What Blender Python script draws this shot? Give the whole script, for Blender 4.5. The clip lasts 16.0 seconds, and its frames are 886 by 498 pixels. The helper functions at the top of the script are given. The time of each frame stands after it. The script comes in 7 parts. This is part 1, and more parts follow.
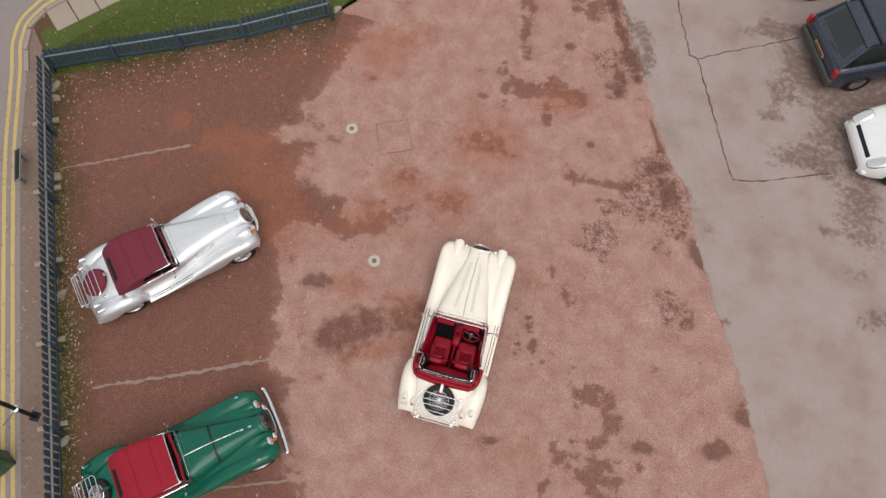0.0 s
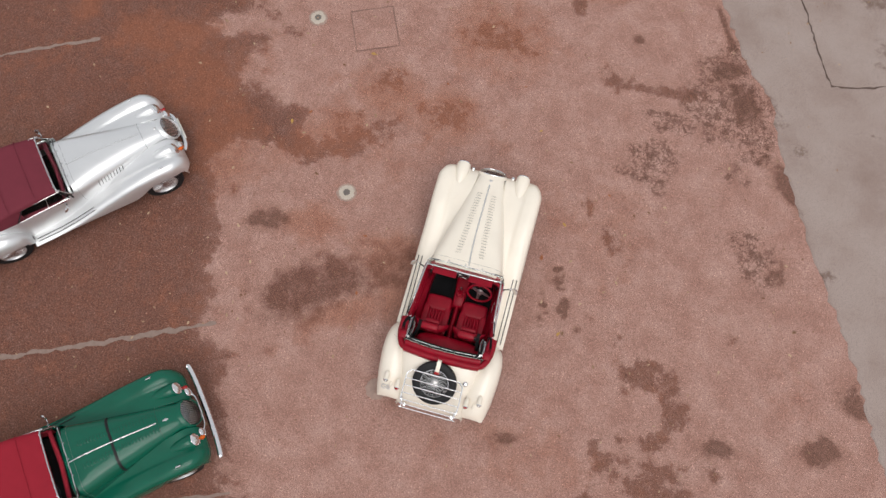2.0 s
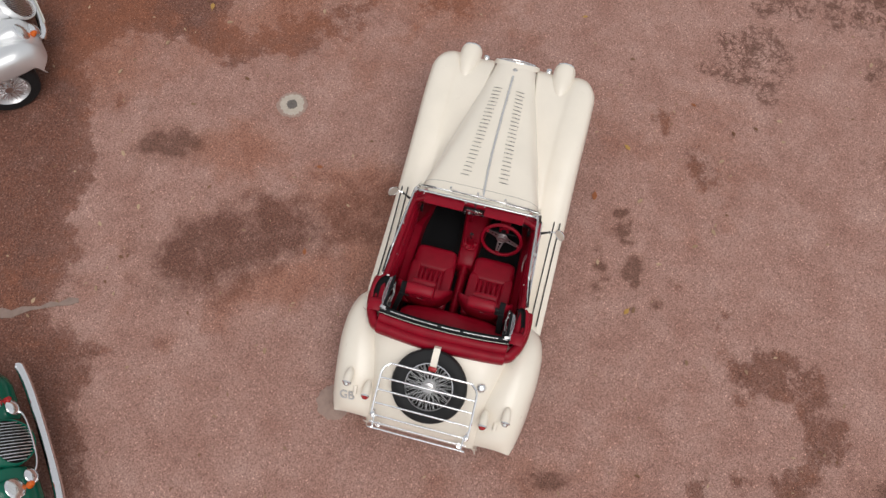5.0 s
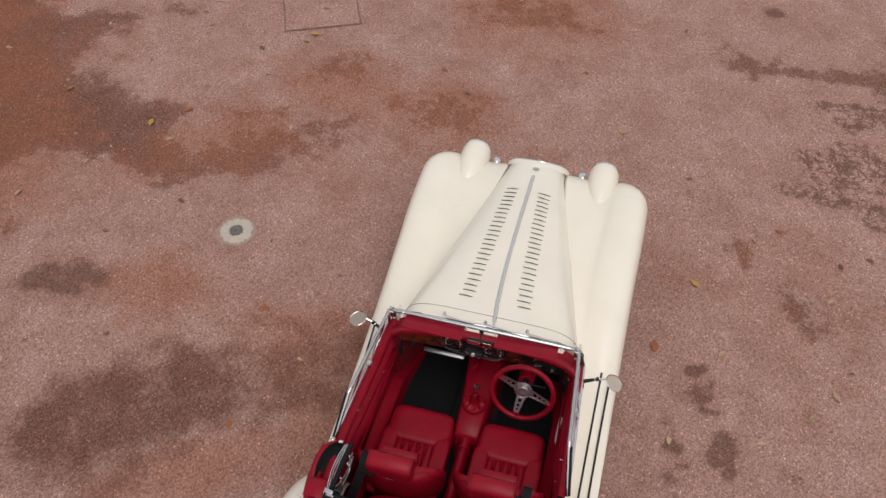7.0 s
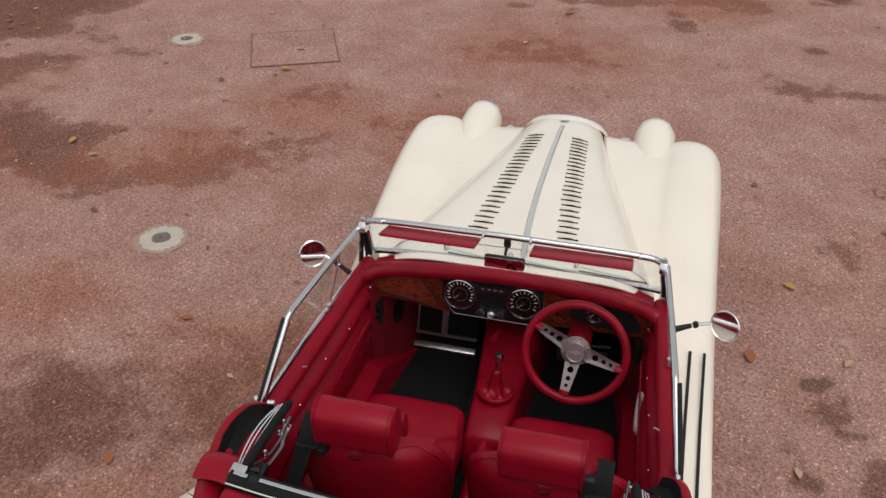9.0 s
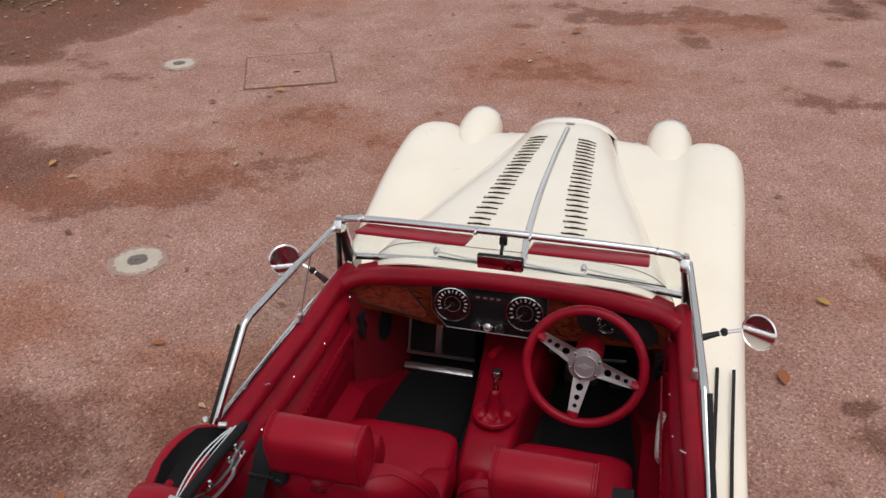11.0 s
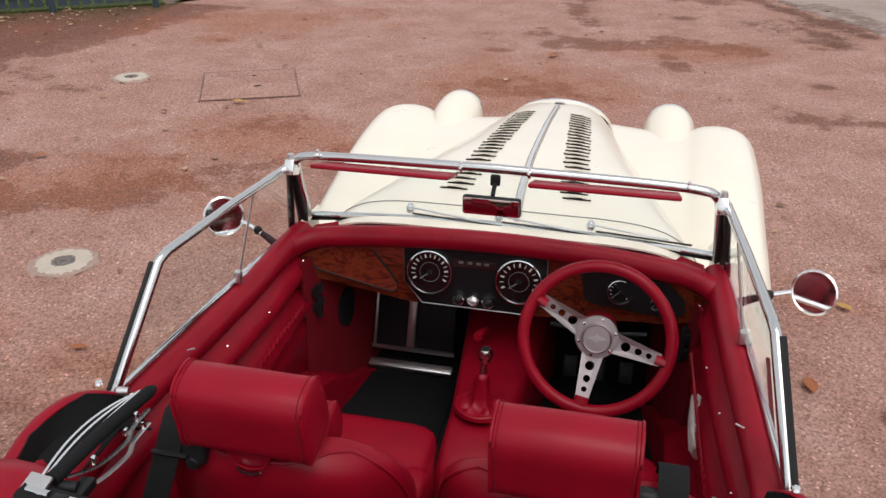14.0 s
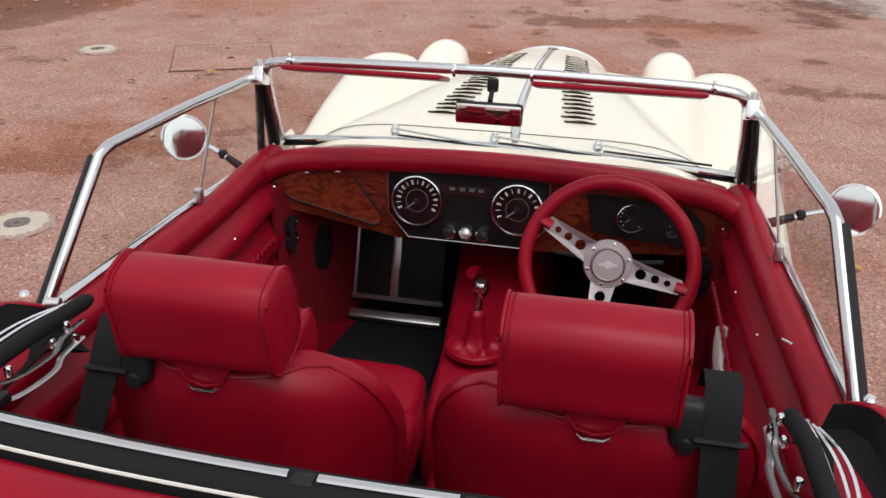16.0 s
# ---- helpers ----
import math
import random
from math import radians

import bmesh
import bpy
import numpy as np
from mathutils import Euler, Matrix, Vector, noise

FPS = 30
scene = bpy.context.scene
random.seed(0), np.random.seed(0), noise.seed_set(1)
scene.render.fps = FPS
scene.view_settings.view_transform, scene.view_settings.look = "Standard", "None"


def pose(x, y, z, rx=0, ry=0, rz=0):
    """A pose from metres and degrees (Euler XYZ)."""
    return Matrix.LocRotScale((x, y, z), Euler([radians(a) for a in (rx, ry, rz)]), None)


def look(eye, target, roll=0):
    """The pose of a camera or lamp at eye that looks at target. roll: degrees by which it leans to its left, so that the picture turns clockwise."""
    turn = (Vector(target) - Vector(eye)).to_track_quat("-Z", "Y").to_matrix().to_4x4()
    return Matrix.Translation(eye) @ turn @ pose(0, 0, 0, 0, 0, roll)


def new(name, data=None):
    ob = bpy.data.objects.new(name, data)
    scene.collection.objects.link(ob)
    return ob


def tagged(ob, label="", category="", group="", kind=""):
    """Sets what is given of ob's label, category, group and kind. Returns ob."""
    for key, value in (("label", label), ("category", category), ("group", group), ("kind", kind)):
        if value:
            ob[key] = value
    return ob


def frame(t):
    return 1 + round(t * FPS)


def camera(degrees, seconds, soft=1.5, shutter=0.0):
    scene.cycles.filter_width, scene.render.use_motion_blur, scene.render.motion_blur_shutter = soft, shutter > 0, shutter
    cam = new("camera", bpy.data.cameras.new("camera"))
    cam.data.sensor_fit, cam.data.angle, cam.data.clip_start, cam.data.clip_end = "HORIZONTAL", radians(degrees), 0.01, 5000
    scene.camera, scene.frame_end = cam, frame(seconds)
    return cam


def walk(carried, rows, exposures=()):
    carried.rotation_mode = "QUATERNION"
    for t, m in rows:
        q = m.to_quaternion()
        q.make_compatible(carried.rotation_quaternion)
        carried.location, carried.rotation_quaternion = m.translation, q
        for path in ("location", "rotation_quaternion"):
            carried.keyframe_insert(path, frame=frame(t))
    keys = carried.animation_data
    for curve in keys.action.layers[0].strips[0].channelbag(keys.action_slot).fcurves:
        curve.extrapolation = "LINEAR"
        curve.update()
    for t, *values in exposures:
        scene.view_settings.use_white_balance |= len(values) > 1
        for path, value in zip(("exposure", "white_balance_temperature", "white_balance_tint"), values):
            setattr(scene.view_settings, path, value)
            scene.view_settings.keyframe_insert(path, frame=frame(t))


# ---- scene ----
cam = camera(55.0, 16.0)
PATH = [
    (0, 0.928, -4.769, 17.883, 21.08, -0.12, 15.36),
    (0.5, 0.865, -4.302, 16.894, 20.11, -0.16, 15.48),
    (1, 0.755, -4.060, 15.615, 19.70, -0.23, 15.52),
    (1.5, 0.667, -3.935, 14.173, 19.79, -0.33, 15.26),
    (2, 0.623, -3.713, 12.881, 19.37, -0.43, 15.41),
    (2.5, 0.559, -3.564, 11.748, 19.24, -0.63, 15.52),
    (3, 0.526, -3.500, 10.798, 19.41, -0.72, 15.13),
    (5.3, 0.499, -3.140, 7.484, 24.89, -0.42, 14.70),
    (5.5, 0.492, -3.065, 7.289, 26.45, -0.45, 14.85),
    (6, 0.556, -2.993, 6.785, 31.68, -0.15, 15.30),
    (6.5, 0.557, -2.779, 5.977, 36.02, 0.25, 15.27),
    (7, 0.547, -2.694, 5.090, 40.26, 0.41, 15.36),
    (7.5, 0.503, -2.615, 4.232, 44.47, 0.44, 15.32),
    (8, 0.469, -2.578, 3.619, 49.04, 0.28, 15.19),
    (8.5, 0.408, -2.532, 3.081, 53.55, 0.08, 14.65),
    (11, 0.428, -2.208, 2.440, 59.01, 1.31, 14.83),
    (11.5, 0.427, -2.144, 2.338, 60.16, 1.22, 14.83),
    (12, 0.393, -2.090, 2.235, 61.09, 0.57, 14.30),
    (12.5, 0.371, -2.050, 2.140, 61.85, 0.16, 13.88),
    (13, 0.355, -2.006, 2.058, 62.45, 0.06, 13.68),
    (13.5, 0.335, -1.965, 1.976, 63.11, -0.09, 13.35),
    (14, 0.313, -1.924, 1.895, 63.49, -0.22, 13.04),
    (14.5, 0.289, -1.888, 1.816, 63.67, -0.38, 12.65),
    (15, 0.273, -1.851, 1.738, 63.78, -0.43, 12.42),
    (15.5, 0.257, -1.820, 1.664, 63.81, -0.66, 11.90),
    (16, 0.256, -1.789, 1.604, 63.80, -0.80, 11.71),
]
walk(cam, [(t, pose(x, y, z, rx, ry, rz)) for t, x, y, z, rx, ry, rz in PATH],
     exposures=[(0, 0.08), (3, -0.07), (5.3, -0.17), (8.5, -0.15), (11, 0.0), (12.5, 0.08), (14.5, 0.27), (16, 0.34)])

# ---- world, sun ----
world = bpy.data.worlds.new("overcast_sky")
scene.world = world
world.use_nodes = True
wn, wl = world.node_tree.nodes, world.node_tree.links
wn.clear()
sky = wn.new("ShaderNodeTexSky")
sky.sky_type = "NISHITA"
sky.sun_disc = False
sky.sun_elevation, sky.sun_rotation = radians(52), radians(150)
sky.air_density, sky.dust_density, sky.ozone_density = 1.0, 4.0, 0.6
grey = wn.new("ShaderNodeHueSaturation")
grey.inputs["Saturation"].default_value = 0.22
back = wn.new("ShaderNodeBackground")
back.inputs["Strength"].default_value = 0.15
wout = wn.new("ShaderNodeOutputWorld")
wl.new(sky.outputs[0], grey.inputs["Color"])
cloud = wn.new("ShaderNodeMix")
cloud.data_type = "RGBA"
cloud.inputs[0].default_value = 0.6
cloud.inputs[7].default_value = (5.2, 5.3, 5.5, 1)
wl.new(grey.outputs[0], cloud.inputs[6])
wl.new(cloud.outputs[2], back.inputs["Color"])
wl.new(back.outputs[0], wout.inputs["Surface"])

sun_data = bpy.data.lights.new("sun", "SUN")
sun_data.energy, sun_data.angle, sun_data.color = 1.1, radians(40), (1.0, 0.97, 0.93)
sun = new("sun", sun_data)
sun.matrix_world = look((0, 0, 30), (-6, 9, 0))
scene.view_settings.exposure = 0.0

# ---- materials ----
class Nodes:
    """Small helper to write node materials."""

    def __init__(self, name, base=(0.5, 0.5, 0.5), rough=0.5, metal=0.0):
        self.mat = bpy.data.materials.new(name)
        self.mat.use_nodes = True
        self.tree = self.mat.node_tree
        self.bsdf = self.tree.nodes["Principled BSDF"]
        self.set("Base Color", (*base, 1))
        self.set("Roughness", rough)
        self.set("Metallic", metal)
        self.coord = None

    def set(self, key, value):
        self.bsdf.inputs[key].default_value = value

    def node(self, kind):
        return self.tree.nodes.new(kind)

    def link(self, a, b):
        self.tree.links.new(a, b)

    def place(self, kind="Object"):
        if self.coord is None:
            self.coord = self.node("ShaderNodeTexCoord")
        return self.coord.outputs[kind]

    def noise(self, scale, detail=4.0, rough=0.55, vec=None, distort=0.0):
        n = self.node("ShaderNodeTexNoise")
        n.inputs["Scale"].default_value = scale
        n.inputs["Detail"].default_value = detail
        n.inputs["Roughness"].default_value = rough
        n.inputs["Distortion"].default_value = distort
        self.link(vec or self.place(), n.inputs["Vector"])
        return n.outputs["Fac"]

    def ramp(self, fac, *stops):
        n = self.node("ShaderNodeValToRGB")
        el = n.color_ramp.elements
        while len(el) < len(stops):
            el.new(0.5)
        for e, (p, c) in zip(el, stops):
            e.position = p
            e.color = (*c, 1) if len(c) == 3 else c
        self.link(fac, n.inputs["Fac"])
        return n.outputs["Color"]

    def mix(self, fac, a, b, mode="MIX"):
        n = self.node("ShaderNodeMix")
        n.data_type, n.blend_type = "RGBA", mode
        for sock, v in ((n.inputs[0], fac), (n.inputs[6], a), (n.inputs[7], b)):
            if isinstance(v, (int, float)):
                sock.default_value = v
            elif isinstance(v, tuple):
                sock.default_value = (*v, 1)
            else:
                self.link(v, sock)
        return n.outputs[2]

    def math(self, op, a, b=0.0, clamp=False):
        n = self.node("ShaderNodeMath")
        n.operation, n.use_clamp = op, clamp
        for sock, v in ((n.inputs[0], a), (n.inputs[1], b)):
            if isinstance(v, (int, float)):
                sock.default_value = v
            else:
                self.link(v, sock)
        return n.outputs[0]

    def attr(self, name):
        n = self.node("ShaderNodeAttribute")
        n.attribute_name = name
        return n.outputs["Fac"]

    def colour(self, sock):
        self.link(sock, self.bsdf.inputs["Base Color"])

    def bump(self, height, strength=0.3, dist=0.01):
        n = self.node("ShaderNodeBump")
        n.inputs["Strength"].default_value = strength
        n.inputs["Distance"].default_value = dist
        self.link(height, n.inputs["Height"])
        self.link(n.outputs[0], self.bsdf.inputs["Normal"])


def paint(name, base, rough=0.28, coat=0.5, var=0.05, flake=0.0, gloss=0.5):
    m = Nodes(name, base, rough)
    m.set("Specular IOR Level", gloss)
    m.set("Coat Weight", coat)
    m.set("Coat Roughness", 0.08)
    dull = tuple(c * (1 - var * 2) for c in base)
    m.colour(m.mix(m.ramp(m.noise(3.0, 5), (0.35, (0, 0, 0)), (0.7, (1, 1, 1))), base, dull))
    m.link(m.math("ADD", m.math("MULTIPLY", m.noise(14, 5), 0.18), rough - 0.08), m.bsdf.inputs["Roughness"])
    m.bump(m.noise(2.2, 2), 0.012, 0.02)
    m.set("Metallic", flake)
    return m.mat


def leather(name, base, rough=0.37):
    m = Nodes(name, base, rough)
    m.set("Specular IOR Level", 0.2)
    dark = tuple(c * 0.78 for c in base)
    m.colour(m.mix(m.ramp(m.noise(9, 6), (0.3, (0, 0, 0)), (0.75, (1, 1, 1))), dark, base))
    v = m.node("ShaderNodeTexVoronoi")
    v.inputs["Scale"].default_value = 260
    m.link(m.place(), v.inputs["Vector"])
    h = m.math("ADD", m.math("MULTIPLY", v.outputs["Distance"], 0.25), m.noise(11, 3))
    m.bump(h, 0.09, 0.005)
    return m.mat


def cloth(name, base, rough=0.75, scale=420):
    m = Nodes(name, base, rough)
    dark = tuple(c * 0.78 for c in base)
    m.colour(m.mix(m.noise(6, 6), dark, base))
    m.bump(m.math("ADD", m.noise(scale, 2), m.math("MULTIPLY", m.noise(7, 3), 1.5)), 0.25, 0.004)
    m.set("Specular IOR Level", 0.15)
    return m.mat


def metal(name, base=(0.82, 0.82, 0.83), rough=0.12):
    m = Nodes(name, base, rough, 1.0)
    m.link(m.math("ADD", m.math("MULTIPLY", m.noise(40, 5), 0.14), rough - 0.05, True), m.bsdf.inputs["Roughness"])
    return m.mat


def plain(name, base, rough=0.6, var=0.25, scale=30, bump=0.2):
    m = Nodes(name, base, rough)
    dark = tuple(c * (1 - var) for c in base)
    m.colour(m.mix(m.noise(scale, 6), dark, base))
    m.bump(m.noise(scale * 6, 4), bump, 0.004)
    if max(base) < 0.03:
        m.set("Specular IOR Level", 0.25)
    return m.mat


def clear_glass(name, tint=(0.93, 0.96, 0.95), rough=0.0):
    m = Nodes(name, tint, rough)
    m.set("Transmission Weight", 1.0)
    m.set("IOR", 1.12)
    return m.mat


CREAM = paint("cream_paint", (0.83, 0.755, 0.645), 0.30, 0.4, 0.025)
SILVER = paint("silver_paint", (0.74, 0.745, 0.75), 0.35, 0.3, 0.02, flake=0.68)
GREEN = paint("green_paint", (0.003, 0.096, 0.058), 0.16, 0.0, 0.06, gloss=0.36)
NAVY = paint("dark_blue_paint", (0.024, 0.031, 0.050), 0.28, 0.5, 0.15)
WHITE = paint("white_paint", (0.74, 0.74, 0.73), 0.3, 0.5, 0.04)
RED = leather("red_leather", (0.268, 0.003, 0.0150))
RED_CARPET = cloth("red_carpet", (0.20, 0.006, 0.014), 0.9)
HOOD_RED = cloth("red_mohair_hood", (0.30, 0.016, 0.03))
HOOD_WINE = cloth("wine_mohair_hood", (0.17, 0.03, 0.045))
BLACK_CLOTH = cloth("black_canvas", (0.012, 0.012, 0.013), 0.8)
CARPET = cloth("black_carpet", (0.010, 0.010, 0.011), 0.95, 300)
CHROME = metal("chrome")
RAIL = metal("dulled_chrome_rail", (0.62, 0.62, 0.62), 0.17)
ALU = metal("brushed_aluminium", (0.62, 0.60, 0.60), 0.34)
SATIN = metal("satin_aluminium", (0.40, 0.35, 0.355), 0.42)
RUBBER = plain("black_rubber", (0.016, 0.016, 0.017), 0.62, 0.3)
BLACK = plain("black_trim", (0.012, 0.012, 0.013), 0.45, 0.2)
DARK = plain("dark_underside", (0.012, 0.011, 0.011), 0.9, 0.3)
GLASS = clear_glass("clear_glass")
MIRROR = metal("mirror_glass", (0.9, 0.9, 0.9), 0.03)
LAMP_RED = plain("red_lens", (0.35, 0.01, 0.012), 0.15, 0.1)
LAMP_ORANGE = plain("orange_lens", (0.65, 0.12, 0.01), 0.2, 0.1)
LAMP_CLEAR = metal("lamp_glass", (0.78, 0.78, 0.76), 0.18)
IVORY = plain("ivory_marks", (0.62, 0.60, 0.54), 0.5, 0.05, 20, 0.0)


def walnut():
    m = Nodes("walnut_veneer", (0.2, 0.06, 0.02), 0.22)
    m.set("Coat Weight", 0.8)
    m.set("Coat Roughness", 0.05)
    mp = m.node("ShaderNodeMapping")
    mp.inputs["Scale"].default_value = (5.5, 5, 13)
    m.link(m.place(), mp.inputs["Vector"])
    w = m.noise(2.0, 8, 0.62, mp.outputs[0], 2.6)
    f = m.noise(22, 6, 0.6, mp.outputs[0], 1.0)
    c = m.ramp(w, (0.30, (0.045, 0.008, 0.005)), (0.43, (0.132, 0.021, 0.010)), (0.56, (0.265, 0.046, 0.017)), (0.74, (0.080, 0.014, 0.008)))
    m.colour(m.mix(m.math("MULTIPLY", f, 0.5), c, (0.03, 0.008, 0.004)))
    return m.mat


WALNUT = walnut()


def tarmac():
    """Red-brown tarmac: dusty pink wear over dark coarse chippings, with rust and wet stains kept as point attributes."""
    m = Nodes("red_tarmac", (0.2, 0.12, 0.1), 0.92)
    m.set("Specular IOR Level", 0.12)
    grit = m.noise(55, 7, 0.8)
    chips = m.node("ShaderNodeTexVoronoi")
    chips.inputs["Scale"].default_value = 115
    m.link(m.place(), chips.inputs["Vector"])
    stone = m.node("ShaderNodeSeparateColor")
    m.link(chips.outputs["Color"], stone.inputs[0])
    ragged = m.math("ADD", m.math("MULTIPLY", m.math("SUBTRACT", m.noise(3.4, 12, 0.66), 0.5), 1.6), m.math("MULTIPLY", m.math("SUBTRACT", m.noise(45, 5, 0.75), 0.5), 0.45))

    def mask(name, lo, hi):
        return m.ramp(m.math("ADD", m.attr(name), ragged), (lo, (0, 0, 0)), (hi, (1, 1, 1)))

    def inside(name, lo, hi):
        return m.math("MULTIPLY", mask(name, lo, hi), m.ramp(m.attr(name), (0.03, (0, 0, 0)), (0.25, (1, 1, 1))))

    dust = m.ramp(m.noise(2.2, 10, 0.66), (0.28, (0.295, 0.156, 0.124)), (0.5, (0.365, 0.211, 0.174)), (0.74, (0.430, 0.272, 0.231)))
    coarse = m.ramp(m.noise(3.4, 9, 0.7), (0.3, (0.112, 0.047, 0.034)), (0.55, (0.168, 0.074, 0.053)), (0.75, (0.250, 0.106, 0.070)))
    coarse = m.mix(m.ramp(stone.outputs[0], (0.72, (0, 0, 0)), (0.95, (0.5, 0.5, 0.5))), coarse, (0.36, 0.22, 0.175))
    c = m.mix(m.math("ADD", m.math("MULTIPLY", mask("coarse", 0.49, 0.60), 0.52), m.math("MULTIPLY", mask("coarse", 0.30, 1.05), 0.48)), dust, coarse)
    c = m.mix(m.math("MULTIPLY", mask("rust", 0.25, 1.2), 0.52), c, (0.285, 0.108, 0.060))
    c = m.mix(m.math("MULTIPLY", mask("dark", 0.30, 0.75), 0.36), c, (0.190, 0.090, 0.062))
    c = m.mix(m.math("MULTIPLY", mask("dark", 0.70, 0.92), 0.62), c, (0.115, 0.055, 0.040))
    c = m.mix(m.math("MULTIPLY", inside("wet", 0.35, 1.15), 0.8), c, (0.118, 0.048, 0.034))
    c = m.mix(m.math("MULTIPLY", inside("wet", 0.3, 0.7), m.ramp(stone.outputs[2], (0.88, (0, 0, 0)), (0.96, (0.7, 0.7, 0.7)))), c, (0.34, 0.21, 0.155))
    web = m.node("ShaderNodeTexVoronoi")
    web.feature = "DISTANCE_TO_EDGE"
    web.inputs["Scale"].default_value = 3.6
    warp = m.node("ShaderNodeVectorMath")
    warp.operation = "ADD"
    fuzz = m.node("ShaderNodeTexNoise")
    fuzz.inputs["Scale"].default_value = 5.0
    fuzz.inputs["Detail"].default_value = 6
    m.link(m.place(), fuzz.inputs["Vector"])
    m.link(m.place(), warp.inputs[0])
    m.link(fuzz.outputs["Color"], warp.inputs[1])
    m.link(warp.outputs[0], web.inputs["Vector"])
    lines = m.ramp(web.outputs["Distance"], (0.02, (1, 1, 1)), (0.085, (0, 0, 0)))
    clots = m.ramp(m.noise(6, 8, 0.7), (0.50, (0, 0, 0)), (0.58, (1, 1, 1)))
    broken = m.math("MULTIPLY", m.math("MAXIMUM", lines, clots), inside("net", 0.50, 0.75))
    c = m.mix(m.math("MULTIPLY", broken, 0.75), c, (0.120, 0.060, 0.044))
    c = m.mix(m.math("MULTIPLY", inside("moss", 0.40, 1.0), 0.72), c, (0.068, 0.058, 0.022))
    c = m.mix(1.0, c, m.ramp(grit, (0.30, (0.42, 0.40, 0.39)), (0.44, (0.92, 0.91, 0.90)), (0.56, (1.05, 1.05, 1.05)), (0.72, (1.5, 1.48, 1.45))), "MULTIPLY")
    c = m.mix(1.0, c, m.ramp(stone.outputs[1], (0.0, (0.60, 0.58, 0.58)), (0.5, (1, 1, 1)), (0.96, (1.18, 1.17, 1.16)), (1.0, (2.0, 2.0, 1.94))), "MULTIPLY")
    m.colour(c)
    m.bump(m.math("ADD", grit, m.math("MULTIPLY", chips.outputs["Distance"], 0.35)), 0.5, 0.010)
    return m.mat


def concrete():
    m = Nodes("grey_concrete", (0.3, 0.27, 0.25), 0.88)
    grit = m.noise(110, 6, 0.7)
    c = m.ramp(m.noise(0.9, 9, 0.6), (0.25, (0.240, 0.168, 0.143)), (0.5, (0.318, 0.246, 0.218)), (0.8, (0.360, 0.292, 0.264)))
    c = m.mix(m.math("MULTIPLY", m.ramp(m.math("ADD", m.attr("dark"), m.math("MULTIPLY", m.math("SUBTRACT", m.noise(7, 10, 0.8), 0.5), 2.2)), (0.52, (0, 0, 0)), (0.85, (1, 1, 1))), 0.72), c, (0.125, 0.070, 0.052))
    c = m.mix(1.0, c, m.ramp(grit, (0.33, (0.62, 0.6, 0.6)), (0.5, (1, 1, 1)), (0.72, (1.2, 1.2, 1.18))), "MULTIPLY")
    m.colour(c)
    m.bump(grit, 0.35, 0.008)
    return m.mat


def leafy(name, a, b, rough=0.8):
    m = Nodes(name, a, rough)
    info = m.node("ShaderNodeNewGeometry")
    m.colour(m.mix(info.outputs["Random Per Island"], a, b))
    return m.mat


TARMAC, CONCRETE = tarmac(), concrete()
ROAD = plain("grey_road", (0.27, 0.225, 0.205), 0.9, 0.25, 9, 0.5)
SOIL = plain("brown_verge_soil", (0.27, 0.185, 0.145), 0.95, 0.55, 14, 0.8)
SLAB = plain("buff_paving", (0.35, 0.285, 0.225), 0.85, 0.22, 12, 0.4)
STONE = plain("pale_stone", (0.36, 0.295, 0.235), 0.9, 0.4, 16, 0.8)
TURF = plain("mown_turf", (0.095, 0.125, 0.02), 0.95, 0.6, 26, 1.0)
BLADE = leafy("grass_blade", (0.06, 0.105, 0.012), (0.16, 0.19, 0.03))
FALLEN = leafy("fallen_leaf", (0.15, 0.065, 0.03), (0.46, 0.32, 0.2))
STEEL_BLUE = plain("blue_painted_steel", (0.050, 0.082, 0.110), 0.45, 0.45, 20, 0.3)
GALV = plain("galvanised_bar", (0.20, 0.20, 0.20), 0.5, 0.35, 24, 0.3)
YELLOW = plain("yellow_road_paint", (0.58, 0.42, 0.16), 0.8, 0.35, 22, 0.4)
FADED = plain("faded_white_paint", (0.33, 0.235, 0.195), 0.9, 0.45, 18, 0.5)
COVER_IRON = plain("cast_iron", (0.29, 0.175, 0.14), 0.7, 0.5, 30, 0.8)
SIGN_GREEN = plain("green_plastic", (0.010, 0.075, 0.035), 0.4, 0.2)
DIRT = plain("dirt_filled_joint", (0.125, 0.082, 0.066), 1.0, 0.5, 30, 0.8)

# ---- building helpers ----
def part(name, bm, mat, parent=None, label="", smooth=True, flat_angle=40):
    me = bpy.data.meshes.new(name)
    bm.normal_update()
    bm.to_mesh(me)
    bm.free()
    me.materials.append(mat)
    if smooth:
        me.shade_smooth()
        me.set_sharp_from_angle(angle=radians(flat_angle))
    ob = new(name, me)
    if parent is not None:
        ob.parent = parent
    if label:
        ob["label"] = label
    return ob


def shared(name, source, parent, m=None):
    """Another object on the same mesh."""
    ob = new(name, source.data)
    ob.parent = parent
    if m is not None:
        ob.matrix_local = m
    return ob


def thing(name, label, category, m=None, group="", kind=""):
    ob = new(name)
    ob.empty_display_size = 0.2
    if m is not None:
        ob.matrix_world = m
    return tagged(ob, label, category, group, kind)


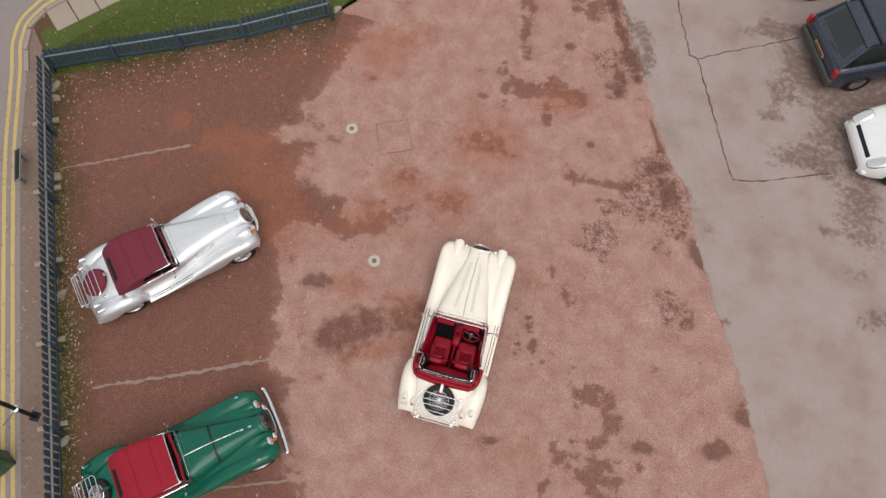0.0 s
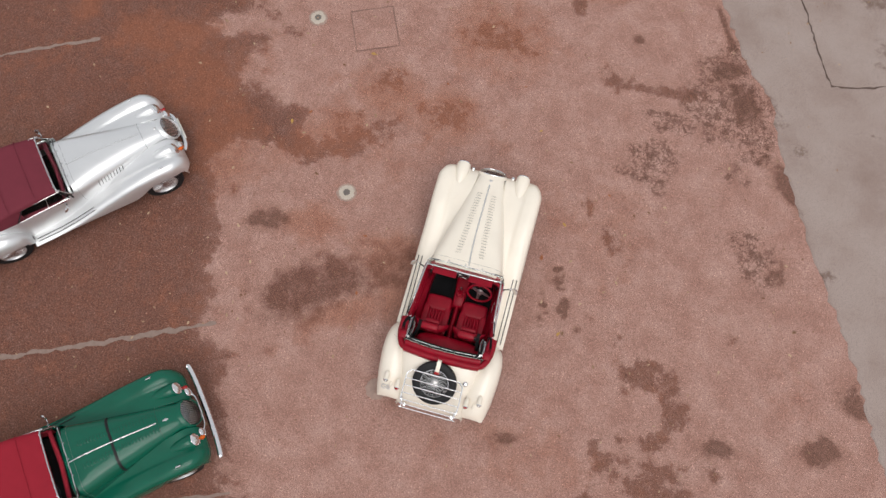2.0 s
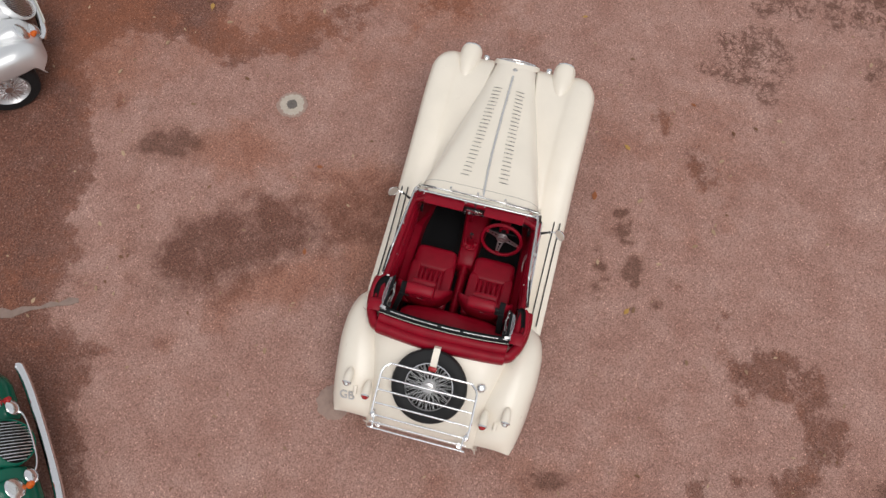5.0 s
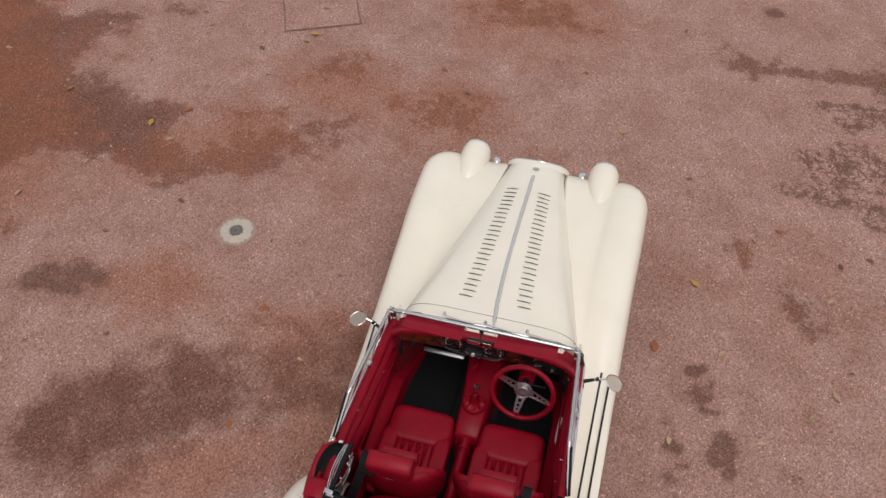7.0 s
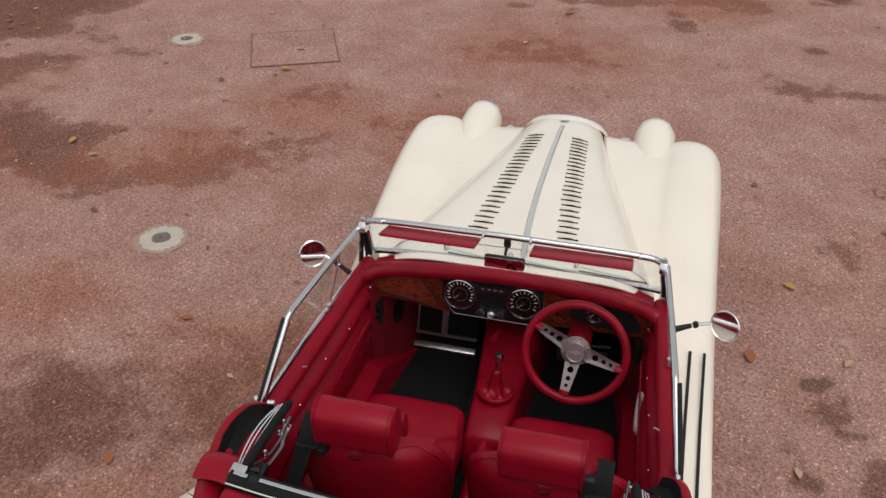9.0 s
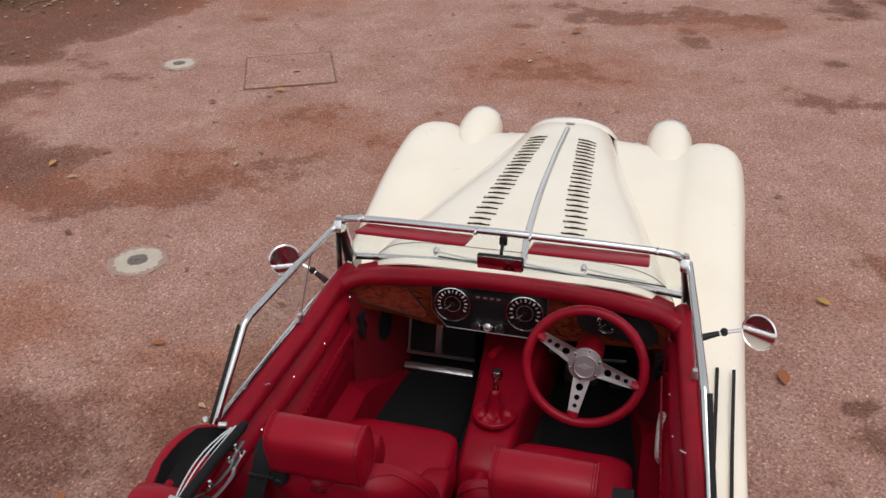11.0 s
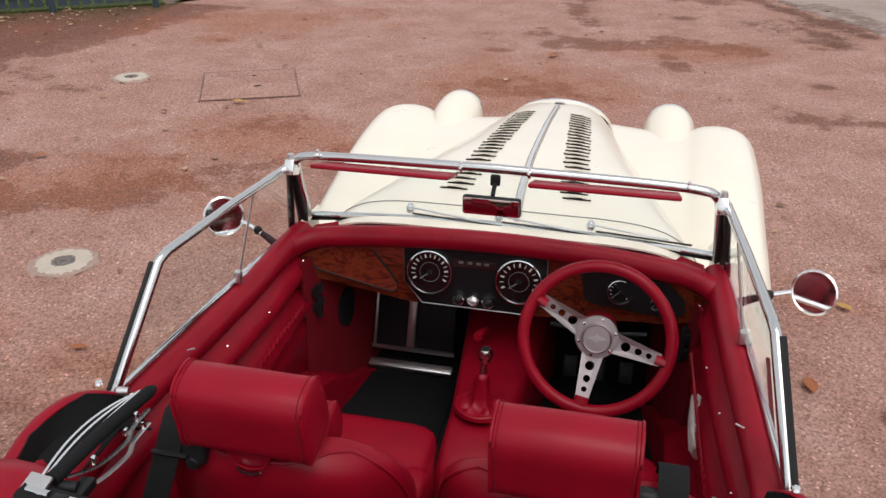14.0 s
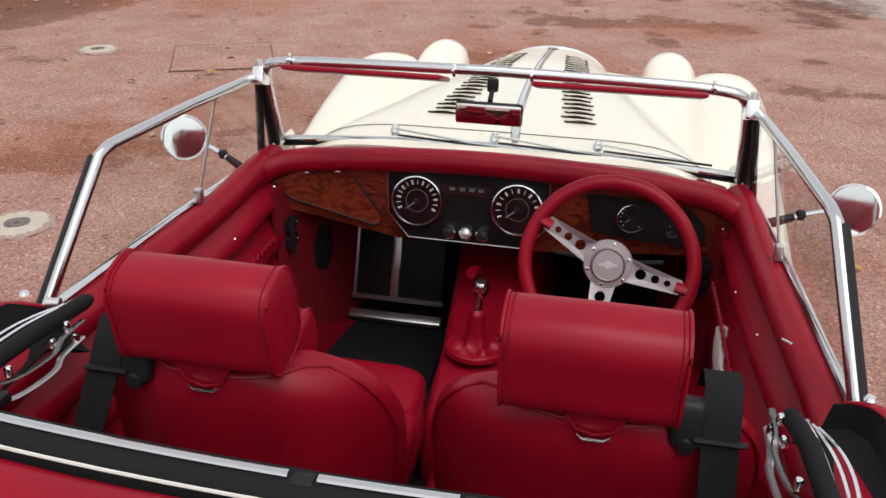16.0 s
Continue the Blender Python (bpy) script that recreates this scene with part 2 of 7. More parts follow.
def box(size, at=(0, 0, 0), bevel=0.0, seg=2, m=None):
    bm = bmesh.new()
    bmesh.ops.create_cube(bm, size=1.0, matrix=Matrix.Diagonal((*size, 1)))
    if bevel > 0:
        bmesh.ops.bevel(bm, geom=bm.edges[:], offset=bevel, segments=seg, profile=0.5, affect="EDGES")
    bmesh.ops.transform(bm, matrix=Matrix.Translation(at) @ (m or Matrix()), verts=bm.verts)
    return bm


def join(*bms):
    out = bms[0]
    for b in bms[1:]:
        me = bpy.data.meshes.new("scrap")
        b.to_mesh(me)
        b.free()
        out.from_mesh(me)
        bpy.data.meshes.remove(me)
    return out


def loft(rows, closed=False, caps=False, thick=0.0):
    """A skin over rows of points; closed: each row is a ring."""
    bm = bmesh.new()
    vs = [[bm.verts.new(p) for p in row] for row in rows]
    n = len(vs[0])
    for a, b in zip(vs, vs[1:]):
        for i in range(n if closed else n - 1):
            j = (i + 1) % n
            bm.faces.new((a[i], a[j], b[j], b[i]))
    if caps:
        bm.faces.new(list(reversed(vs[0])))
        bm.faces.new(vs[-1])
    bmesh.ops.recalc_face_normals(bm, faces=bm.faces)
    if thick:
        bmesh.ops.solidify(bm, geom=bm.faces[:], thickness=thick)
    return bm


def frame_at(d):
    d = Vector(d).normalized()
    up = Vector((0, 0, 1)) if abs(d.z) < 0.95 else Vector((0, 1, 0))
    s = d.cross(up).normalized()
    return s, s.cross(d)


def tube(pts, r, seg=8, closed=False, flat=1.0):
    """A round bar along points; r may be a list."""
    pts = [Vector(p) for p in pts]
    n = len(pts)
    rows = []
    for i, p in enumerate(pts):
        a = pts[(i - 1) % n] if closed or i else p
        b = pts[(i + 1) % n] if closed or i < n - 1 else p
        s, u = frame_at(b - a)
        k = r[i] if isinstance(r, (list, tuple)) else r
        rows.append([p + s * k * math.cos(t) + u * k * flat * math.sin(t) for t in (2 * math.pi * j / seg for j in range(seg))])
    if closed:
        rows.append(rows[0])
    bm = loft(rows, closed=True, caps=not closed)
    if closed:
        bmesh.ops.remove_doubles(bm, verts=bm.verts, dist=1e-5)
    return bm


def smooth_path(pts, n=6):
    """Catmull-Rom through points."""
    P = [Vector(p) for p in pts]
    P = [2 * P[0] - P[1]] + P + [2 * P[-1] - P[-2]]
    out = []
    for i in range(1, len(P) - 2):
        a, b, c, d = P[i - 1 : i + 3]
        for k in range(n):
            t = k / n
            out.append(0.5 * (2 * b + (c - a) * t + (2 * a - 5 * b + 4 * c - d) * t * t + (3 * b - a - 3 * c + d) * t**3))
    out.append(P[-2])
    return out


def lathe(profile, seg=24, m=None):
    """Turns (radius, height) pairs round z."""
    rows = [[(r * math.cos(t), r * math.sin(t), h) for t in (2 * math.pi * j / seg for j in range(seg))] for r, h in profile]
    bm = loft(rows, closed=True)
    bmesh.ops.remove_doubles(bm, verts=bm.verts, dist=1e-5)
    bmesh.ops.recalc_face_normals(bm, faces=bm.faces)
    if m is not None:
        bmesh.ops.transform(bm, matrix=m, verts=bm.verts)
    return bm


def cushion(size, at=(0, 0, 0), m=None, e=0.45, seg=20, rings=12):
    """A soft block: a super-ellipsoid."""
    def p(v, k):
        return math.copysign(abs(v) ** k, v)
    rows = []
    for i in range(rings + 1):
        a = -math.pi / 2 + math.pi * i / rings
        ca, sa = p(math.cos(a), e), p(math.sin(a), e)
        rows.append([(size[0] / 2 * ca * p(math.cos(b), e), size[1] / 2 * ca * p(math.sin(b), e), size[2] / 2 * sa) for b in (2 * math.pi * j / seg for j in range(seg))])
    bm = loft(rows, closed=True)
    bmesh.ops.remove_doubles(bm, verts=bm.verts, dist=1e-5)
    bmesh.ops.recalc_face_normals(bm, faces=bm.faces)
    bmesh.ops.transform(bm, matrix=Matrix.Translation(at) @ (m or Matrix()), verts=bm.verts)
    return bm


def flip(bm):
    """The mirror image across x = 0."""
    bmesh.ops.transform(bm, matrix=Matrix.Diagonal((-1, 1, 1, 1)), verts=bm.verts)
    bmesh.ops.reverse_faces(bm, faces=bm.faces)
    return bm


def outline(pts, thick, m=None, bevel=0.0):
    """A plate from a flat outline in x, y; thickness along +z."""
    bm = bmesh.new()
    f = bm.faces.new([bm.verts.new((x, y, 0)) for x, y in pts])
    r = bmesh.ops.extrude_face_region(bm, geom=[f])
    bmesh.ops.translate(bm, vec=(0, 0, thick), verts=[v for v in r["geom"] if isinstance(v, bmesh.types.BMVert)])
    bmesh.ops.recalc_face_normals(bm, faces=bm.faces)
    if bevel:
        bmesh.ops.bevel(bm, geom=bm.edges[:], offset=bevel, segments=2, profile=0.5, affect="EDGES")
    if m is not None:
        bmesh.ops.transform(bm, matrix=m, verts=bm.verts)
    return bm


def soften(ob, levels=1):
    mod = ob.modifiers.new("smooth", "SUBSURF")
    mod.levels = mod.render_levels = levels
    return ob


def curve(x, *knots):
    knots = sorted(knots)
    return float(np.interp(x, [k[0] for k in knots], [k[1] for k in knots]))


def letters(text, size, depth=0.004):
    """Raised letters as a mesh, standing in x, y."""
    cu = bpy.data.curves.new("letters", "FONT")
    cu.body, cu.size, cu.extrude, cu.align_x = text, size, depth, "CENTER"
    ob = bpy.data.objects.new("letters", cu)
    scene.collection.objects.link(ob)
    dg = bpy.context.evaluated_depsgraph_get()
    me = bpy.data.meshes.new_from_object(ob.evaluated_get(dg))
    bpy.data.objects.remove(ob)
    bm = bmesh.new()
    bm.from_mesh(me)
    bpy.data.meshes.remove(me)
    return bm

# ---- ground ----
def fbm(x, y, scale, octaves=4, seed=0):
    """Smooth value noise on arrays, 0 to 1."""
    rng = np.random.RandomState(seed)
    out, amp, tot = 0, 1.0, 0
    for o in range(octaves):
        g = rng.rand(128, 128)
        u, v = x * scale * 2**o + 31.7 * o, y * scale * 2**o + 17.3 * o
        i, j = np.floor(u).astype(int), np.floor(v).astype(int)
        a, b = u - i, v - j
        a, b = a * a * (3 - 2 * a), b * b * (3 - 2 * b)
        i0, i1, j0, j1 = i % 128, (i + 1) % 128, j % 128, (j + 1) % 128
        out = out + amp * ((g[i0, j0] * (1 - a) + g[i1, j0] * a) * (1 - b) + (g[i0, j1] * (1 - a) + g[i1, j1] * a) * b)
        tot += amp
        amp *= 0.55
    return out / tot


def blobs(x, y, spots, wobble):
    """How far inside each soft, ragged ellipse (x, y, rx, ry, turn) a point lies; 1 at the middle."""
    out = np.zeros_like(x)
    for cx, cy, rx, ry, turn in spots:
        c, s = math.cos(radians(turn)), math.sin(radians(turn))
        u, v = ((x - cx) * c + (y - cy) * s) / rx, (-(x - cx) * s + (y - cy) * c) / ry
        out = np.maximum(out, np.clip(1.45 - np.hypot(u, v) * (0.75 + wobble), 0, 1))
    return out


WET = [(-2.22, -0.46, 1.08, 0.34, 31)]
STAINS = [(0.19, 6.49, 0.78, 0.23, 10), (1.11, 6.55, 0.42, 0.23, 4), (0.62, 5.87, 0.17, 0.45, 16), (-0.43, 4.64, 0.34, 0.16, -7),
          (-0.44, 8.27, 0.21, 0.72, 4), (1.15, 9.24, 0.37, 0.41, 16), (2.23, 4.45, 0.73, 0.12, 2), (2.11, 1.55, 0.16, 0.26, 36),
          (3.08, -0.45, 0.54, 0.28, 15), (3.54, -0.85, 0.26, 0.47, 5), (3.31, -1.44, 0.33, 0.2, 15), (3.53, -2.01, 0.46, 0.54, 15)]
STAINS_B = [(1.60, 9.35, 0.10, 0.45, 22), (1.92, 8.62, 0.13, 0.5, 27), (2.28, 7.98, 0.15, 0.35, 30), (2.52, 7.5, 0.12, 0.35, 30), (2.08, 7.42, 0.10, 0.22, -35), (1.92, 7.1, 0.16, 0.12, 20), (3.2, 6.1, 0.05, 0.6, 27), (3.5, 5.2, 0.28, 0.22, 16), (3.74, 4.62, 0.2, 0.42, 16), (2.3, 8.83, 0.1, 0.7, 25), (2.13, 7.22, 0.14, 0.3, 16), (4.75, 3.2, 0.17, 0.46, 36), (6.2, -0.07, 0.15, 0.25, 25), (-3.36, 0.41, 0.28, 0.19, 16), (4.71, 1.63, 0.2, 0.14, 16),
            (1.23, -1.95, 0.19, 0.09, 15), (4.26, -1.24, 0.23, 0.14, 15), (5.72, -0.9, 0.33, 0.18, 15)]
NET = [(1.75, 9.1, 0.22, 0.75, 25), (2.35, 7.85, 0.28, 0.55, 28), (3.5, 5.15, 0.45, 0.42, 16), (2.42, 3.09, 0.36, 0.36, 16), (3.64, 4.42, 0.5, 0.78, 16), (3.03, 4.23, 0.3, 0.2, 0), (2.23, 8.54, 0.28, 1.3, 25), (1.68, 7.75, 0.3, 0.35, 0), (4.33, 1.89, 0.3, 0.5, 20), (2.54, 3.94, 0.5, 0.15, 0)]
DROPS = [(1.81, 5.35, 0.1, 0.1, 16), (0.77, 7.92, 0.12, 0.1, 16), (1.87, -0.04, 0.07, 0.06, 15), (1.27, -1.93, 0.15, 0.08, 15)]
for _x, _y, _r in ((1.34, 0.82, 0.045), (1.41, 0.87, 0.04), (1.38, 0.64, 0.065), (1.45, 0.64, 0.05), (1.20, 0.38, 0.04), (1.26, 0.20, 0.05), (1.59, 0.34, 0.06), (1.57, 0.21, 0.065), (1.27, -0.02, 0.045), (1.31, 0.18, 0.03), (1.61, 0.24, 0.05)):
    DROPS += [(_x, _y, _r * 1.5, _r * 1.2, 20), (_x + 0.06, _y - 0.10, _r * 0.8, _r * 0.8, 0)]
RUSTY = [(-5.36, 2.52, 0.8, 0.81, 16), (-6.19, 3.23, 0.82, 0.47, 16), (-7.72, 3.41, 0.22, 0.29, 16), (-2.88, 2.17, 0.79, 0.36, 38),
         (-1.08, 2.96, 0.53, 0.43, 16), (-2.09, 3.13, 0.53, 0.44, 16), (-2.62, 0.55, 0.38, 0.27, 16), (-0.6, 4.79, 0.83, 0.62, 16),
         (-4.62, 1.68, 0.52, 0.71, 16), (-3.73, 6.61, 0.87, 0.52, 16), (0.85, 6.29, 0.6, 0.3, 16), (-1.26, 0.27, 0.5, 0.4, 30), (-0.96, -0.22, 0.3, 0.45, 0), (-1.61, -0.71, 0.5, 0.25, 31)]
PALE = [(-3.15, 2.25, 0.24, 0.17, 29), (-5.07, 3.77, 0.42, 0.20, 22), (-2.96, 2.83, 0.31, 0.18, 15), (-3.38, 0.77, 0.46, 0.19, 39), (-2.71, 1.46, 0.26, 0.17, 31), (-3.71, 2.98, 0.62, 0.44, -6), (-4.52, 4.75, 0.42, 0.24, 16),
        (-3.93, 0.53, 0.25, 0.19, 16), (-3.65, 1.23, 0.79, 0.32, -5), (-3.44, -0.47, 0.37, 0.51, 16)]
STREAKS = [(-2.58, 2.16, 0.83, 0.17, 39), (-3.49, 2.55, 0.32, 0.2, 61), (-4.62, 2.67, 0.75, 0.68, 15), (-3.94, 1.27, 0.46, 0.44, 51), (-2.68, 2.59, 0.3, 0.17, 33),
           (-3.25, 1.52, 0.28, 0.25, 66), (-2.18, 3.37, 0.33, 0.24, 34), (-3.27, 3.45, 0.21, 0.05, 31), (-0.6, 4.79, 0.6, 0.3, 16), (-1.08, 2.96, 0.4, 0.25, 16)]
BAY_EDGE = [(-3.87, 7.38), (-4.59, 5.83), (-4.79, 4.51), (-4.20, 3.99), (-3.87, 3.79), (-3.92, 3.35), (-4.53, 2.99), (-3.98, 2.88), (-3.67, 2.62), (-3.25, 2.71), (-3.32, 2.26), (-2.88, 2.08), (-2.57, 2.50), (-2.16, 2.95), (-1.80, 2.72), (-1.82, 2.37), (-2.28, 1.91), (-2.52, 1.82), (-2.92, 1.25), (-3.37, 0.98), (-3.44, 0.59), (-3.81, 0.71), (-4.07, 0.53), (-4.03, 0.15), (-3.59, -0.11), (-3.71, -0.42), (-3.56, -0.96), (-3.55, -1.52), (-3.19, -1.82), (-3.17, -2.39), (-2.67, -3.19), (-2.08, -3.76), (-1.27, -4.46), (-0.7, -5.4), (-0.2, -6.5), (0.3, -8.0), (0.6, -13.0)]


def inside_edge(x, y, line, far):
    """Metres inside (+) or outside (-) the region between a ragged line and far to the west."""
    ring = np.array(list(line) + [(far, line[-1][1]), (far, line[0][1])])
    inn, near = np.zeros(x.shape, bool), np.full(x.shape, 1e9)
    for k, ((ax, ay), (bx, by)) in enumerate(zip(ring, np.roll(ring, -1, 0))):
        if ay != by:
            inn ^= ((ay > y) != (by > y)) & (x < (bx - ax) * (y - ay) / (by - ay) + ax)
        if k < len(line) - 1:
            t = np.clip(((x - ax) * (bx - ax) + (y - ay) * (by - ay)) / ((bx - ax) ** 2 + (by - ay) ** 2), 0, 1)
            near = np.minimum(near, np.hypot(x - ax - t * (bx - ax), y - ay - t * (by - ay)))
    return np.where(inn, near, -near)


def build_ground():
    fine = 0.055
    xs = np.r_[-2500, -600, -120, -40, -20, np.arange(-13.2, 9.6, fine), 20, 40, 120, 600, 2500]
    ys = np.r_[-2500, -600, -120, -40, -14, np.arange(-7.5, 13.2, fine), 20, 40, 120, 600, 2500]
    X, Y = np.meshgrid(xs, ys)
    x, y = X.ravel(), Y.ravel()
    z = 0.012 * (fbm(x, y, 0.35, 3, 4) - 0.5) * (np.hypot(x, y) < 15)
    nx, ny = len(xs), len(ys)
    k = np.arange(nx * ny).reshape(ny, nx)
    faces = np.stack([k[:-1, :-1], k[:-1, 1:], k[1:, 1:], k[1:, :-1]], -1).reshape(-1, 4)
    me = bpy.data.meshes.new("ground")
    me.from_pydata(np.stack([x, y, z], 1).tolist(), [], faces.tolist())
    w = (fbm(x, y, 1.9, 4, 1) - 0.5) * 1.1
    depth = inside_edge(x, y, BAY_EDGE, -40)
    coarse = np.clip(0.52 + depth * np.where(depth > 0, 0.9, 2.4) + (fbm(x, y, 0.8, 4, 2) - 0.5) * 0.8, 0, 1) * 0.95
    coarse = np.maximum(coarse, np.maximum(0.66 * blobs(x, y, STAINS, w * 1.5), 0.62 * blobs(x, y, STREAKS, w))) * (1 - 0.75 * blobs(x, y, PALE, w))
    speckle = np.clip((fbm(x, y, 1.1, 5, 6) - 0.52) * 3.2, 0, 1) * 0.38
    coarse = np.maximum(coarse, speckle)
    dark = np.maximum(blobs(x, y, STAINS_B, w), np.maximum(0.46 * blobs(x, y, STAINS, w * 1.5), blobs(x, y, DROPS, w * 0.5)))
    rust = np.maximum(blobs(x, y, RUSTY, w), np.clip((fbm(x, y, 0.5, 4, 9) - 0.55) * 2.5, 0, 0.45))
    wet = blobs(x, y, WET, w * 0.8)
    fence = np.abs((x + 11.42) * 0.901 + (y - 3.82) * 0.434)
    north = np.abs((x + 11.42) * -0.50 + (y - 3.82) * 0.866)
    moss = np.clip(1.1 - np.minimum(fence / 1.5, np.where(x < -5, north / 1.5, 9)), 0, 1) * (0.45 + 1.0 * fbm(x, y, 1.5, 3, 8))
    for name, v in (("coarse", coarse), ("dark", dark), ("rust", rust), ("wet", wet), ("moss", moss), ("net", blobs(x, y, NET, w))):
        a = me.attributes.new(name, "FLOAT", "POINT")
        a.data.foreach_set("value", np.asarray(v, dtype=np.float32))
    me.materials.append(TARMAC)
    me.shade_smooth()
    tagged(new("ground", me), "stained red-brown tarmac of a parking yard", "ground", kind="structure")


build_ground()


def ragged(pts, step=0.12, rough=0.05, seed=1):
    """A wobbly line through points."""
    rng = random.Random(seed)
    out = []
    for a, b in zip(pts, pts[1:]):
        n = max(2, int(math.dist(a, b) / step))
        for i in range(n):
            t = i / n
            out.append((a[0] + (b[0] - a[0]) * t + rng.uniform(-rough, rough), a[1] + (b[1] - a[1]) * t + rng.uniform(-rough, rough)))
    return out + [pts[-1]]


SEAM = [(0.63, 12.74), (1.63, 9.8), (2.06, 8.79), (2.56, 7.85), (3.05, 6.63), (3.66, 5.43), (4.23, 4.73), (4.45, 3.91), (4.9, 3.03),
        (5.21, 2.3), (5.59, 1.49), (5.91, 0.94), (6.32, -0.04), (6.66, -0.87), (6.93, -1.49), (8.81, -6.33)]
APRON_DARK = [(1.95, 9.1, 0.12, 0.6, 27), (2.55, 7.9, 0.14, 0.6, 27), (7.45, 8.3, 1.3, 0.45, 28), (6.0, 9.0, 0.35, 0.7, 20), (5.9, 9.75, 0.5, 0.25, 28), (8.2, 8.7, 1.2, 0.5, 28), (7.3, 6.2, 0.4, 0.5, 0), (6.38, 8.73, 0.5, 0.8, 20), (7.28, 8.24, 0.9, 0.5, 20), (8.08, 5.21, 0.5, 1.1, 10), (8.78, 2.86, 0.3, 0.3, 0), (5.49, 9.71, 0.7, 0.25, 20),
              (6.79, 6.48, 0.5, 0.5, 0), (8.56, 8.15, 1.0, 0.9, 0), (7.48, 4.62, 0.3, 0.2, 0), (5.79, 7.27, 0.25, 0.2, 0), (2.52, 8.54, 0.18, 0.9, 25), (4.02, 4.62, 0.25, 0.5, 20), (7.18, 7.17, 0.6, 0.9, 20), (6.09, 8.05, 0.4, 0.5, 0), (4.81, 3.94, 0.12, 0.12, 0), (4.92, 2.86, 0.1, 0.08, 0), (5.51, 1.89, 0.12, 0.1, 0), (5.9, 4.53, 0.35, 0.06, 10)]


def build_apron():
    left = ragged(SEAM, 0.1, 0.045, 5)
    rows = []
    for px, py in left:
        far = 40.0
        rows.append([(px + (far - px) * t, py, 0) for t in (0, 0.0006, *[0.0012 + 0.9988 * ((i + 1) / 60) ** 1.7 for i in range(60)])])
    rows = [[(x, y, 0.013 - (0.016 if i == 0 else 0)) for i, (x, y, _) in enumerate(r)] for r in rows]
    bm = loft(rows)
    ob = part("pavement_apron", bm, CONCRETE)
    co = np.array([v.co[:] for v in ob.data.vertices])
    x, y = co[:, 0], co[:, 1]
    w = (fbm(x, y, 1.9, 4, 1) - 0.5) * 1.3
    a = ob.data.attributes.new("dark", "FLOAT", "POINT")
    a.data.foreach_set("value", np.asarray(0.82 * blobs(x, y, APRON_DARK, w), dtype=np.float32))
    if ob.data.polygons[0].normal.z < 0:
        ob.data.flip_normals()
    tagged(ob, "weathered grey concrete apron beside the tarmac", "pavement", kind="structure")
    return ob


apron = build_apron()


def strip(pts, width, z, mat, name, parent=None, label="", vary=0.35, seed=3, thick=0.004):
    """A flat band along a line, of uneven width, with a little thickness."""
    rng = random.Random(seed)
    rows = []
    for i, p in enumerate(pts):
        a, b = Vector(pts[max(i - 1, 0)]), Vector(pts[min(i + 1, len(pts) - 1)])
        d = (b - a).normalized()
        n = Vector((-d.y, d.x))
        h1, h2 = (width / 2 * (1 + rng.uniform(-vary, vary)) for _ in range(2))
        q = Vector(p)
        rows.append([(*(q - n * h1), z - thick), (*(q - n * h1 * 0.96), z), (*(q + n * h2 * 0.96), z), (*(q + n * h2), z - thick)])
    bm = loft(rows)
    ob = part(name, bm, mat, parent, label, smooth=False)
    if ob.data.polygons[len(ob.data.polygons) // 2].normal.z < 0:
        ob.data.flip_normals()
    return ob


for i, line in enumerate(([(3.02, 11.2), (3.14, 9.8), (3.57, 8.68), (3.66, 8.45), (3.88, 8.39), (4.12, 7.77), (4.44, 7.04), (4.85, 6.03), (5.18, 5.33)],
                          [(3.88, 8.4), (4.55, 8.79), (5.15, 9.11), (6.25, 9.71), (6.6, 9.9)], [(5.18, 5.33), (5.9, 5.5), (6.45, 5.73), (6.86, 5.91), (7.34, 6.1)])):
    strip(ragged(line, 0.09, 0.018, 11 + i), 0.027, 0.0165, DIRT, "crack", apron, vary=0.8, seed=i)

for line, wd in (([(-10.11, 1.39), (-9.14, 1.89), (-8.09, 2.44), (-7.3, 2.83)], 0.07), ([(-7.18, -3.12), (-5.36, -2.3), (-3.55, -1.45)], 0.095), ([(-4.86, -4.76), (-3.61, -4.24), (-2.47, -3.79)], 0.06), ([(7.38, 7.8), (8.46, 8.34)], 0.09)):
    ob = strip(ragged(line, 0.09, 0.005, int(wd * 900)), wd * 0.75, 0.0185 if line[0][0] > 5 else 0.0095, FADED, "bay_line", vary=0.85, seed=7)
    tagged(ob, "worn faded white parking bay line", "bay line", "bay lines", "structure")


# ---- round covers, square drain cover ----
def round_cover(x, y, worn):
    t = thing("stopcock_cover", "round iron cover in a worn pale concrete ring" if not worn else "round iron cover in a broken rusty ring", "manhole cover", pose(x, y, 0.004), "round covers")
    rng = random.Random(int(x * 100))
    n = 44
    rows = []
    for r, h in ((0.165, -0.004), (0.158, 0.008), (0.118, 0.010)):
        rows.append([(r * (1 + (rng.uniform(-0.09, 0.07) if r > 0.1 else 0)) * math.cos(a), r * (1 + (rng.uniform(-0.09, 0.07) if r > 0.1 else 0)) * math.sin(a), h) for a in (2 * math.pi * i / n for i in range(n))])
    part("ring", loft(rows, closed=True), DIRTY_RING, t, "dirty concrete surround")
    rows = []
    for r, h in ((0.14, 0.003), (0.13, 0.012), (0.06, 0.014), (0.058, 0.004)):
        rows.append([(r * f * math.cos(a), r * f * math.sin(a), h) for a, f in ((2 * math.pi * i / n, 1 + rng.uniform(-0.13, 0.08)) for i in range(n))])
    part("collar", loft(rows, closed=True), DIRTY_RING if worn else RING_PALE, t, "chipped pale collar")
    part("lid", lathe([(0.0, 0.004), (0.014, 0.004), (0.018, 0.012), (0.034, 0.012), (0.038, 0.006), (0.044, 0.012), (0.066, 0.012)], 20), DIRTY_RING if worn else LID_GREY, t, "worn iron lid")


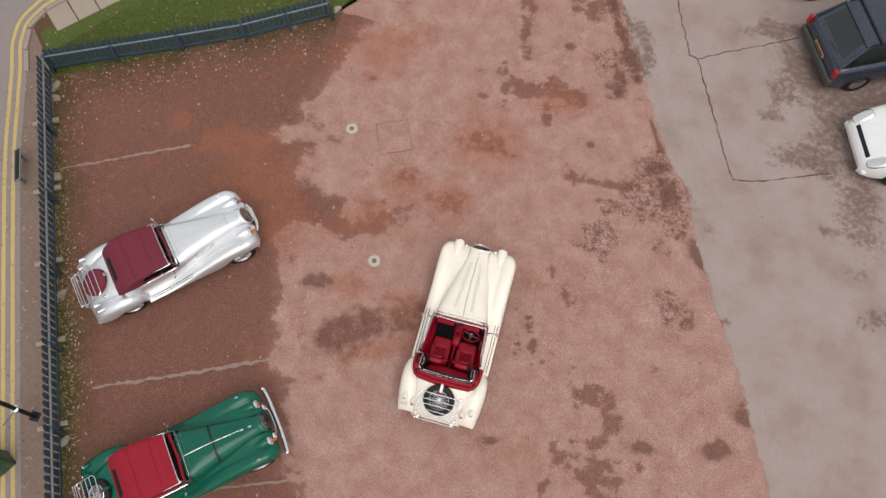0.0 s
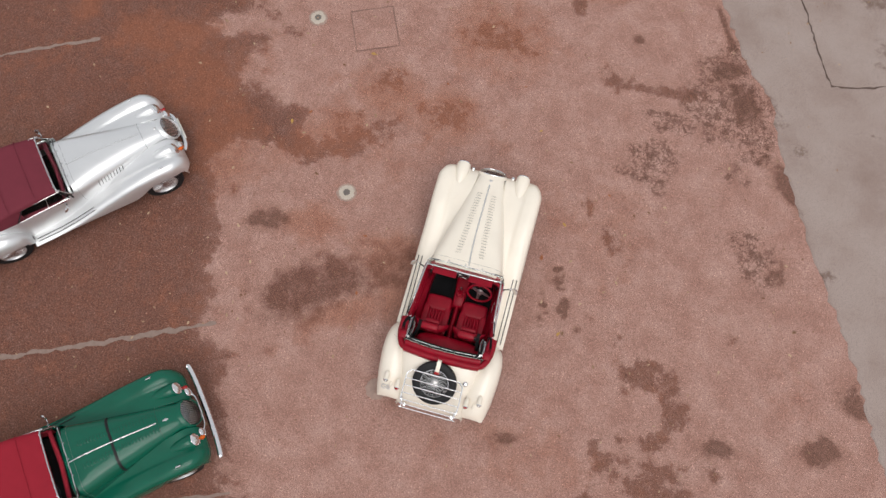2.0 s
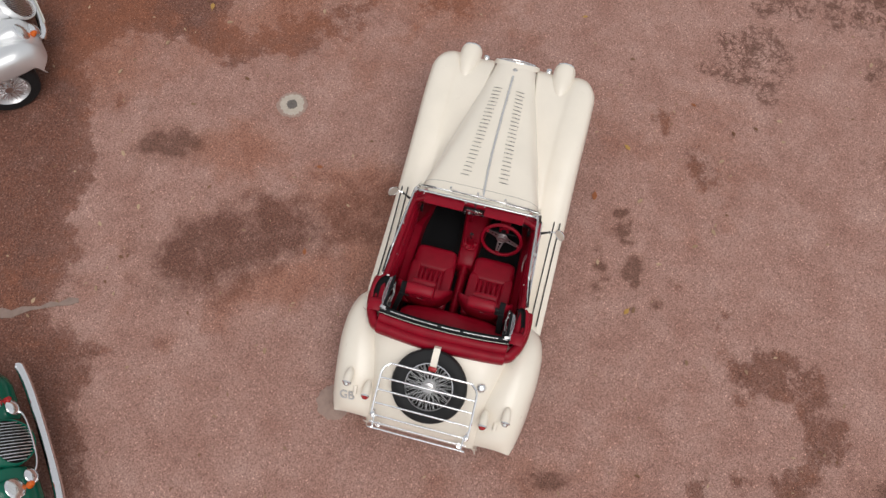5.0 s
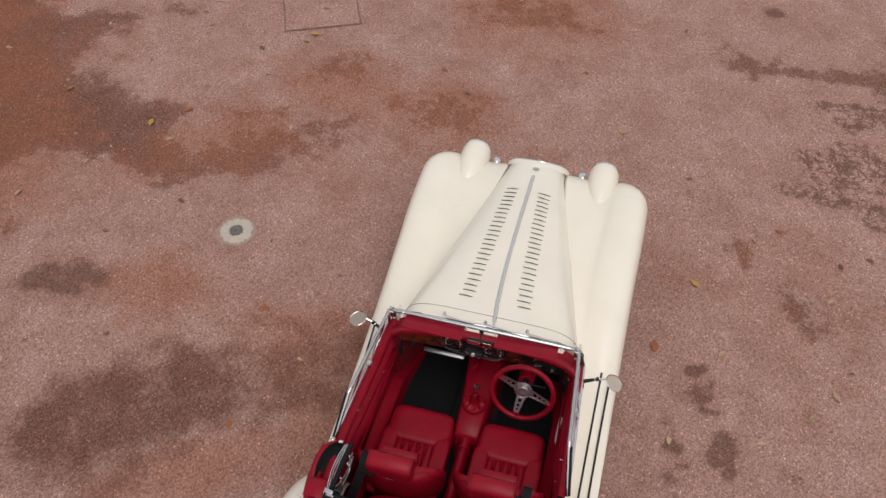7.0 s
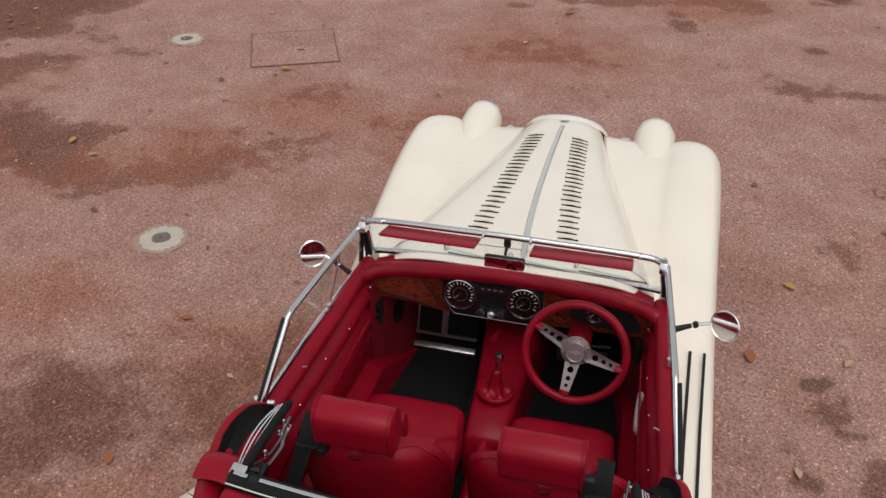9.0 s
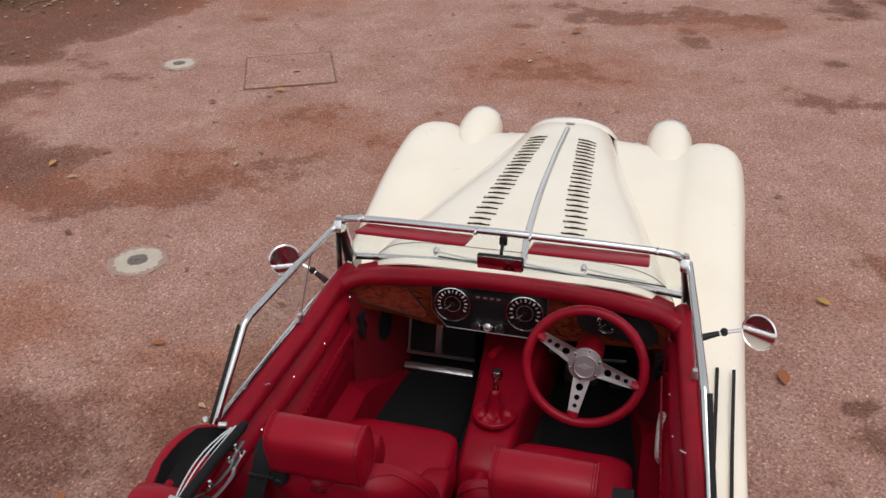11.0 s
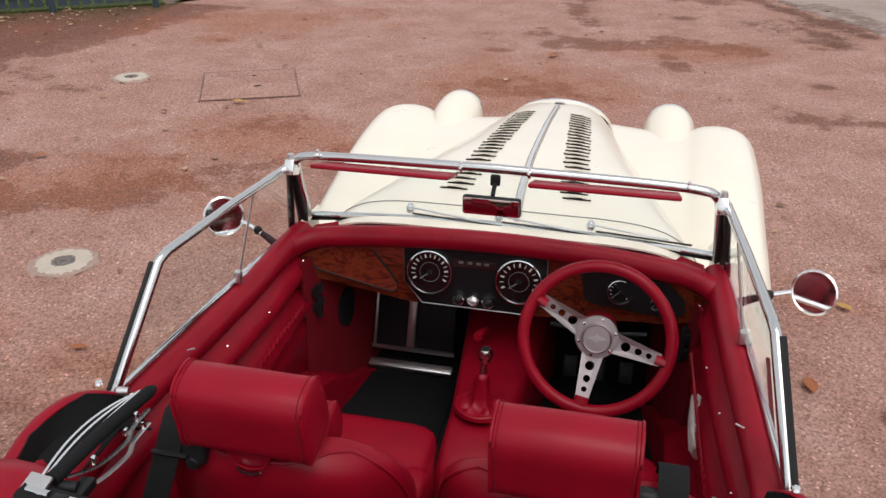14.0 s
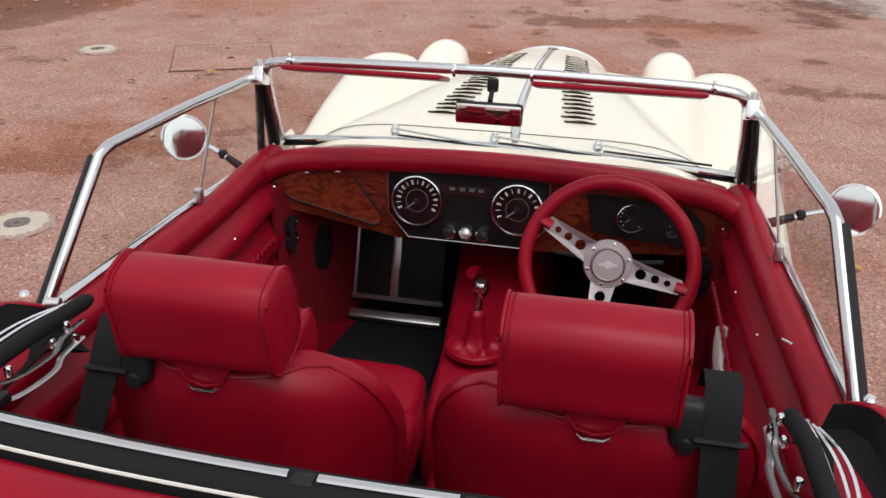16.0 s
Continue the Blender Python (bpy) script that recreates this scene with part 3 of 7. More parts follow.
RING_PALE = plain("pale_concrete_ring", (0.56, 0.48, 0.40), 0.9, 0.35, 26, 0.6)
LID_GREY = plain("worn_iron", (0.20, 0.17, 0.155), 0.7, 0.5, 40, 0.8)
DIRTY_RING = plain("rusty_concrete", (0.42, 0.29, 0.24), 0.9, 0.4, 20, 0.8)
round_cover(-3.77, 4.27, False)
round_cover(-2.27, 1.2, False)
round_cover(-0.865, -1.76, True)

drain = thing("inspection_cover", "square tarmac-filled inspection cover with iron rim", "manhole cover", pose(-2.735, 4.33, 0.006, 0, 0, 24.5))
rim = join(*[box((0.77 if i < 2 else 0.008, 0.008 if i < 2 else 0.83, 0.006), at) for i, at in enumerate(((0, 0.41, 0), (0, -0.41, 0), (0.38, 0, 0), (-0.38, 0, 0)))])
part("rim", rim, COVER_IRON, drain, "rusty iron rim", smooth=False)
part("infill", box((0.74, 0.80, 0.012), (0, 0, -0.002), 0.004), TARMAC, drain, "sunken tarmac infill")
for at in ((0.3, 0.3), (-0.3, -0.28)):
    part("lifting_eye", lathe([(0.0, 0.006), (0.016, 0.006), (0.02, 0.004)], 12, Matrix.Translation((*at, 0))), COVER_IRON, drain)

# ---- street side: road, kerb, paving, verge ----
def sheet(pts, z, mat, name, label, category, drop=0.05):
    bm = outline(pts, drop, Matrix.Translation((0, 0, z - drop)))
    return tagged(part(name, bm, mat, smooth=False), label, category, kind="structure")


corner = smooth_path([(-6.5, 12.06, 0), (-11.40, 6.43, 0), (-12.25, 5.26, 0), (-12.27, 4.53, 0), (-11.93, 3.74, 0), (-11.50, 2.67, 0), (-10.80, 1.01, 0), (-8.47, -3.88, 0), (-6.70, -7.5, 0)], 24)
sheet([(29.9, 53.9)] + [(p.x, p.y) for p in corner[::4]] + [(-6.7, -7.8), (-59.4, -7.8), (-59.6, 58.71)], 0.022, ROAD, "road", "grey asphalt street beside the yard", "road")
sheet([(-11.32, 3.86), (-7.0, -5.06), (-5.85, -8), (-6.85, -7.8), (-10.4, -0.2), (-11.15, 1.6), (-11.75, 3.0), (-12.4, 4.4), (-12.4, 5.0)], 0.018, SOIL, "verge", "trodden earth verge strewn with leaves", "verge")
verge = sheet([(-11.3, 3.92), (-9.2, 4.96), (-7.06, 6.03), (-5.2, 7.22), (-4.2, 9.2), (26, 54), (36, 60), (31, 53.5), (-6.39, 11.3), (-10.76, 6.27), (-12.07, 4.79)], 0.02, TURF, "grass_verge", "mown grass verge with fallen leaves", "grass")
paving = thing("pavement", "buff concrete paving slabs along the street", "pavement", kind="structure")
slab = part("slab", box((0.56, 0.72, 0.05), (0, 0, 0), 0.006), SLAB, paving)
d0 = Vector((1.33, 1.51)).normalized()
for i in range(12):
    c = Vector((-11.94, 5.16)) + d0 * (0.3 + 0.59 * i)
    m = pose(c.x, c.y, 0.012 + 0.003 * (i % 3), 0, 0, math.degrees(math.atan2(d0.y, d0.x)))
    if i == 0:
        slab.matrix_local = m
    else:
        shared("slab", slab, paving, m)
kerb = thing("kerb", "pale concrete kerb stones at the street corner", "kerb", kind="structure")
dist, last = 0.0, corner[0]
stone_mesh = None
for p in corner[1:]:
    dist += (p - last).length
    if dist > 0.62 and p.y > 3.9:
        d = (p - last).normalized()
        m = pose(p.x, p.y, 0.03, 0, 0, math.degrees(math.atan2(d.y, d.x)))
        if stone_mesh is None:
            stone_mesh = part("kerbstone", box((0.6, 0.11, 0.09), (0, 0, 0), 0.012), STONE, kerb)
            stone_mesh.matrix_local = m
        else:
            shared("kerbstone", stone_mesh, kerb, m)
        dist = 0.0
    last = p
for k, off in enumerate((0.16, 0.36)):
    pts = []
    for i in range(1, len(corner) - 1):
        d = (corner[i + 1] - corner[i - 1]).normalized()
        pts.append((corner[i].x + d.y * off, corner[i].y - d.x * off))
    ob = strip(pts, 0.09, 0.028, YELLOW, "yellow_line", vary=0.12, seed=k)
    tagged(ob, "worn yellow no-parking line on the street", "road marking", "yellow lines", "structure")


# ---- palisade fence ----
def palisade(a, b, height, gap, label, top_rail, bar_at):
    a, b = Vector(a), Vector(b)
    run = (b - a).length
    turn = math.degrees(math.atan2(b.y - a.y, b.x - a.x))
    t = thing("palisade_fence", label, "fence", pose(a.x, a.y, 0, 0, 0, turn), "yard fence", "structure")
    pale = None
    n = int(run / gap)
    for i in range(n):
        m = pose(0.08 + i * gap, 0.03, 0, 0, 0, 0)
        if pale is None:
            v = gap * 0.37
            bm = outline([(-v, 0.06), (v, 0.06), (v, height - 0.06), (0, height), (-v, height - 0.06)], 0.008, pose(0, 0, 0, 90, 0, 0))
            pale = part("pale", bm, STEEL_BLUE, t, smooth=False)
            pale.matrix_local = m
        else:
            shared("pale", pale, t, m)
    for z in (0.18, bar_at - 0.05):
        part("rail", box((run, 0.03, 0.05), (run / 2, 0.01, z), 0.006), STEEL_BLUE, t)
    if top_rail:
        part("long_bar", tube([(0, -0.03, bar_at), (run * 0.5, -0.035, bar_at + 0.008), (run, -0.03, bar_at)], 0.026, 10), top_rail, t, "long steel bar along the pales")
    post = None
    k = max(2, round(run / 1.85))
    for i in range(k + 1):
        m = pose(run * i / k, -0.04, 0)
        if post is None:
            post = part("post", box((0.07, 0.07, bar_at + 0.05), (0, 0, (bar_at + 0.05) / 2), 0.008), STEEL_BLUE, t)
        else:
            shared("post", post, t, m)
    return t


BAR_BLUE = plain("chalky_blue_steel", (0.13, 0.19, 0.23), 0.5, 0.35, 24, 0.3)
palisade((-11.25, 3.86), (-7.04, 5.96), 0.88, 0.125, "blue painted steel palisade fence along the grass", BAR_BLUE, 0.66)
palisade((-7.04, 5.96), (-5.19, 7.14), 0.88, 0.125, "short end of the blue palisade fence beside the grass", BAR_BLUE, 0.66)
west = palisade((-5.82, -7.36), (-11.27, 3.82), 0.92, 0.165, "blue painted steel palisade fence along the street", GALV, 0.66)
stay = None
for i, x in enumerate((1.9, 3.72, 5.55, 7.4, 9.2, 11.0)):
    m = pose(x, 0.16, 0.10, 0, 0, 94)
    if stay is None:
        stay = part("stay", box((0.62, 0.11, 0.1), (0, 0, 0), 0.012), STONE, west, "pale concrete stay through the fence")
        stay.matrix_local = m
    else:
        shared("stay", stay, west, m)


def boulder(x, y, r, seed):
    rng = random.Random(seed)
    bm = bmesh.new()
    bmesh.ops.create_icosphere(bm, subdivisions=2, radius=r)
    for v in bm.verts:
        v.co *= 1 + rng.uniform(-0.3, 0.3)
        v.co = Vector((v.co.x * 1.25, v.co.y * 0.85, v.co.z * 0.6))
    ob = part("stone_block", bm, STONE, flat_angle=25)
    ob.matrix_world = pose(x, y, r * 0.3, 0, 0, rng.uniform(0, 90))
    tagged(ob, "rough pale stone block at the foot of the fence", "stone", "fence stones")


for i, (x, y, r) in enumerate(((-11.05, 3.45, 0.12), (-10.92, 3.16, 0.11), (-10.03, 1.2, 0.13), (-8.68, -1.39, 0.10), (-7.29, -4.32, 0.11), (-7.14, -4.81, 0.07), (-5.15, 7.41, 0.10))):
    boulder(x, y, r, i)

# ---- street furniture at the fence ----
col = thing("sign_post", "black steel sign post with clamp beside the fence", "sign post", pose(-8.08, -4, 0))
part("pole", tube([(0, 0, 0), (0, 0, 3.4)], 0.045, 14), BLACK, col)
part("base_plate", box((0.2, 0.2, 0.02), (0, 0, 0.02), 0.004), BLACK, col)
part("clamp", lathe([(0.05, 0.86), (0.075, 0.87), (0.075, 0.94), (0.05, 0.95)], 14), CHROME, col, "bright steel clamp")
part("brace", tube([(0.02, 0, 0.9), (-0.55, -0.35, 0.05)], 0.012, 8), GALV, col)
bin_ = thing("litter_bin", "dark green plastic litter bin by the street", "litter bin", pose(-8.28, -5.06, 0, 0, 0, 60))
part("body", box((0.42, 0.36, 0.85), (0, 0, 0.43), 0.04, 3), SIGN_GREEN, bin_)
part("lid", box((0.46, 0.4, 0.07), (0, 0, 0.88), 0.03, 3), SIGN_GREEN, bin_)
part("handle", box((0.3, 0.03, 0.02), (0, 0, 0.93), 0.006), IVORY, bin_, "pale handle bar")
board = thing("street_board", "low grey framed board with a dark face", "sign board", pose(-10.74, 1.15, 0, 0, 0, -65))
part("panel", box((0.74, 0.02, 0.16), (0, 0, 0.42), 0.004, m=pose(0, 0, 0, -60)), BLACK, board, "dark board face")
part("frame", join(box((0.82, 0.03, 0.03), (0, 0.085, 0.475), 0.004), box((0.82, 0.03, 0.03), (0, -0.085, 0.365), 0.004), box((0.03, 0.2, 0.03), (0.4, 0, 0.42), 0.004, m=pose(0, 0, 0, 32)), box((0.03, 0.2, 0.03), (-0.4, 0, 0.42), 0.004, m=pose(0, 0, 0, 32))), GALV, board, "grey metal frame")
for x in (-0.3, 0.3):
    part("leg", box((0.05, 0.05, 0.4), (x, 0, 0.2), 0.006), GALV, board)


# ---- fallen leaves and grass ----
def scatter_leaves(n, seed):
    rng = random.Random(seed)
    verts, faces = [], []
    fd = (Vector((-7.14, -5.18)) - Vector((-11.42, 3.82))).normalized()
    nd = (Vector((-5.34, 7.5)) - Vector((-11.42, 3.82))).normalized()
    for i in range(n):
        k = rng.random()
        if k < 0.34:
            c = Vector((-11.32, 3.74)) + fd * rng.triangular(0.1, 11.2, 6.5) + Vector((0.90, 0.43)) * abs(rng.gauss(0.05, 0.28))
        elif k < 0.55:
            c = Vector((-11.42, 3.82)) + nd * rng.uniform(0.1, 7) + Vector((0.5, -0.86)) * abs(rng.gauss(0.1, 0.7))
        elif k < 0.70:
            c = Vector((-11.42, 3.82)) + nd * rng.uniform(0, 8) + Vector((-0.5, 0.86)) * rng.uniform(0.1, 2.0)
        elif k < 0.78:
            c = Vector((-11.52, 3.55)) + fd * rng.uniform(0, 11) - Vector((0.90, 0.43)) * rng.uniform(0.1, 0.9)
        elif k < 0.83:
            c = Vector((rng.uniform(-10, -3), rng.uniform(-5, 7)))
        elif k < 0.88:
            c = Vector((rng.uniform(-5, 6), rng.uniform(-2, 10)))
        else:
            c = Vector((-11.32, 3.74)) + fd * rng.triangular(4, 11.2, 8) + Vector((0.90, 0.43)) * abs(rng.gauss(0.05, 0.22))
        if abs(c.x) < 0.95 and -2.2 < c.y < 2.2:
            continue
        s = rng.uniform(0.014, 0.038)
        a, tip, z = rng.uniform(0, 6.28), rng.uniform(-0.5, 0.5), 0.026 if k > 0.55 and k < 0.78 else 0.013
        ca, sa = math.cos(a), math.sin(a)
        b = len(verts)
        for u, v, h in ((-1, 0, 0.1), (-0.35, 0.5, 0.5), (0.45, 0.42, 0.3), (1.1, 0.05, 0.0), (0.4, -0.45, 0.45), (-0.4, -0.5, 0.2)):
            verts.append((c.x + s * (u * ca - v * sa), c.y + s * (u * sa + v * ca), z + s * max(0, h + tip * v) * 0.6))
        faces += [(b, b + 1, b + 2, b + 3), (b, b + 3, b + 4, b + 5)]
    for i in range(900):
        c = Vector((rng.uniform(-6, 5), rng.uniform(-3, 9)))
        if abs(c.x) < 0.95 and -2.2 < c.y < 2.2:
            continue
        s = rng.choice((0.007, 0.009, 0.011, 0.014, 0.024))
        a, b = rng.uniform(0, 6.28), len(verts)
        for u, v, h in ((-1, 0, 0.2), (0, 0.45, 0.6), (1.2, 0, 0.1), (0.1, -0.4, 0.3)):
            verts.append((c.x + s * (u * math.cos(a) - v * math.sin(a)), c.y + s * (u * math.sin(a) + v * math.cos(a)), 0.012 + s * h))
        faces.append((b, b + 1, b + 2, b + 3))
    me = bpy.data.meshes.new("fallen_leaves")
    me.from_pydata(verts, [], faces)
    me.materials.append(FALLEN)
    tagged(new("fallen_leaves", me), "brown and yellow fallen leaves scattered on the tarmac", "leaves", kind="stuff")


scatter_leaves(3000, 4)


def leaf(x, y, size, turn, mat):
    pts = [(-1, 0), (-0.5, 0.42), (0.1, 0.55), (0.5, 0.36), (1, 0.06), (1.5, 0.03), (1.5, -0.03), (1, -0.06), (0.45, -0.4), (0, -0.52), (-0.55, -0.4)]
    bm = outline([(a * size, b * size) for a, b in pts], 0.002)
    for v in bm.verts:
        v.co.z += abs(v.co.y) * 0.5 + 0.15 * abs(v.co.x)
    ob = part("autumn_leaf", bm, mat, smooth=False)
    ob.matrix_world = pose(x, y, 0.012, 0, 0, turn)
    tagged(ob, "curled autumn leaf lying on the tarmac", "leaf", "single leaves")


LEAF_Y = plain("yellow_leaf", (0.48, 0.27, 0.07), 0.8, 0.3, 60)
LEAF_R = plain("rust_leaf", (0.34, 0.11, 0.04), 0.8, 0.3, 60)
for i, (x, y, s) in enumerate(((-2.60, 3.82, 0.05), (-0.44, 5.82, 0.06), (1.07, 0.95, 0.05), (1.3, 1.6, 0.04), (-1.75, 0.55, 0.035), (-3.3, 2.45, 0.04), (-3.55, 2.2, 0.045), (-1.2, 3.6, 0.03), (0.1, 3.9, 0.025), (1.6, -0.2, 0.04), (-1.6, -0.4, 0.035), (1.9, 2.3, 0.03), (0.55, 3.15, 0.03))):
    leaf(x, y, s, 47 * i, LEAF_Y if i % 3 == 0 else LEAF_R)


def grass(n, seed):
    rng = random.Random(seed)
    nd, out = Vector((0.862, 0.507)), Vector((-0.507, 0.862))
    verts, faces = [], []
    for i in range(n):
        if i % 6 == 1:
            c = Vector((-11.32, 3.74)) + Vector((0.434, -0.901)) * rng.triangular(0.2, 11.5, 8.5) + Vector((0.90, 0.43)) * abs(rng.gauss(0, 0.2))
        elif i % 6 == 0:
            c = Vector((-11.42, 3.82)) + nd * rng.uniform(0.1, 4.2) - out * abs(rng.gauss(0, 0.13))
        else:
            u = rng.uniform(0.1, 8)
            c = Vector((-11.42, 3.82)) + nd * u + out * rng.uniform(-0.05, 0.45 + 0.42 * u)
        h, w, a = rng.uniform(0.025, 0.07), rng.uniform(0.004, 0.009), rng.uniform(0, 6.28)
        ca, sa = math.cos(a), math.sin(a)
        b = len(verts)
        lean = rng.uniform(0.3, 1.1) * h
        verts += [(c.x - w * ca, c.y - w * sa, 0.018), (c.x + w * ca, c.y + w * sa, 0.018), (c.x - sa * lean, c.y + ca * lean, 0.018 + h)]
        faces.append((b, b + 1, b + 2))
    me = bpy.data.meshes.new("grass_blades")
    me.from_pydata(verts, [], faces)
    me.materials.append(BLADE)
    tagged(new("grass_blades", me), "short green grass blades on the verge", "grass", kind="stuff")


grass(32000, 9)

# ---- classic roadsters ----
CAR = 0.94  # the body drawings below are 1 : 0.94


def wing_crown(y):
    return curve(y, (-0.8, 0.34), (-0.3, 0.37), (0.0, 0.43), (0.3, 0.52), (0.6, 0.61), (0.9, 0.70), (1.2, 0.772), (1.5, 0.815), (1.75, 0.822), (1.88, 0.80), (1.97, 0.745), (2.03, 0.65), (2.06, 0.50))


def wing_valley(y):
    return curve(y, (-0.8, 0.335), (-0.3, 0.36), (0.0, 0.415), (0.3, 0.503), (0.6, 0.592), (1.0, 0.692), (1.5, 0.762), (1.75, 0.762), (1.88, 0.738), (1.97, 0.68), (2.03, 0.58), (2.06, 0.47))


def bonnet_half(y):
    return curve(y, (0.15, 0.605), (0.3, 0.595), (1.0, 0.43), (1.5, 0.305), (1.8, 0.245), (1.9, 0.235))


def bonnet_top(y):
    return curve(y, (0.15, 0.962), (0.35, 0.985), (0.8, 0.972), (1.3, 0.93), (1.7, 0.88), (1.82, 0.862), (1.88, 0.84))


def bonnet_point(y, t):
    """On the bonnet's skin: t from -1 (one side) to 1."""
    a = (1 - abs(t)) * math.pi / 2
    e = curve(y, (0.15, 0.30), (0.6, 0.46), (1.2, 0.66), (1.9, 0.72))
    w, top, low = bonnet_half(y), bonnet_top(y), wing_valley(y) - 0.10
    return Vector((math.copysign(w * math.cos(a) ** e, t), y, low + (top - low) * math.sin(a) ** e))


def front_wing(side, paint_mat, root):
    rows = []
    for y in np.r_[np.linspace(-0.8, 0.3, 8), np.linspace(0.45, 1.7, 12), 1.78, 1.86, 1.93, 1.99, 2.03, 2.055]:
        c, v = wing_crown(y), wing_valley(y)
        xi = curve(y, (-0.8, 0.62), (0.1, 0.57), (0.3, 0.54), (1.0, 0.38), (1.5, 0.26), (1.9, 0.21), (2.06, 0.25))
        pull = curve(y, (1.8, 0), (1.95, 0.012), (2.06, 0.05))
        swept = 0.17 * curve(y, (1.62, 0), (1.8, 0.25), (1.95, 0.8), (2.06, 1))
        arch = math.exp(-(((y - 1.52) / 0.36) ** 4)) if y < 1.52 else 1.0
        edge = min(c - curve(y, (1.6, 0.05), (1.95, 0.13)), 0.33 + 0.22 * arch)
        flat = curve(y, (-0.2, 1), (0.5, 0))
        xv = max(xi + 0.03, curve(y, (-0.1, 0.66), (0.3, 0.62), (0.7, 0.585), (1.2, 0.58), (2.0, 0.60)))
        pts = [(xi, v + 0.03 * (1 - flat)), ((xi + xv) / 2, v + 0.010), (xv - 0.012, v), (xv + 0.014, v + (c - v) * 0.42), (xv + 0.05, c - 0.012), (0.755, c), (0.83 - pull * 0.3, c - 0.02 + 0.012 * flat), (0.872 - pull, c - 0.07 + 0.045 * flat), (0.888 - pull, (c + edge) / 2 - 0.01), (0.886 - pull, edge), (0.865 - pull, edge - 0.004)]
        rows.append([(x, y - swept * max(0.0, (x - 0.68) / 0.2) ** 2, z) for x, z in pts])
    rows.append([(x * 0.98 + 0.01, y_ + 0.002, 0.42 + (z - 0.42) * 0.4) for x, y_, z in rows[-1]])
    bm = loft(rows, thick=0.006)
    if side < 0:
        flip(bm)
    return soften(part("front_wing", bm, paint_mat, root, flat_angle=70), 1)


def rear_wing(side, paint_mat, root):
    rows = []
    for y in (-0.77, -0.79, -0.83, -0.9, -1.0, -1.12, -1.25, -1.4, -1.55, -1.7, -1.82, -1.91, -1.97, -2.0):
        c = curve(y, (-0.77, 0.40), (-0.79, 0.50), (-0.83, 0.605), (-0.9, 0.70), (-1.0, 0.77), (-1.12, 0.81), (-1.25, 0.82), (-1.4, 0.805), (-1.55, 0.77), (-1.7, 0.715), (-1.82, 0.65), (-1.91, 0.585), (-1.97, 0.52), (-2.0, 0.45))
        xo = curve(y, (-0.77, 0.80), (-0.9, 0.895), (-1.1, 0.943), (-1.4, 0.945), (-1.7, 0.918), (-1.9, 0.88), (-2.0, 0.845))
        arch = math.exp(-(((y + 1.17) / 0.36) ** 4))
        edge = min(c - 0.08, 0.33 + 0.22 * arch)
        xi = curve(y, (-0.77, 0.66), (-1.2, 0.60), (-1.6, 0.53), (-2.0, 0.50))
        w = xo - xi
        pts = [(xi - 0.05, c - 0.10), (xi, c - 0.06), (xi + w * 0.25, c - 0.015), (xi + w * 0.5, c), (xi + w * 0.75, c - 0.03), (xi + w * 0.92, c - 0.10), (xo, (c - 0.1 + edge) / 2), (xo, edge), (xo - 0.02, edge - 0.004)]
        rows.append([(x, y, z) for x, z in pts])
    rows.append([(x, -2.005, 0.38 + (z - 0.38) * 0.25) for x, _, z in rows[-1]])
    bm = loft(rows, thick=0.006)
    if side < 0:
        flip(bm)
    return soften(part("rear_wing", bm, paint_mat, root, flat_angle=70), 1)


def deck_z(y):
    return curve(y, (-1.05, 0.93), (-1.25, 0.915), (-1.4, 0.875), (-1.6, 0.775), (-1.8, 0.66), (-1.93, 0.575), (-2.0, 0.50), (-2.03, 0.40))


def tail(paint_mat, root):
    rows = []
    for y in np.r_[np.linspace(-1.235, -1.9, 13), -1.95, -1.99, -2.02, -2.03]:
        w, z = curve(y, (-1.1, 0.655), (-1.3, 0.64), (-1.6, 0.575), (-2.03, 0.53)), deck_z(y)
        rows.append([(w * math.sin(a * math.pi / 2) * (1.0), y, z - 0.33 * (abs(a) ** 5)) for a in np.linspace(-1, 1, 17)])
    rows.append([(x, -2.03, 0.33) for x, _, _ in rows[-1]])
    return part("tail_panel", loft(rows, thick=0.006), paint_mat, root, flat_angle=60)


def tub_side(side, paint_mat, root):
    rows = []
    for y in np.linspace(0.24, -1.15, 14):
        top = curve(y, (-1.15, 0.91), (-0.78, 0.90), (-0.2, 0.905), (0.24, 0.955))
        x = curve(y, (0.24, 0.60), (0.0, 0.635), (-0.7, 0.685), (-1.15, 0.665))
        rows.append([(x - 0.018, y, top - 0.012), (x - 0.008, y, top + 0.002), (x, y, top - 0.02), (x + 0.012, y, 0.72), (x + 0.005, y, 0.5), (x - 0.01, y, 0.34)])
    bm = loft(rows, thick=0.01)
    if side < 0:
        flip(bm)
    return part("body_side", bm, paint_mat, root, flat_angle=60)


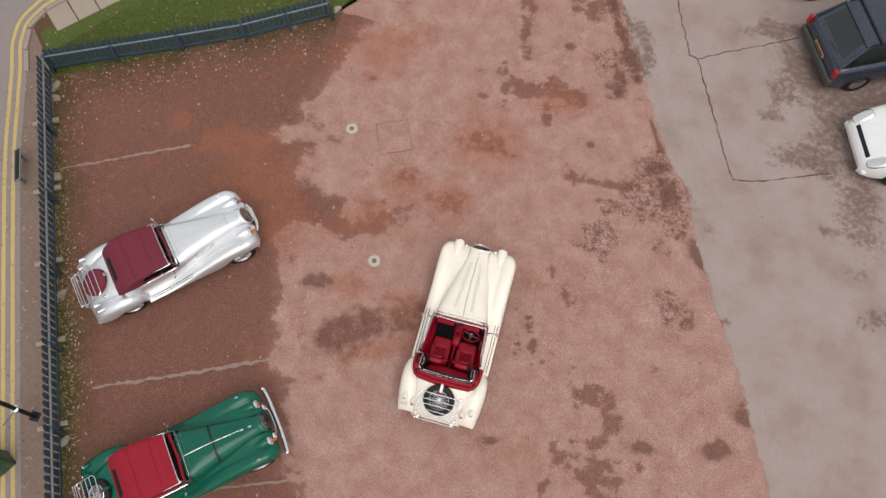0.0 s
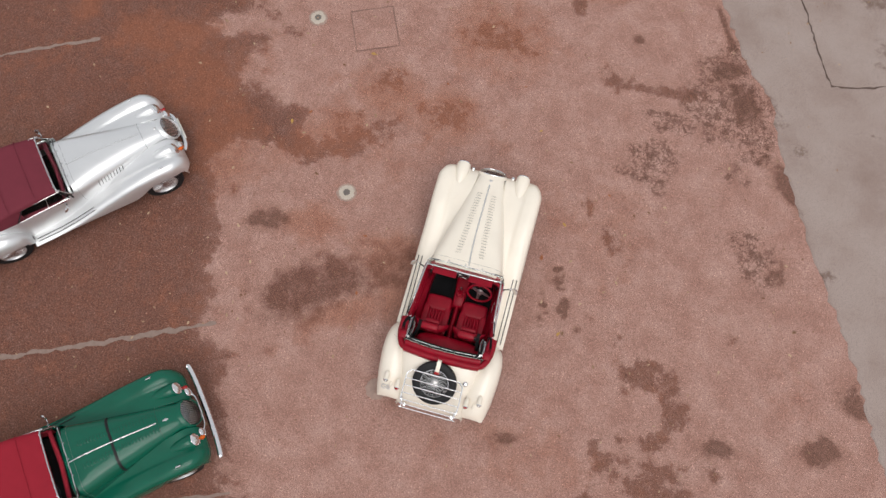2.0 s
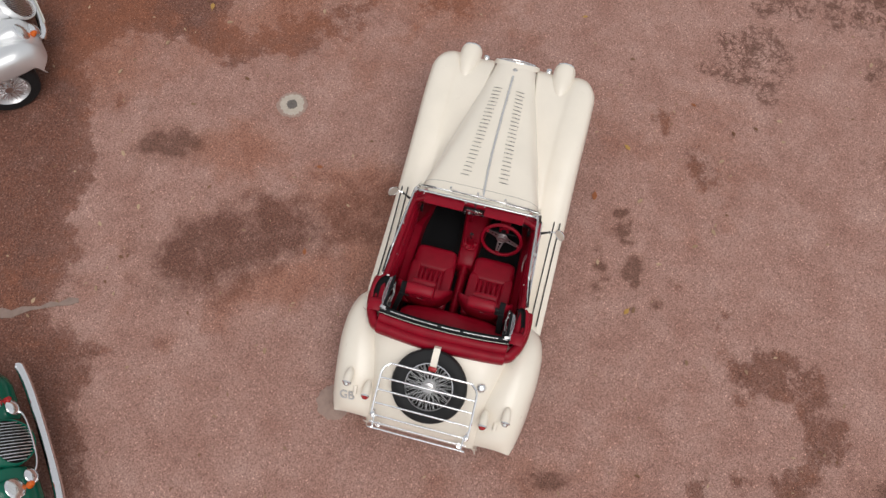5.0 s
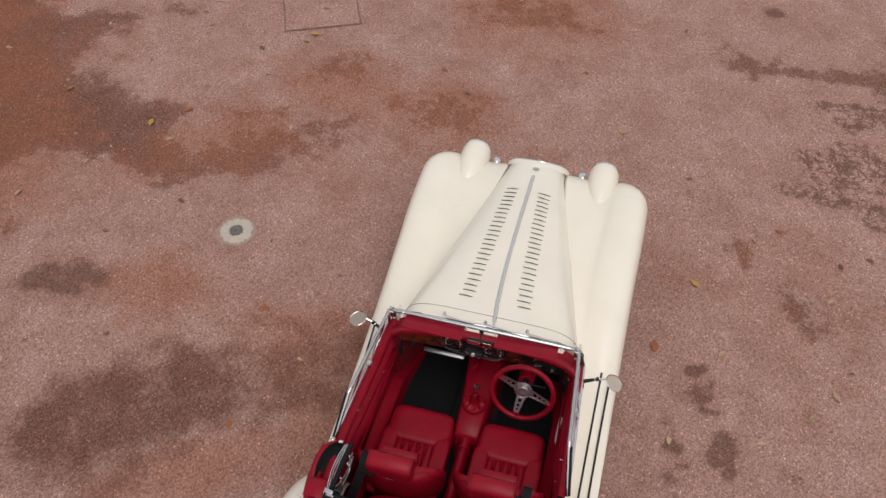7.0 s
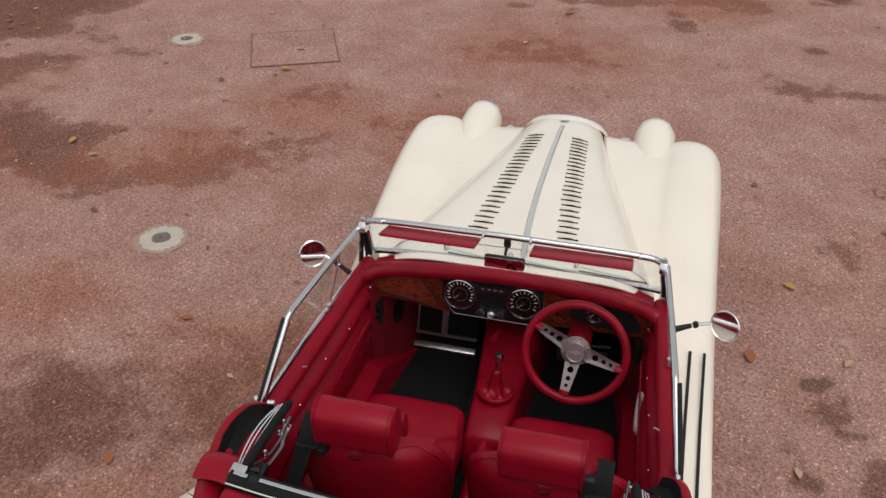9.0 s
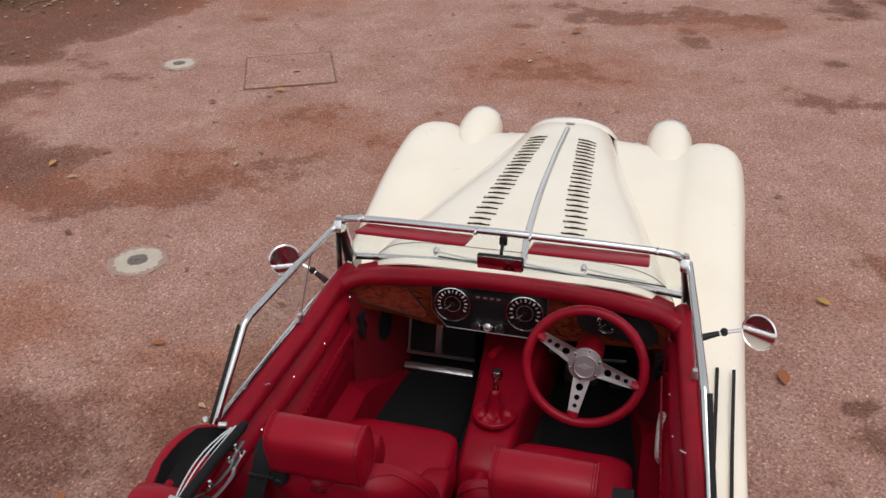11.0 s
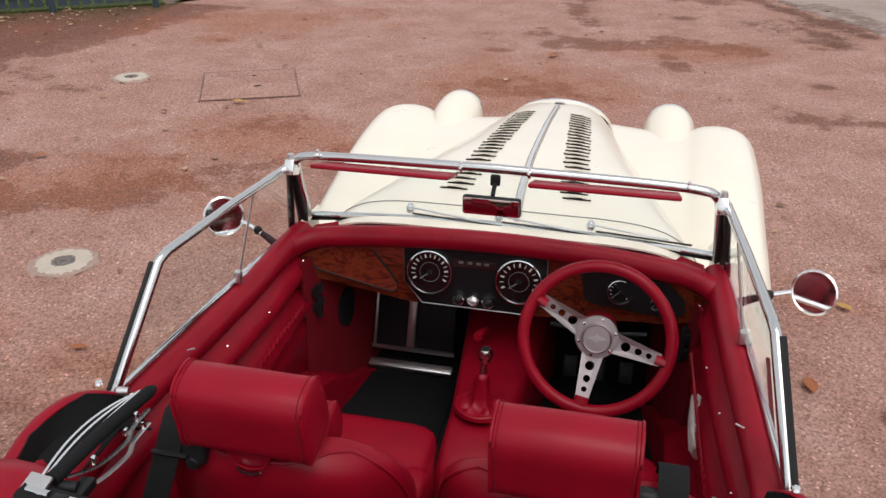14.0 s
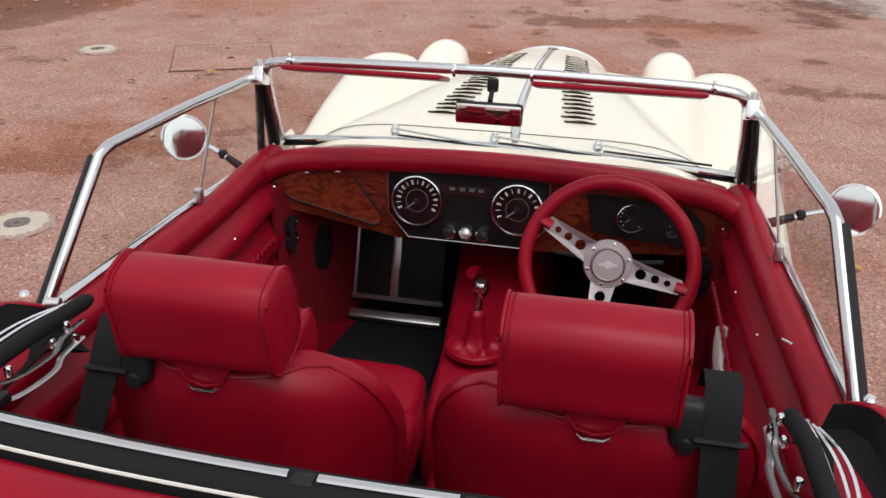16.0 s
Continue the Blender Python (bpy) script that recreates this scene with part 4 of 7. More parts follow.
def road_wheel(root, x, y, spokes=False):
    side = math.copysign(1, x)
    tyre = part("wheel", lathe([(0.215, -0.075), (0.27, -0.088), (0.315, -0.082), (0.333, -0.06), (0.336, 0), (0.333, 0.06), (0.315, 0.082), (0.27, 0.088), (0.215, 0.075)], 36, pose(0, 0, 0, 0, 90)), RUBBER, root, "black tyre")
    tyre.location = (x, y, 0.335)
    rim = part("rim", lathe([(0.222, 0.07), (0.215, 0.085), (0.2, 0.06), (0.17, 0.035), (0.06, 0.03), (0.045, 0.07), (0.0, 0.075)], 32, pose(0, 0, 0, 0, 90 * side)), ALU, tyre, "silver wire-spoked rim" if spokes else "silver rim")
    for i in range(24):
        a = 2 * math.pi * i / 24
        b = a + (0.3 if i % 2 else -0.3)
        bm = tube([(0.05 * math.cos(a), 0.05 * math.sin(a), 0.07), (0.2 * math.cos(b), 0.2 * math.sin(b), 0.062)], 0.004, 5)
        bmesh.ops.transform(bm, matrix=pose(0, 0, 0, 0, 90 * side), verts=bm.verts)
        part("spoke", bm, CHROME, tyre)
    return tyre


def wire_spare(root, tilt):
    """A wire wheel lying on the sloping tail."""
    m = pose(0, -1.665, 0.795, tilt, 0, 0)
    tyre = part("spare_wheel", lathe([(0.212, -0.06), (0.25, -0.085), (0.31, -0.082), (0.332, -0.05), (0.345, 0.02), (0.332, 0.05), (0.295, 0.068), (0.25, 0.068), (0.218, 0.05)], 48), RUBBER, root, "black spare tyre lying on the tail")
    tyre.matrix_local = m
    part("rim", lathe([(0.216, 0.045), (0.222, 0.058), (0.214, 0.064), (0.205, 0.052), (0.202, 0.0), (0.19, -0.02), (0.205, -0.05)], 48), CHROME, tyre, "polished wire wheel rim")
    part("hub", lathe([(0.0, 0.085), (0.018, 0.085), (0.022, 0.075), (0.045, 0.07), (0.05, 0.05), (0.06, 0.045), (0.06, -0.04), (0.0, -0.04)], 24), ALU, tyre, "dull chrome hub with eared spinner")
    part("spinner", join(box((0.13, 0.022, 0.016), (0, 0, 0.088), 0.006), box((0.022, 0.04, 0.02), (0, 0, 0.088), 0.006)), ALU, tyre)
    for k, (r0, h0, r1, h1, n, tw) in enumerate(((0.05, 0.055, 0.206, 0.036, 36, 0.42), (0.056, 0.015, 0.206, 0.012, 36, 0.55))):
        for i in range(n):
            a = 2 * math.pi * (i + 0.5 * k) / n
            b = a + (tw if i % 2 else -tw)
            part("spoke", tube([(r0 * math.cos(a), r0 * math.sin(a), h0), (r1 * math.cos(b), r1 * math.sin(b), h1)], 0.0022, 5), SPOKE, tyre)
    part("well", lathe([(0.0, -0.012), (0.2, -0.012), (0.206, -0.006)], 32), DARK, tyre)
    return tyre


def lamp_pod(root, side, paint_mat, glazed):
    """A torpedo pod; the glazed kind is shorter and ends in a wide, upturned lens."""
    cx, tip = (0.455, 1.93) if glazed else (0.51, 2.03)
    rows = []
    for y, r, z in ((1.56, 0.015, 0.69), (1.61, 0.05, 0.693), (1.68, 0.08, 0.70), (1.75, 0.099, 0.708), (1.84, 0.112, 0.714), (1.93, 0.117, 0.718), (2.0, 0.115, 0.718), (2.035, 0.107, 0.718), (2.045, 0.10, 0.718)):
        rows.append([(side * cx + r * math.cos(a), y + tip - 2.03 - (0.05 * math.sin(a) * max(0, (y - 1.8) / 0.24) if glazed else 0), z + r * math.sin(a)) for a in (2 * math.pi * i / 24 for i in range(24))])
    pod = part("headlamp", loft(rows, closed=True, caps=True), paint_mat, root, "body-coloured headlamp pod")
    m = Matrix.Translation((side * cx, tip, 0.72)) @ pose(0, 0, 0, -64 if glazed else -90)
    part("bezel", lathe([(0.085, 0.03), (0.098, 0.026), (0.108, 0.012), (0.106, 0.0)], 28, m), CHROME, pod, "chrome bezel")
    part("lens", lathe([(0.0, 0.056), (0.05, 0.048), (0.088, 0.03)], 24, m), LAMP_CLEAR, pod, "clear lens")
    return pod


def grille(root, paint_mat, rim_mat):
    def rake(z):
        return 1.862 + 0.27 * max(0.0, (0.862 - z) / 0.32) ** 0.8

    def ring(k, dy):
        return [Vector((0.235 * k * math.cos(a), rake(0.70 + 0.155 * k * math.sin(a)) + dy - 0.03 * math.cos(a) ** 2, 0.70 + 0.155 * k * math.sin(a))) for a in (2 * math.pi * i / 36 for i in range(36))]
    shell = part("grille", loft([ring(1.03, -0.05), ring(1.05, -0.01), ring(1.0, 0.012)], closed=True), paint_mat, root, "painted grille surround with chrome slats")
    part("mesh_backing", loft([ring(0.98, -0.02), ring(0.7, -0.012), ring(0.35, -0.008), [Vector((0, rake(0.70) - 0.008, 0.70))] * 36], closed=True), DARK, shell)
    part("chrome_rim", tube(ring(0.98, 0.014), 0.008, 8, closed=True), rim_mat, shell)
    for i in range(13):
        x = -0.192 + 0.032 * i
        h = 0.148 * math.sqrt(max(0.0, 1 - (x / 0.235) ** 2))
        part("slat", tube([(x, rake(z) + 0.004 - 0.03 * (x / 0.235) ** 2, z) for z in 0.70 + h * np.array((-1, -0.6, -0.2, 0.2, 0.55, 0.8, 0.93, 1))], 0.006, 6), CHROME, shell)
    return shell


def louvres(root, paint_mat):
    """Two rows of bonnet louvres: a raised lip over a black sheet that paints the mouth's shade."""
    lip = slot_shade = None
    for side in (-1, 1):
        for i in range(24):
            y = 0.41 + i * (1.52 - 0.41) / 23
            x0 = curve(y, (0.4, 0.185), (1.55, 0.118))
            t = side * curve(y, (0.4, 0.20), (1.55, 0.29))
            # find the skin at the row's middle
            best = min((bonnet_point(y, s * side) for s in np.linspace(0.02, 0.95, 90)), key=lambda p: abs(abs(p.x) - x0))
            p2 = min((bonnet_point(y, s * side) for s in np.linspace(0.02, 0.95, 90)), key=lambda p: abs(abs(p.x) - x0 - 0.03))
            roll = math.atan2(p2.z - best.z, p2.x - best.x) if side > 0 else math.atan2(best.z - p2.z, best.x - p2.x)
            m = Matrix.Translation(best) @ pose(0, 0, 0, 0, -math.degrees(roll), 0)
            if lip is None:
                lip = part("louvre", loft([[(-0.047 + 0.094 * j / 10, 0.012, -0.002) for j in range(11)], [(-0.043 + 0.086 * j / 10, 0.0, 0.006 * math.sin(math.pi * j / 10)) for j in range(11)], [(-0.044 + 0.088 * j / 10, -0.010, 0.009 * math.sin(math.pi * j / 10)) for j in range(11)]], thick=0.002), paint_mat, root, "pressed bonnet louvre")
                lip.matrix_local = m
                # no opening is cut: this black sheet paints the shade under the lip
                slot_shade = part("slot_shade", outline([(-0.044, -0.0125), (0.044, -0.0125), (0.04, -0.007), (-0.04, -0.007)], 0.003), BLACK, lip, "black sheet for the shade in the louvre mouth")
                slot_shade.location.z = 0.0015
            else:
                o = shared("louvre", lip, root, m)
                q = shared("slot_shade", slot_shade, o)
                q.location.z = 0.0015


def rack(root, low):
    r = part("luggage_rack", join(*[tube(smooth_path([(s * 0.37, -1.59, 0.945), (s * 0.43, -1.65, 0.925), (s * 0.44, -1.78, 0.865), (s * 0.44, -2.02, 0.75), (s * 0.41, -2.05, 0.735)], 4), 0.010, 8) for s in (-1, 1)], tube([(-0.38, -1.59, 0.945), (0.38, -1.59, 0.945)], 0.010, 8)), CHROME, root, "chrome luggage rack over the spare wheel")
    for y, z in ((-1.72, 0.894), (-1.82, 0.846), (-1.93, 0.793), (-2.03, 0.745)):
        part("bar", tube([(-0.43, y, z), (0.43, y, z)], 0.0085, 8), CHROME, r)
    for y, z in ((-2.09, 0.72), (-2.14, 0.715)):
        part("shelf_bar", tube(smooth_path([(-0.41, -2.03, 0.735), (-0.405, y + 0.01, z), (-0.38, y, z), (0.38, y, z), (0.405, y + 0.01, z), (0.41, -2.03, 0.735)], 3), 0.0085, 8), CHROME, r)
    for x in (-0.43, 0.43):
        part("fixing", lathe([(0.0, 0.03), (0.02, 0.026), (0.026, 0.01), (0.026, -0.02)], 14, Matrix.Translation((x, -2.02, 0.735))), CHROME, r)
        part("leg", tube([(x, -1.98, 0.75), (x * 0.98, -1.98, 0.56)], 0.009, 8), CHROME, r)
    return r


def tail_lamp(root, x, y, z, lens, paint_mat, long=0.15):
    rows = []
    for t, r in ((0, 0.006), (0.12, 0.024), (0.35, 0.036), (0.7, 0.041), (1.0, 0.042)):
        rows.append([(x + r * math.cos(a), y - t * long, z + 0.006 * t + r * 0.9 * math.sin(a)) for a in (2 * math.pi * i / 18 for i in range(18))])
    cowl = part("tail_lamp", loft(rows, closed=True, caps=True), paint_mat, root, "body-coloured lamp cowl")
    m = Matrix.Translation((x, y - long, z + 0.006)) @ pose(0, 0, 0, 90)
    part("bezel", lathe([(0.03, 0.012), (0.044, 0.008), (0.044, -0.004)], 18, m), CHROME, cowl)
    part("lens", lathe([(0.0, 0.035), (0.02, 0.03), (0.036, 0.008)], 18, m), lens, cowl)


def door_mirror(root, side, base_mat):
    c = Vector((0.835, 0.015, 0.95)) if side > 0 else Vector((-0.82, 0.055, 0.972))
    base = Vector((side * 0.655, c.y + 0.0, 0.895))
    knee = base.lerp(c, 0.42) + Vector((0, 0.02, 0.0))
    arm = part("door_mirror", tube([base.lerp(c, 0.3) + Vector((0, 0.012, 0)), knee, c + Vector((0, 0.03, -0.005))], 0.0065, 8), CHROME, root, "round chrome door mirror on a thin arm")
    m = Matrix.Translation(c) @ pose(0, 0, 0, 0, 0, -34 if side > 0 else 38) @ pose(0, 0, 0, 76 if side > 0 else 78)
    part("shell", lathe([(0.0, -0.032), (0.03, -0.027), (0.05, -0.012), (0.058, 0.002), (0.060, 0.006), (0.056, 0.009), (0.053, 0.006)], 32, m), CHROME, arm)
    part("mirror_glass", lathe([(0.0, 0.0065), (0.054, 0.0065)], 32, m), MIRROR, arm)
    part("knuckle", lathe([(0, -0.014), (0.010, -0.010), (0.014, 0), (0.010, 0.010), (0, 0.014)], 12, Matrix.Translation(knee)), BLACK, arm)
    part("arm_base", tube([base, base.lerp(knee, 0.8)], [0.013, 0.009], 10), base_mat, arm, "cranked mirror base")


WS_TOP = [(-0.603, 0.185, 0.945), (-0.592, 0.13, 1.03), (-0.575, 0.06, 1.145), (-0.562, 0.035, 1.178), (-0.53, 0.022, 1.197), (-0.4, 0.017, 1.206), (0, 0.012, 1.213)]


def screen_outline():
    left = smooth_path(WS_TOP, 4)
    return left + [Vector((-p.x, p.y, p.z)) for p in reversed(left[:-1])]


def pane(pts, thick):
    """A closed slab of glass over a flat outline."""
    pts = [Vector(p) for p in pts]
    mid = sum(pts, Vector()) / len(pts)
    n = (pts[len(pts) // 4] - mid).cross(pts[len(pts) // 2] - mid).normalized()
    flat = [p - n * (p - mid).dot(n) for p in pts]
    bm = bmesh.new()
    front = [bm.verts.new(p + n * thick / 2) for p in flat]
    rear = [bm.verts.new(p - n * thick / 2) for p in flat]
    bm.faces.new(front)
    bm.faces.new(rear[::-1])
    for i in range(len(flat)):
        j = (i + 1) % len(flat)
        bm.faces.new((front[j], front[i], rear[i], rear[j]))
    bmesh.ops.recalc_face_normals(bm, faces=bm.faces[:])
    return bm


def windscreen(root, visors=True):
    top = screen_outline()
    base = [Vector((x, 0.185 + 0.018 * (1 - (x / 0.6) ** 2), 0.945 + 0.022 * (1 - (x / 0.6) ** 2))) for x in np.linspace(0.603, -0.603, 21)]
    fr = part("windscreen", tube(top, 0.0125, 10), RAIL, root, "chrome-framed flat windscreen")
    part("lower_rail", tube(base, 0.009, 8), RAIL, fr)
    part("rubber_seal", tube([p + Vector((0, 0.012, -0.012)) for p in base], 0.013, 8), RUBBER, fr, "black rubber seal")
    bm = pane(top[1:-1] + base, 0.005)
    g = part("glass", bm, GLASS, fr, "clear windscreen glass", smooth=False)
    g.visible_shadow = False
    for s in (-1, 1):
        part("pillar", tube([(s * 0.612, 0.165, 0.86), (s * 0.610, 0.155, 0.955), (s * 0.585, 0.05, 1.15)], [0.016, 0.016, 0.013], 10), BLACK, fr, "dark pillar seal")
        part("hinge_block", box((0.03, 0.05, 0.045), (s * 0.578, 0.032, 1.158), 0.006, m=pose(0, 0, 0, -18)), CHROME, fr)
        part("hinge_knob", lathe([(0, 0.02), (0.009, 0.018), (0.012, 0)], 12, Matrix.Translation((s * 0.578, 0.028, 1.18))), ALU, fr)
    # wipers
    for x in (-0.27, 0.0, 0.27):
        w = part("wiper", tube([(x - 0.02, 0.225, 0.985), (x - 0.015, 0.205, 0.993), (x + 0.10, 0.198, 0.983), (x + 0.2, 0.202, 0.972)], 0.0032, 6), ALU, fr, "thin chrome wiper")
        part("blade", box((0.27, 0.004, 0.006), (x + 0.13, 0.194, 0.972), 0.0015, m=pose(0, 0, 0, 0, 3)), BLACK, w)
        part("spindle", lathe([(0.014, 0), (0.013, 0.018), (0.006, 0.03), (0, 0.03)], 12, Matrix.Translation((x - 0.02, 0.228, 0.965))), CHROME, w)
    if visors:
        for s in (-1, 1):
            v = part("sun_visor", box((0.37, 0.125, 0.012), (s * 0.285, -0.045, 1.203), 0.005, m=pose(0, 0, 0, -17, 0, 0)), RED, fr, "red leather sun visor folded flat")
            for x in (s * 0.09, s * 0.49):
                part("clip", join(box((0.008, 0.03, 0.008), (x, 0.0, 1.212), 0.002), box((0.008, 0.008, 0.03), (x, 0.008, 1.21), 0.002)), CHROME, v)
        mir = part("rear_view_mirror", box((0.155, 0.02, 0.052), (0, -0.03, 1.125), 0.008, 3), BLACK, fr, "small interior mirror on a stalk")
        part("mirror_face", box((0.148, 0.002, 0.046), (0, -0.0415, 1.125), 0.0008), MIRROR, mir)
        part("stalk", tube([(0, -0.02, 1.15), (0, 0.02, 1.175), (0, 0.04, 1.18)], 0.006, 8), BLACK, mir)
        part("stalk_foot", box((0.026, 0.016, 0.03), (0, 0.018, 1.178), 0.004), BLACK, mir)
    return fr


def sidescreen(root, s):
    def P(x, y, z):
        return Vector((s * x, y, z))
    a, b, c, d = P(0.632, 0.115, 0.918), P(0.592, 0.045, 1.155), P(0.637, -0.575, 1.172), P(0.682, -0.755, 0.925)
    fr = part("sidescreen", tube([b, b + (c - b) * 0.5 + Vector((0, 0, 0.004)), c + (b - c) * 0.04, c + (b - c) * 0.015 + Vector((0, 0, -0.004)), c + (d - c) * 0.04, d], 0.0115, 10), RAIL, root, "chrome-framed sliding sidescreen")
    part("front_post", tube([a, b], 0.011, 8), BLACK, fr)
    part("rear_channel", tube([c + (d - c) * 0.05 + P(0.008, 0.0, 0), d + P(0.008, 0, 0)], 0.012, 8), BLACK, fr)
    part("sill_strip", tube([a + P(0.004, 0, -0.004), (a + d) / 2 + P(0.006, 0, 0.002), d + P(0.003, 0, -0.004)], 0.009, 8), CHROME, fr)
    bm = pane([a, b, c, d], 0.004)
    g = part("glass", bm, GLASS, fr, "clear sliding pane", smooth=False)
    g.visible_shadow = False
    m1, m2 = a + (d - a) * 0.40, b + (c - b) * 0.36
    part("pane_edge", tube([m1 + P(-0.008, 0, 0), m2 + P(-0.008, 0, 0)], 0.003, 6), ALU, fr)
    part("pane_catch", box((0.02, 0.02, 0.035), m1 + P(-0.012, 0, 0.02), 0.004), ALU, fr)
    return fr


def seat(root, cx, dy, name="seat"):
    """Pleated bucket seat with a wrap-round back and a two-roll headrest."""
    s = part(name, cushion((0.43, 0.60, 0.15), (cx, -0.55 + dy, 0.46), e=0.32), RED, root, "pleated red leather bucket seat")
    part("front_roll", cushion((0.41, 0.25, 0.13), (cx, -0.355 + dy, 0.495), e=0.36), RED, s)
    part("cross_seam", tube([(cx + x, -0.478 + dy, 0.555 - 0.05 * (abs(x) / 0.19) ** 3) for x in np.linspace(-0.19, 0.19, 13)], 0.004, 6), RED, s)
    for i in range(5):
        part("pleat", cushion((0.056, 0.40, 0.085), (cx - 0.098 + 0.049 * i, -0.635 + dy, 0.522), e=0.85, seg=14, rings=10), RED, s)
    for k in (-1, 1):
        part("bolster", cushion((0.105, 0.46, 0.09), (cx + k * 0.168, -0.63 + dy, 0.52), e=0.42), RED, s)

    def half(h):
        return curve(h, (0, 0.235), (0.4, 0.268), (0.68, 0.272), (0.82, 0.255), (0.9, 0.23), (0.96, 0.19), (1.0, 0.13))

    def rest(h, a, out=1.0):
        d = curve(h, (0, 0.075), (0.5, 0.07), (0.9, 0.05), (1, 0.028)) * out
        u = math.copysign(abs(math.cos(a)) ** 0.6, math.cos(a))
        wrap = 0.11 * abs(u) ** 2.6 * curve(h, (0, 0.9), (0.7, 1.0), (1.0, 0.55))
        return (cx + half(h) * u * out, -0.79 - 0.10 * h + dy + wrap + d * math.copysign(abs(math.sin(a)) ** 0.75, math.sin(a)), 0.45 + 0.515 * h)

    rows = [[rest(h, 2 * math.pi * i / 32) for i in range(32)] for h in np.r_[np.linspace(0, 0.8, 9), 0.86, 0.91, 0.95, 0.98, 1.0]]
    back = part("backrest", loft(rows, closed=True, caps=True), RED, s, "wrap-round padded backrest with welted edge")
    soften(back, 1)
    welt = [rest(h, 1.1 * math.pi, 1.0) for h in np.linspace(0.05, 0.97, 16)] + [rest(0.985, a, 1.0) for a in np.linspace(1.2, 1.8, 9) * math.pi] + [rest(h, 1.9 * math.pi, 1.0) for h in np.linspace(0.97, 0.05, 16)]
    part("welt", tube(welt, 0.0036, 6), RED, back)
    hr = pose(0, 0, 0, 14)
    hx, hy, hz = cx + (0.002 if cx < 0 else -0.012), -0.898 + dy, (1.060 if cx < 0 else 1.055)

    def roll(name, half_len, c, dy_, dz_, heel, label):
        def at(x, a, k):
            u, v = math.cos(a), math.sin(a)
            y = dy_ * k * math.copysign(abs(u) ** 0.7, u) - heel * k * max(0, -v) * max(0, -u)
            return Vector((c[0] + x, c[1], c[2])) + hr.to_3x3() @ Vector((0, y, dz_ * k * math.copysign(abs(v) ** 0.62, v)))
        ring = [2 * math.pi * i / 32 for i in range(32)]
        rows = [[at(x, a, k) for a in ring] for x, k in ((-half_len, 0.5), (-half_len + 0.001, 0.9), (-half_len + 0.004, 0.97), (-half_len + 0.011, 1.0), (0, 1.008), (half_len - 0.011, 1.0), (half_len - 0.004, 0.97), (half_len - 0.001, 0.9), (half_len, 0.5))]
        h = part(name, loft(rows, closed=True, caps=True), RED, s, label)
        for k in (-1, 1):
            part("piping", tube([at(k * (half_len - 0.005), a, 1.0) for a in ring], 0.0032, 6, closed=True), RED, h)
            part("stitching", tube([at(k * (half_len - 0.014), a, 1.004) for a in ring], 0.0014, 5, closed=True), RED_CARPET, h)
        return h
    roll("headrest", 0.127, (hx, hy, hz), 0.054, 0.08, 0.022, "bolster-shaped red leather headrest with piped ends")
    roll("neck_roll", 0.110, (hx + 0.008, hy + 0.112, hz - 0.105), 0.036, 0.052, 0.0, "smaller neck roll before the headrest")
    part("headrest_patch", outline([(-0.05, 0.022), (0.05, 0.022), (0.028, -0.016), (0.0, -0.024), (-0.028, -0.016)], 0.005, Matrix.Translation((cx, -0.922 + dy, 0.966)) @ pose(0, 0, 0, 100)), RED, s)
    part("patch_edge", tube([Vector((cx + x, -0.927 + dy, z)) for x, z in ((-0.05, 0.988), (-0.028, 0.951), (0, 0.943), (0.028, 0.951), (0.05, 0.988))], 0.002, 6), RED, s)
    part("patch_chrome", tube([(cx - 0.024, -0.930 + dy, 0.944), (cx - 0.015, -0.932 + dy, 0.938), (cx + 0.015, -0.932 + dy, 0.938), (cx + 0.024, -0.930 + dy, 0.944)], 0.0032, 6), CHROME, s, "chrome release bar")
    for k in (-1, 1):
        part("recline_knob", lathe([(0, 0.02), (0.014, 0.016), (0.018, 0)], 12, Matrix.Translation((cx + k * 0.225, -0.73 + dy, 0.5)) @ pose(0, 0, 0, 0, 90 * k)), BLACK, s)
    return s


def seat_belt(root, x, dy, lean):
    """Webbing over the shoulder of the seat, through a guide and down to the rear shelf."""
    way = ((0, -0.915, 0.965), (0, -0.93, 1.0), (0, -0.955, 1.018), (0, -0.99, 1.014), (0, -1.018, 0.985), (0.1, -1.03, 0.945), (0.35, -1.06, 0.86), (0.7, -1.11, 0.74), (1.0, -1.15, 0.63))
    b = part("seat_belt", loft([[(x + lean * k - 0.026, y + dy, z), (x + lean * k + 0.026, y + dy, z)] for k, y, z in way], thick=0.004), BLACK_CLOTH, root, "black webbing seat belt", flat_angle=50)
    k = 0.045 if x < 0 else -0.045
    part("belt_guide", box((0.05, 0.035, 0.075), (x + k, -1.012 + dy, 0.962), 0.013, 3, m=pose(0, 0, 0, -14)), BLACK, b, "black plastic belt guide")
    part("guide_knob", lathe([(0, 0.012), (0.012, 0.010), (0.016, 0)], 12, Matrix.Translation((x + k, -1.028 + dy, 0.935)) @ pose(0, 0, 0, 90)), BLACK, b)
    part("guide_bar", tube([(x - 0.036, -1.034 + dy, 0.95), (x + 0.036, -1.034 + dy, 0.95)], 0.005, 6), BLACK, b)


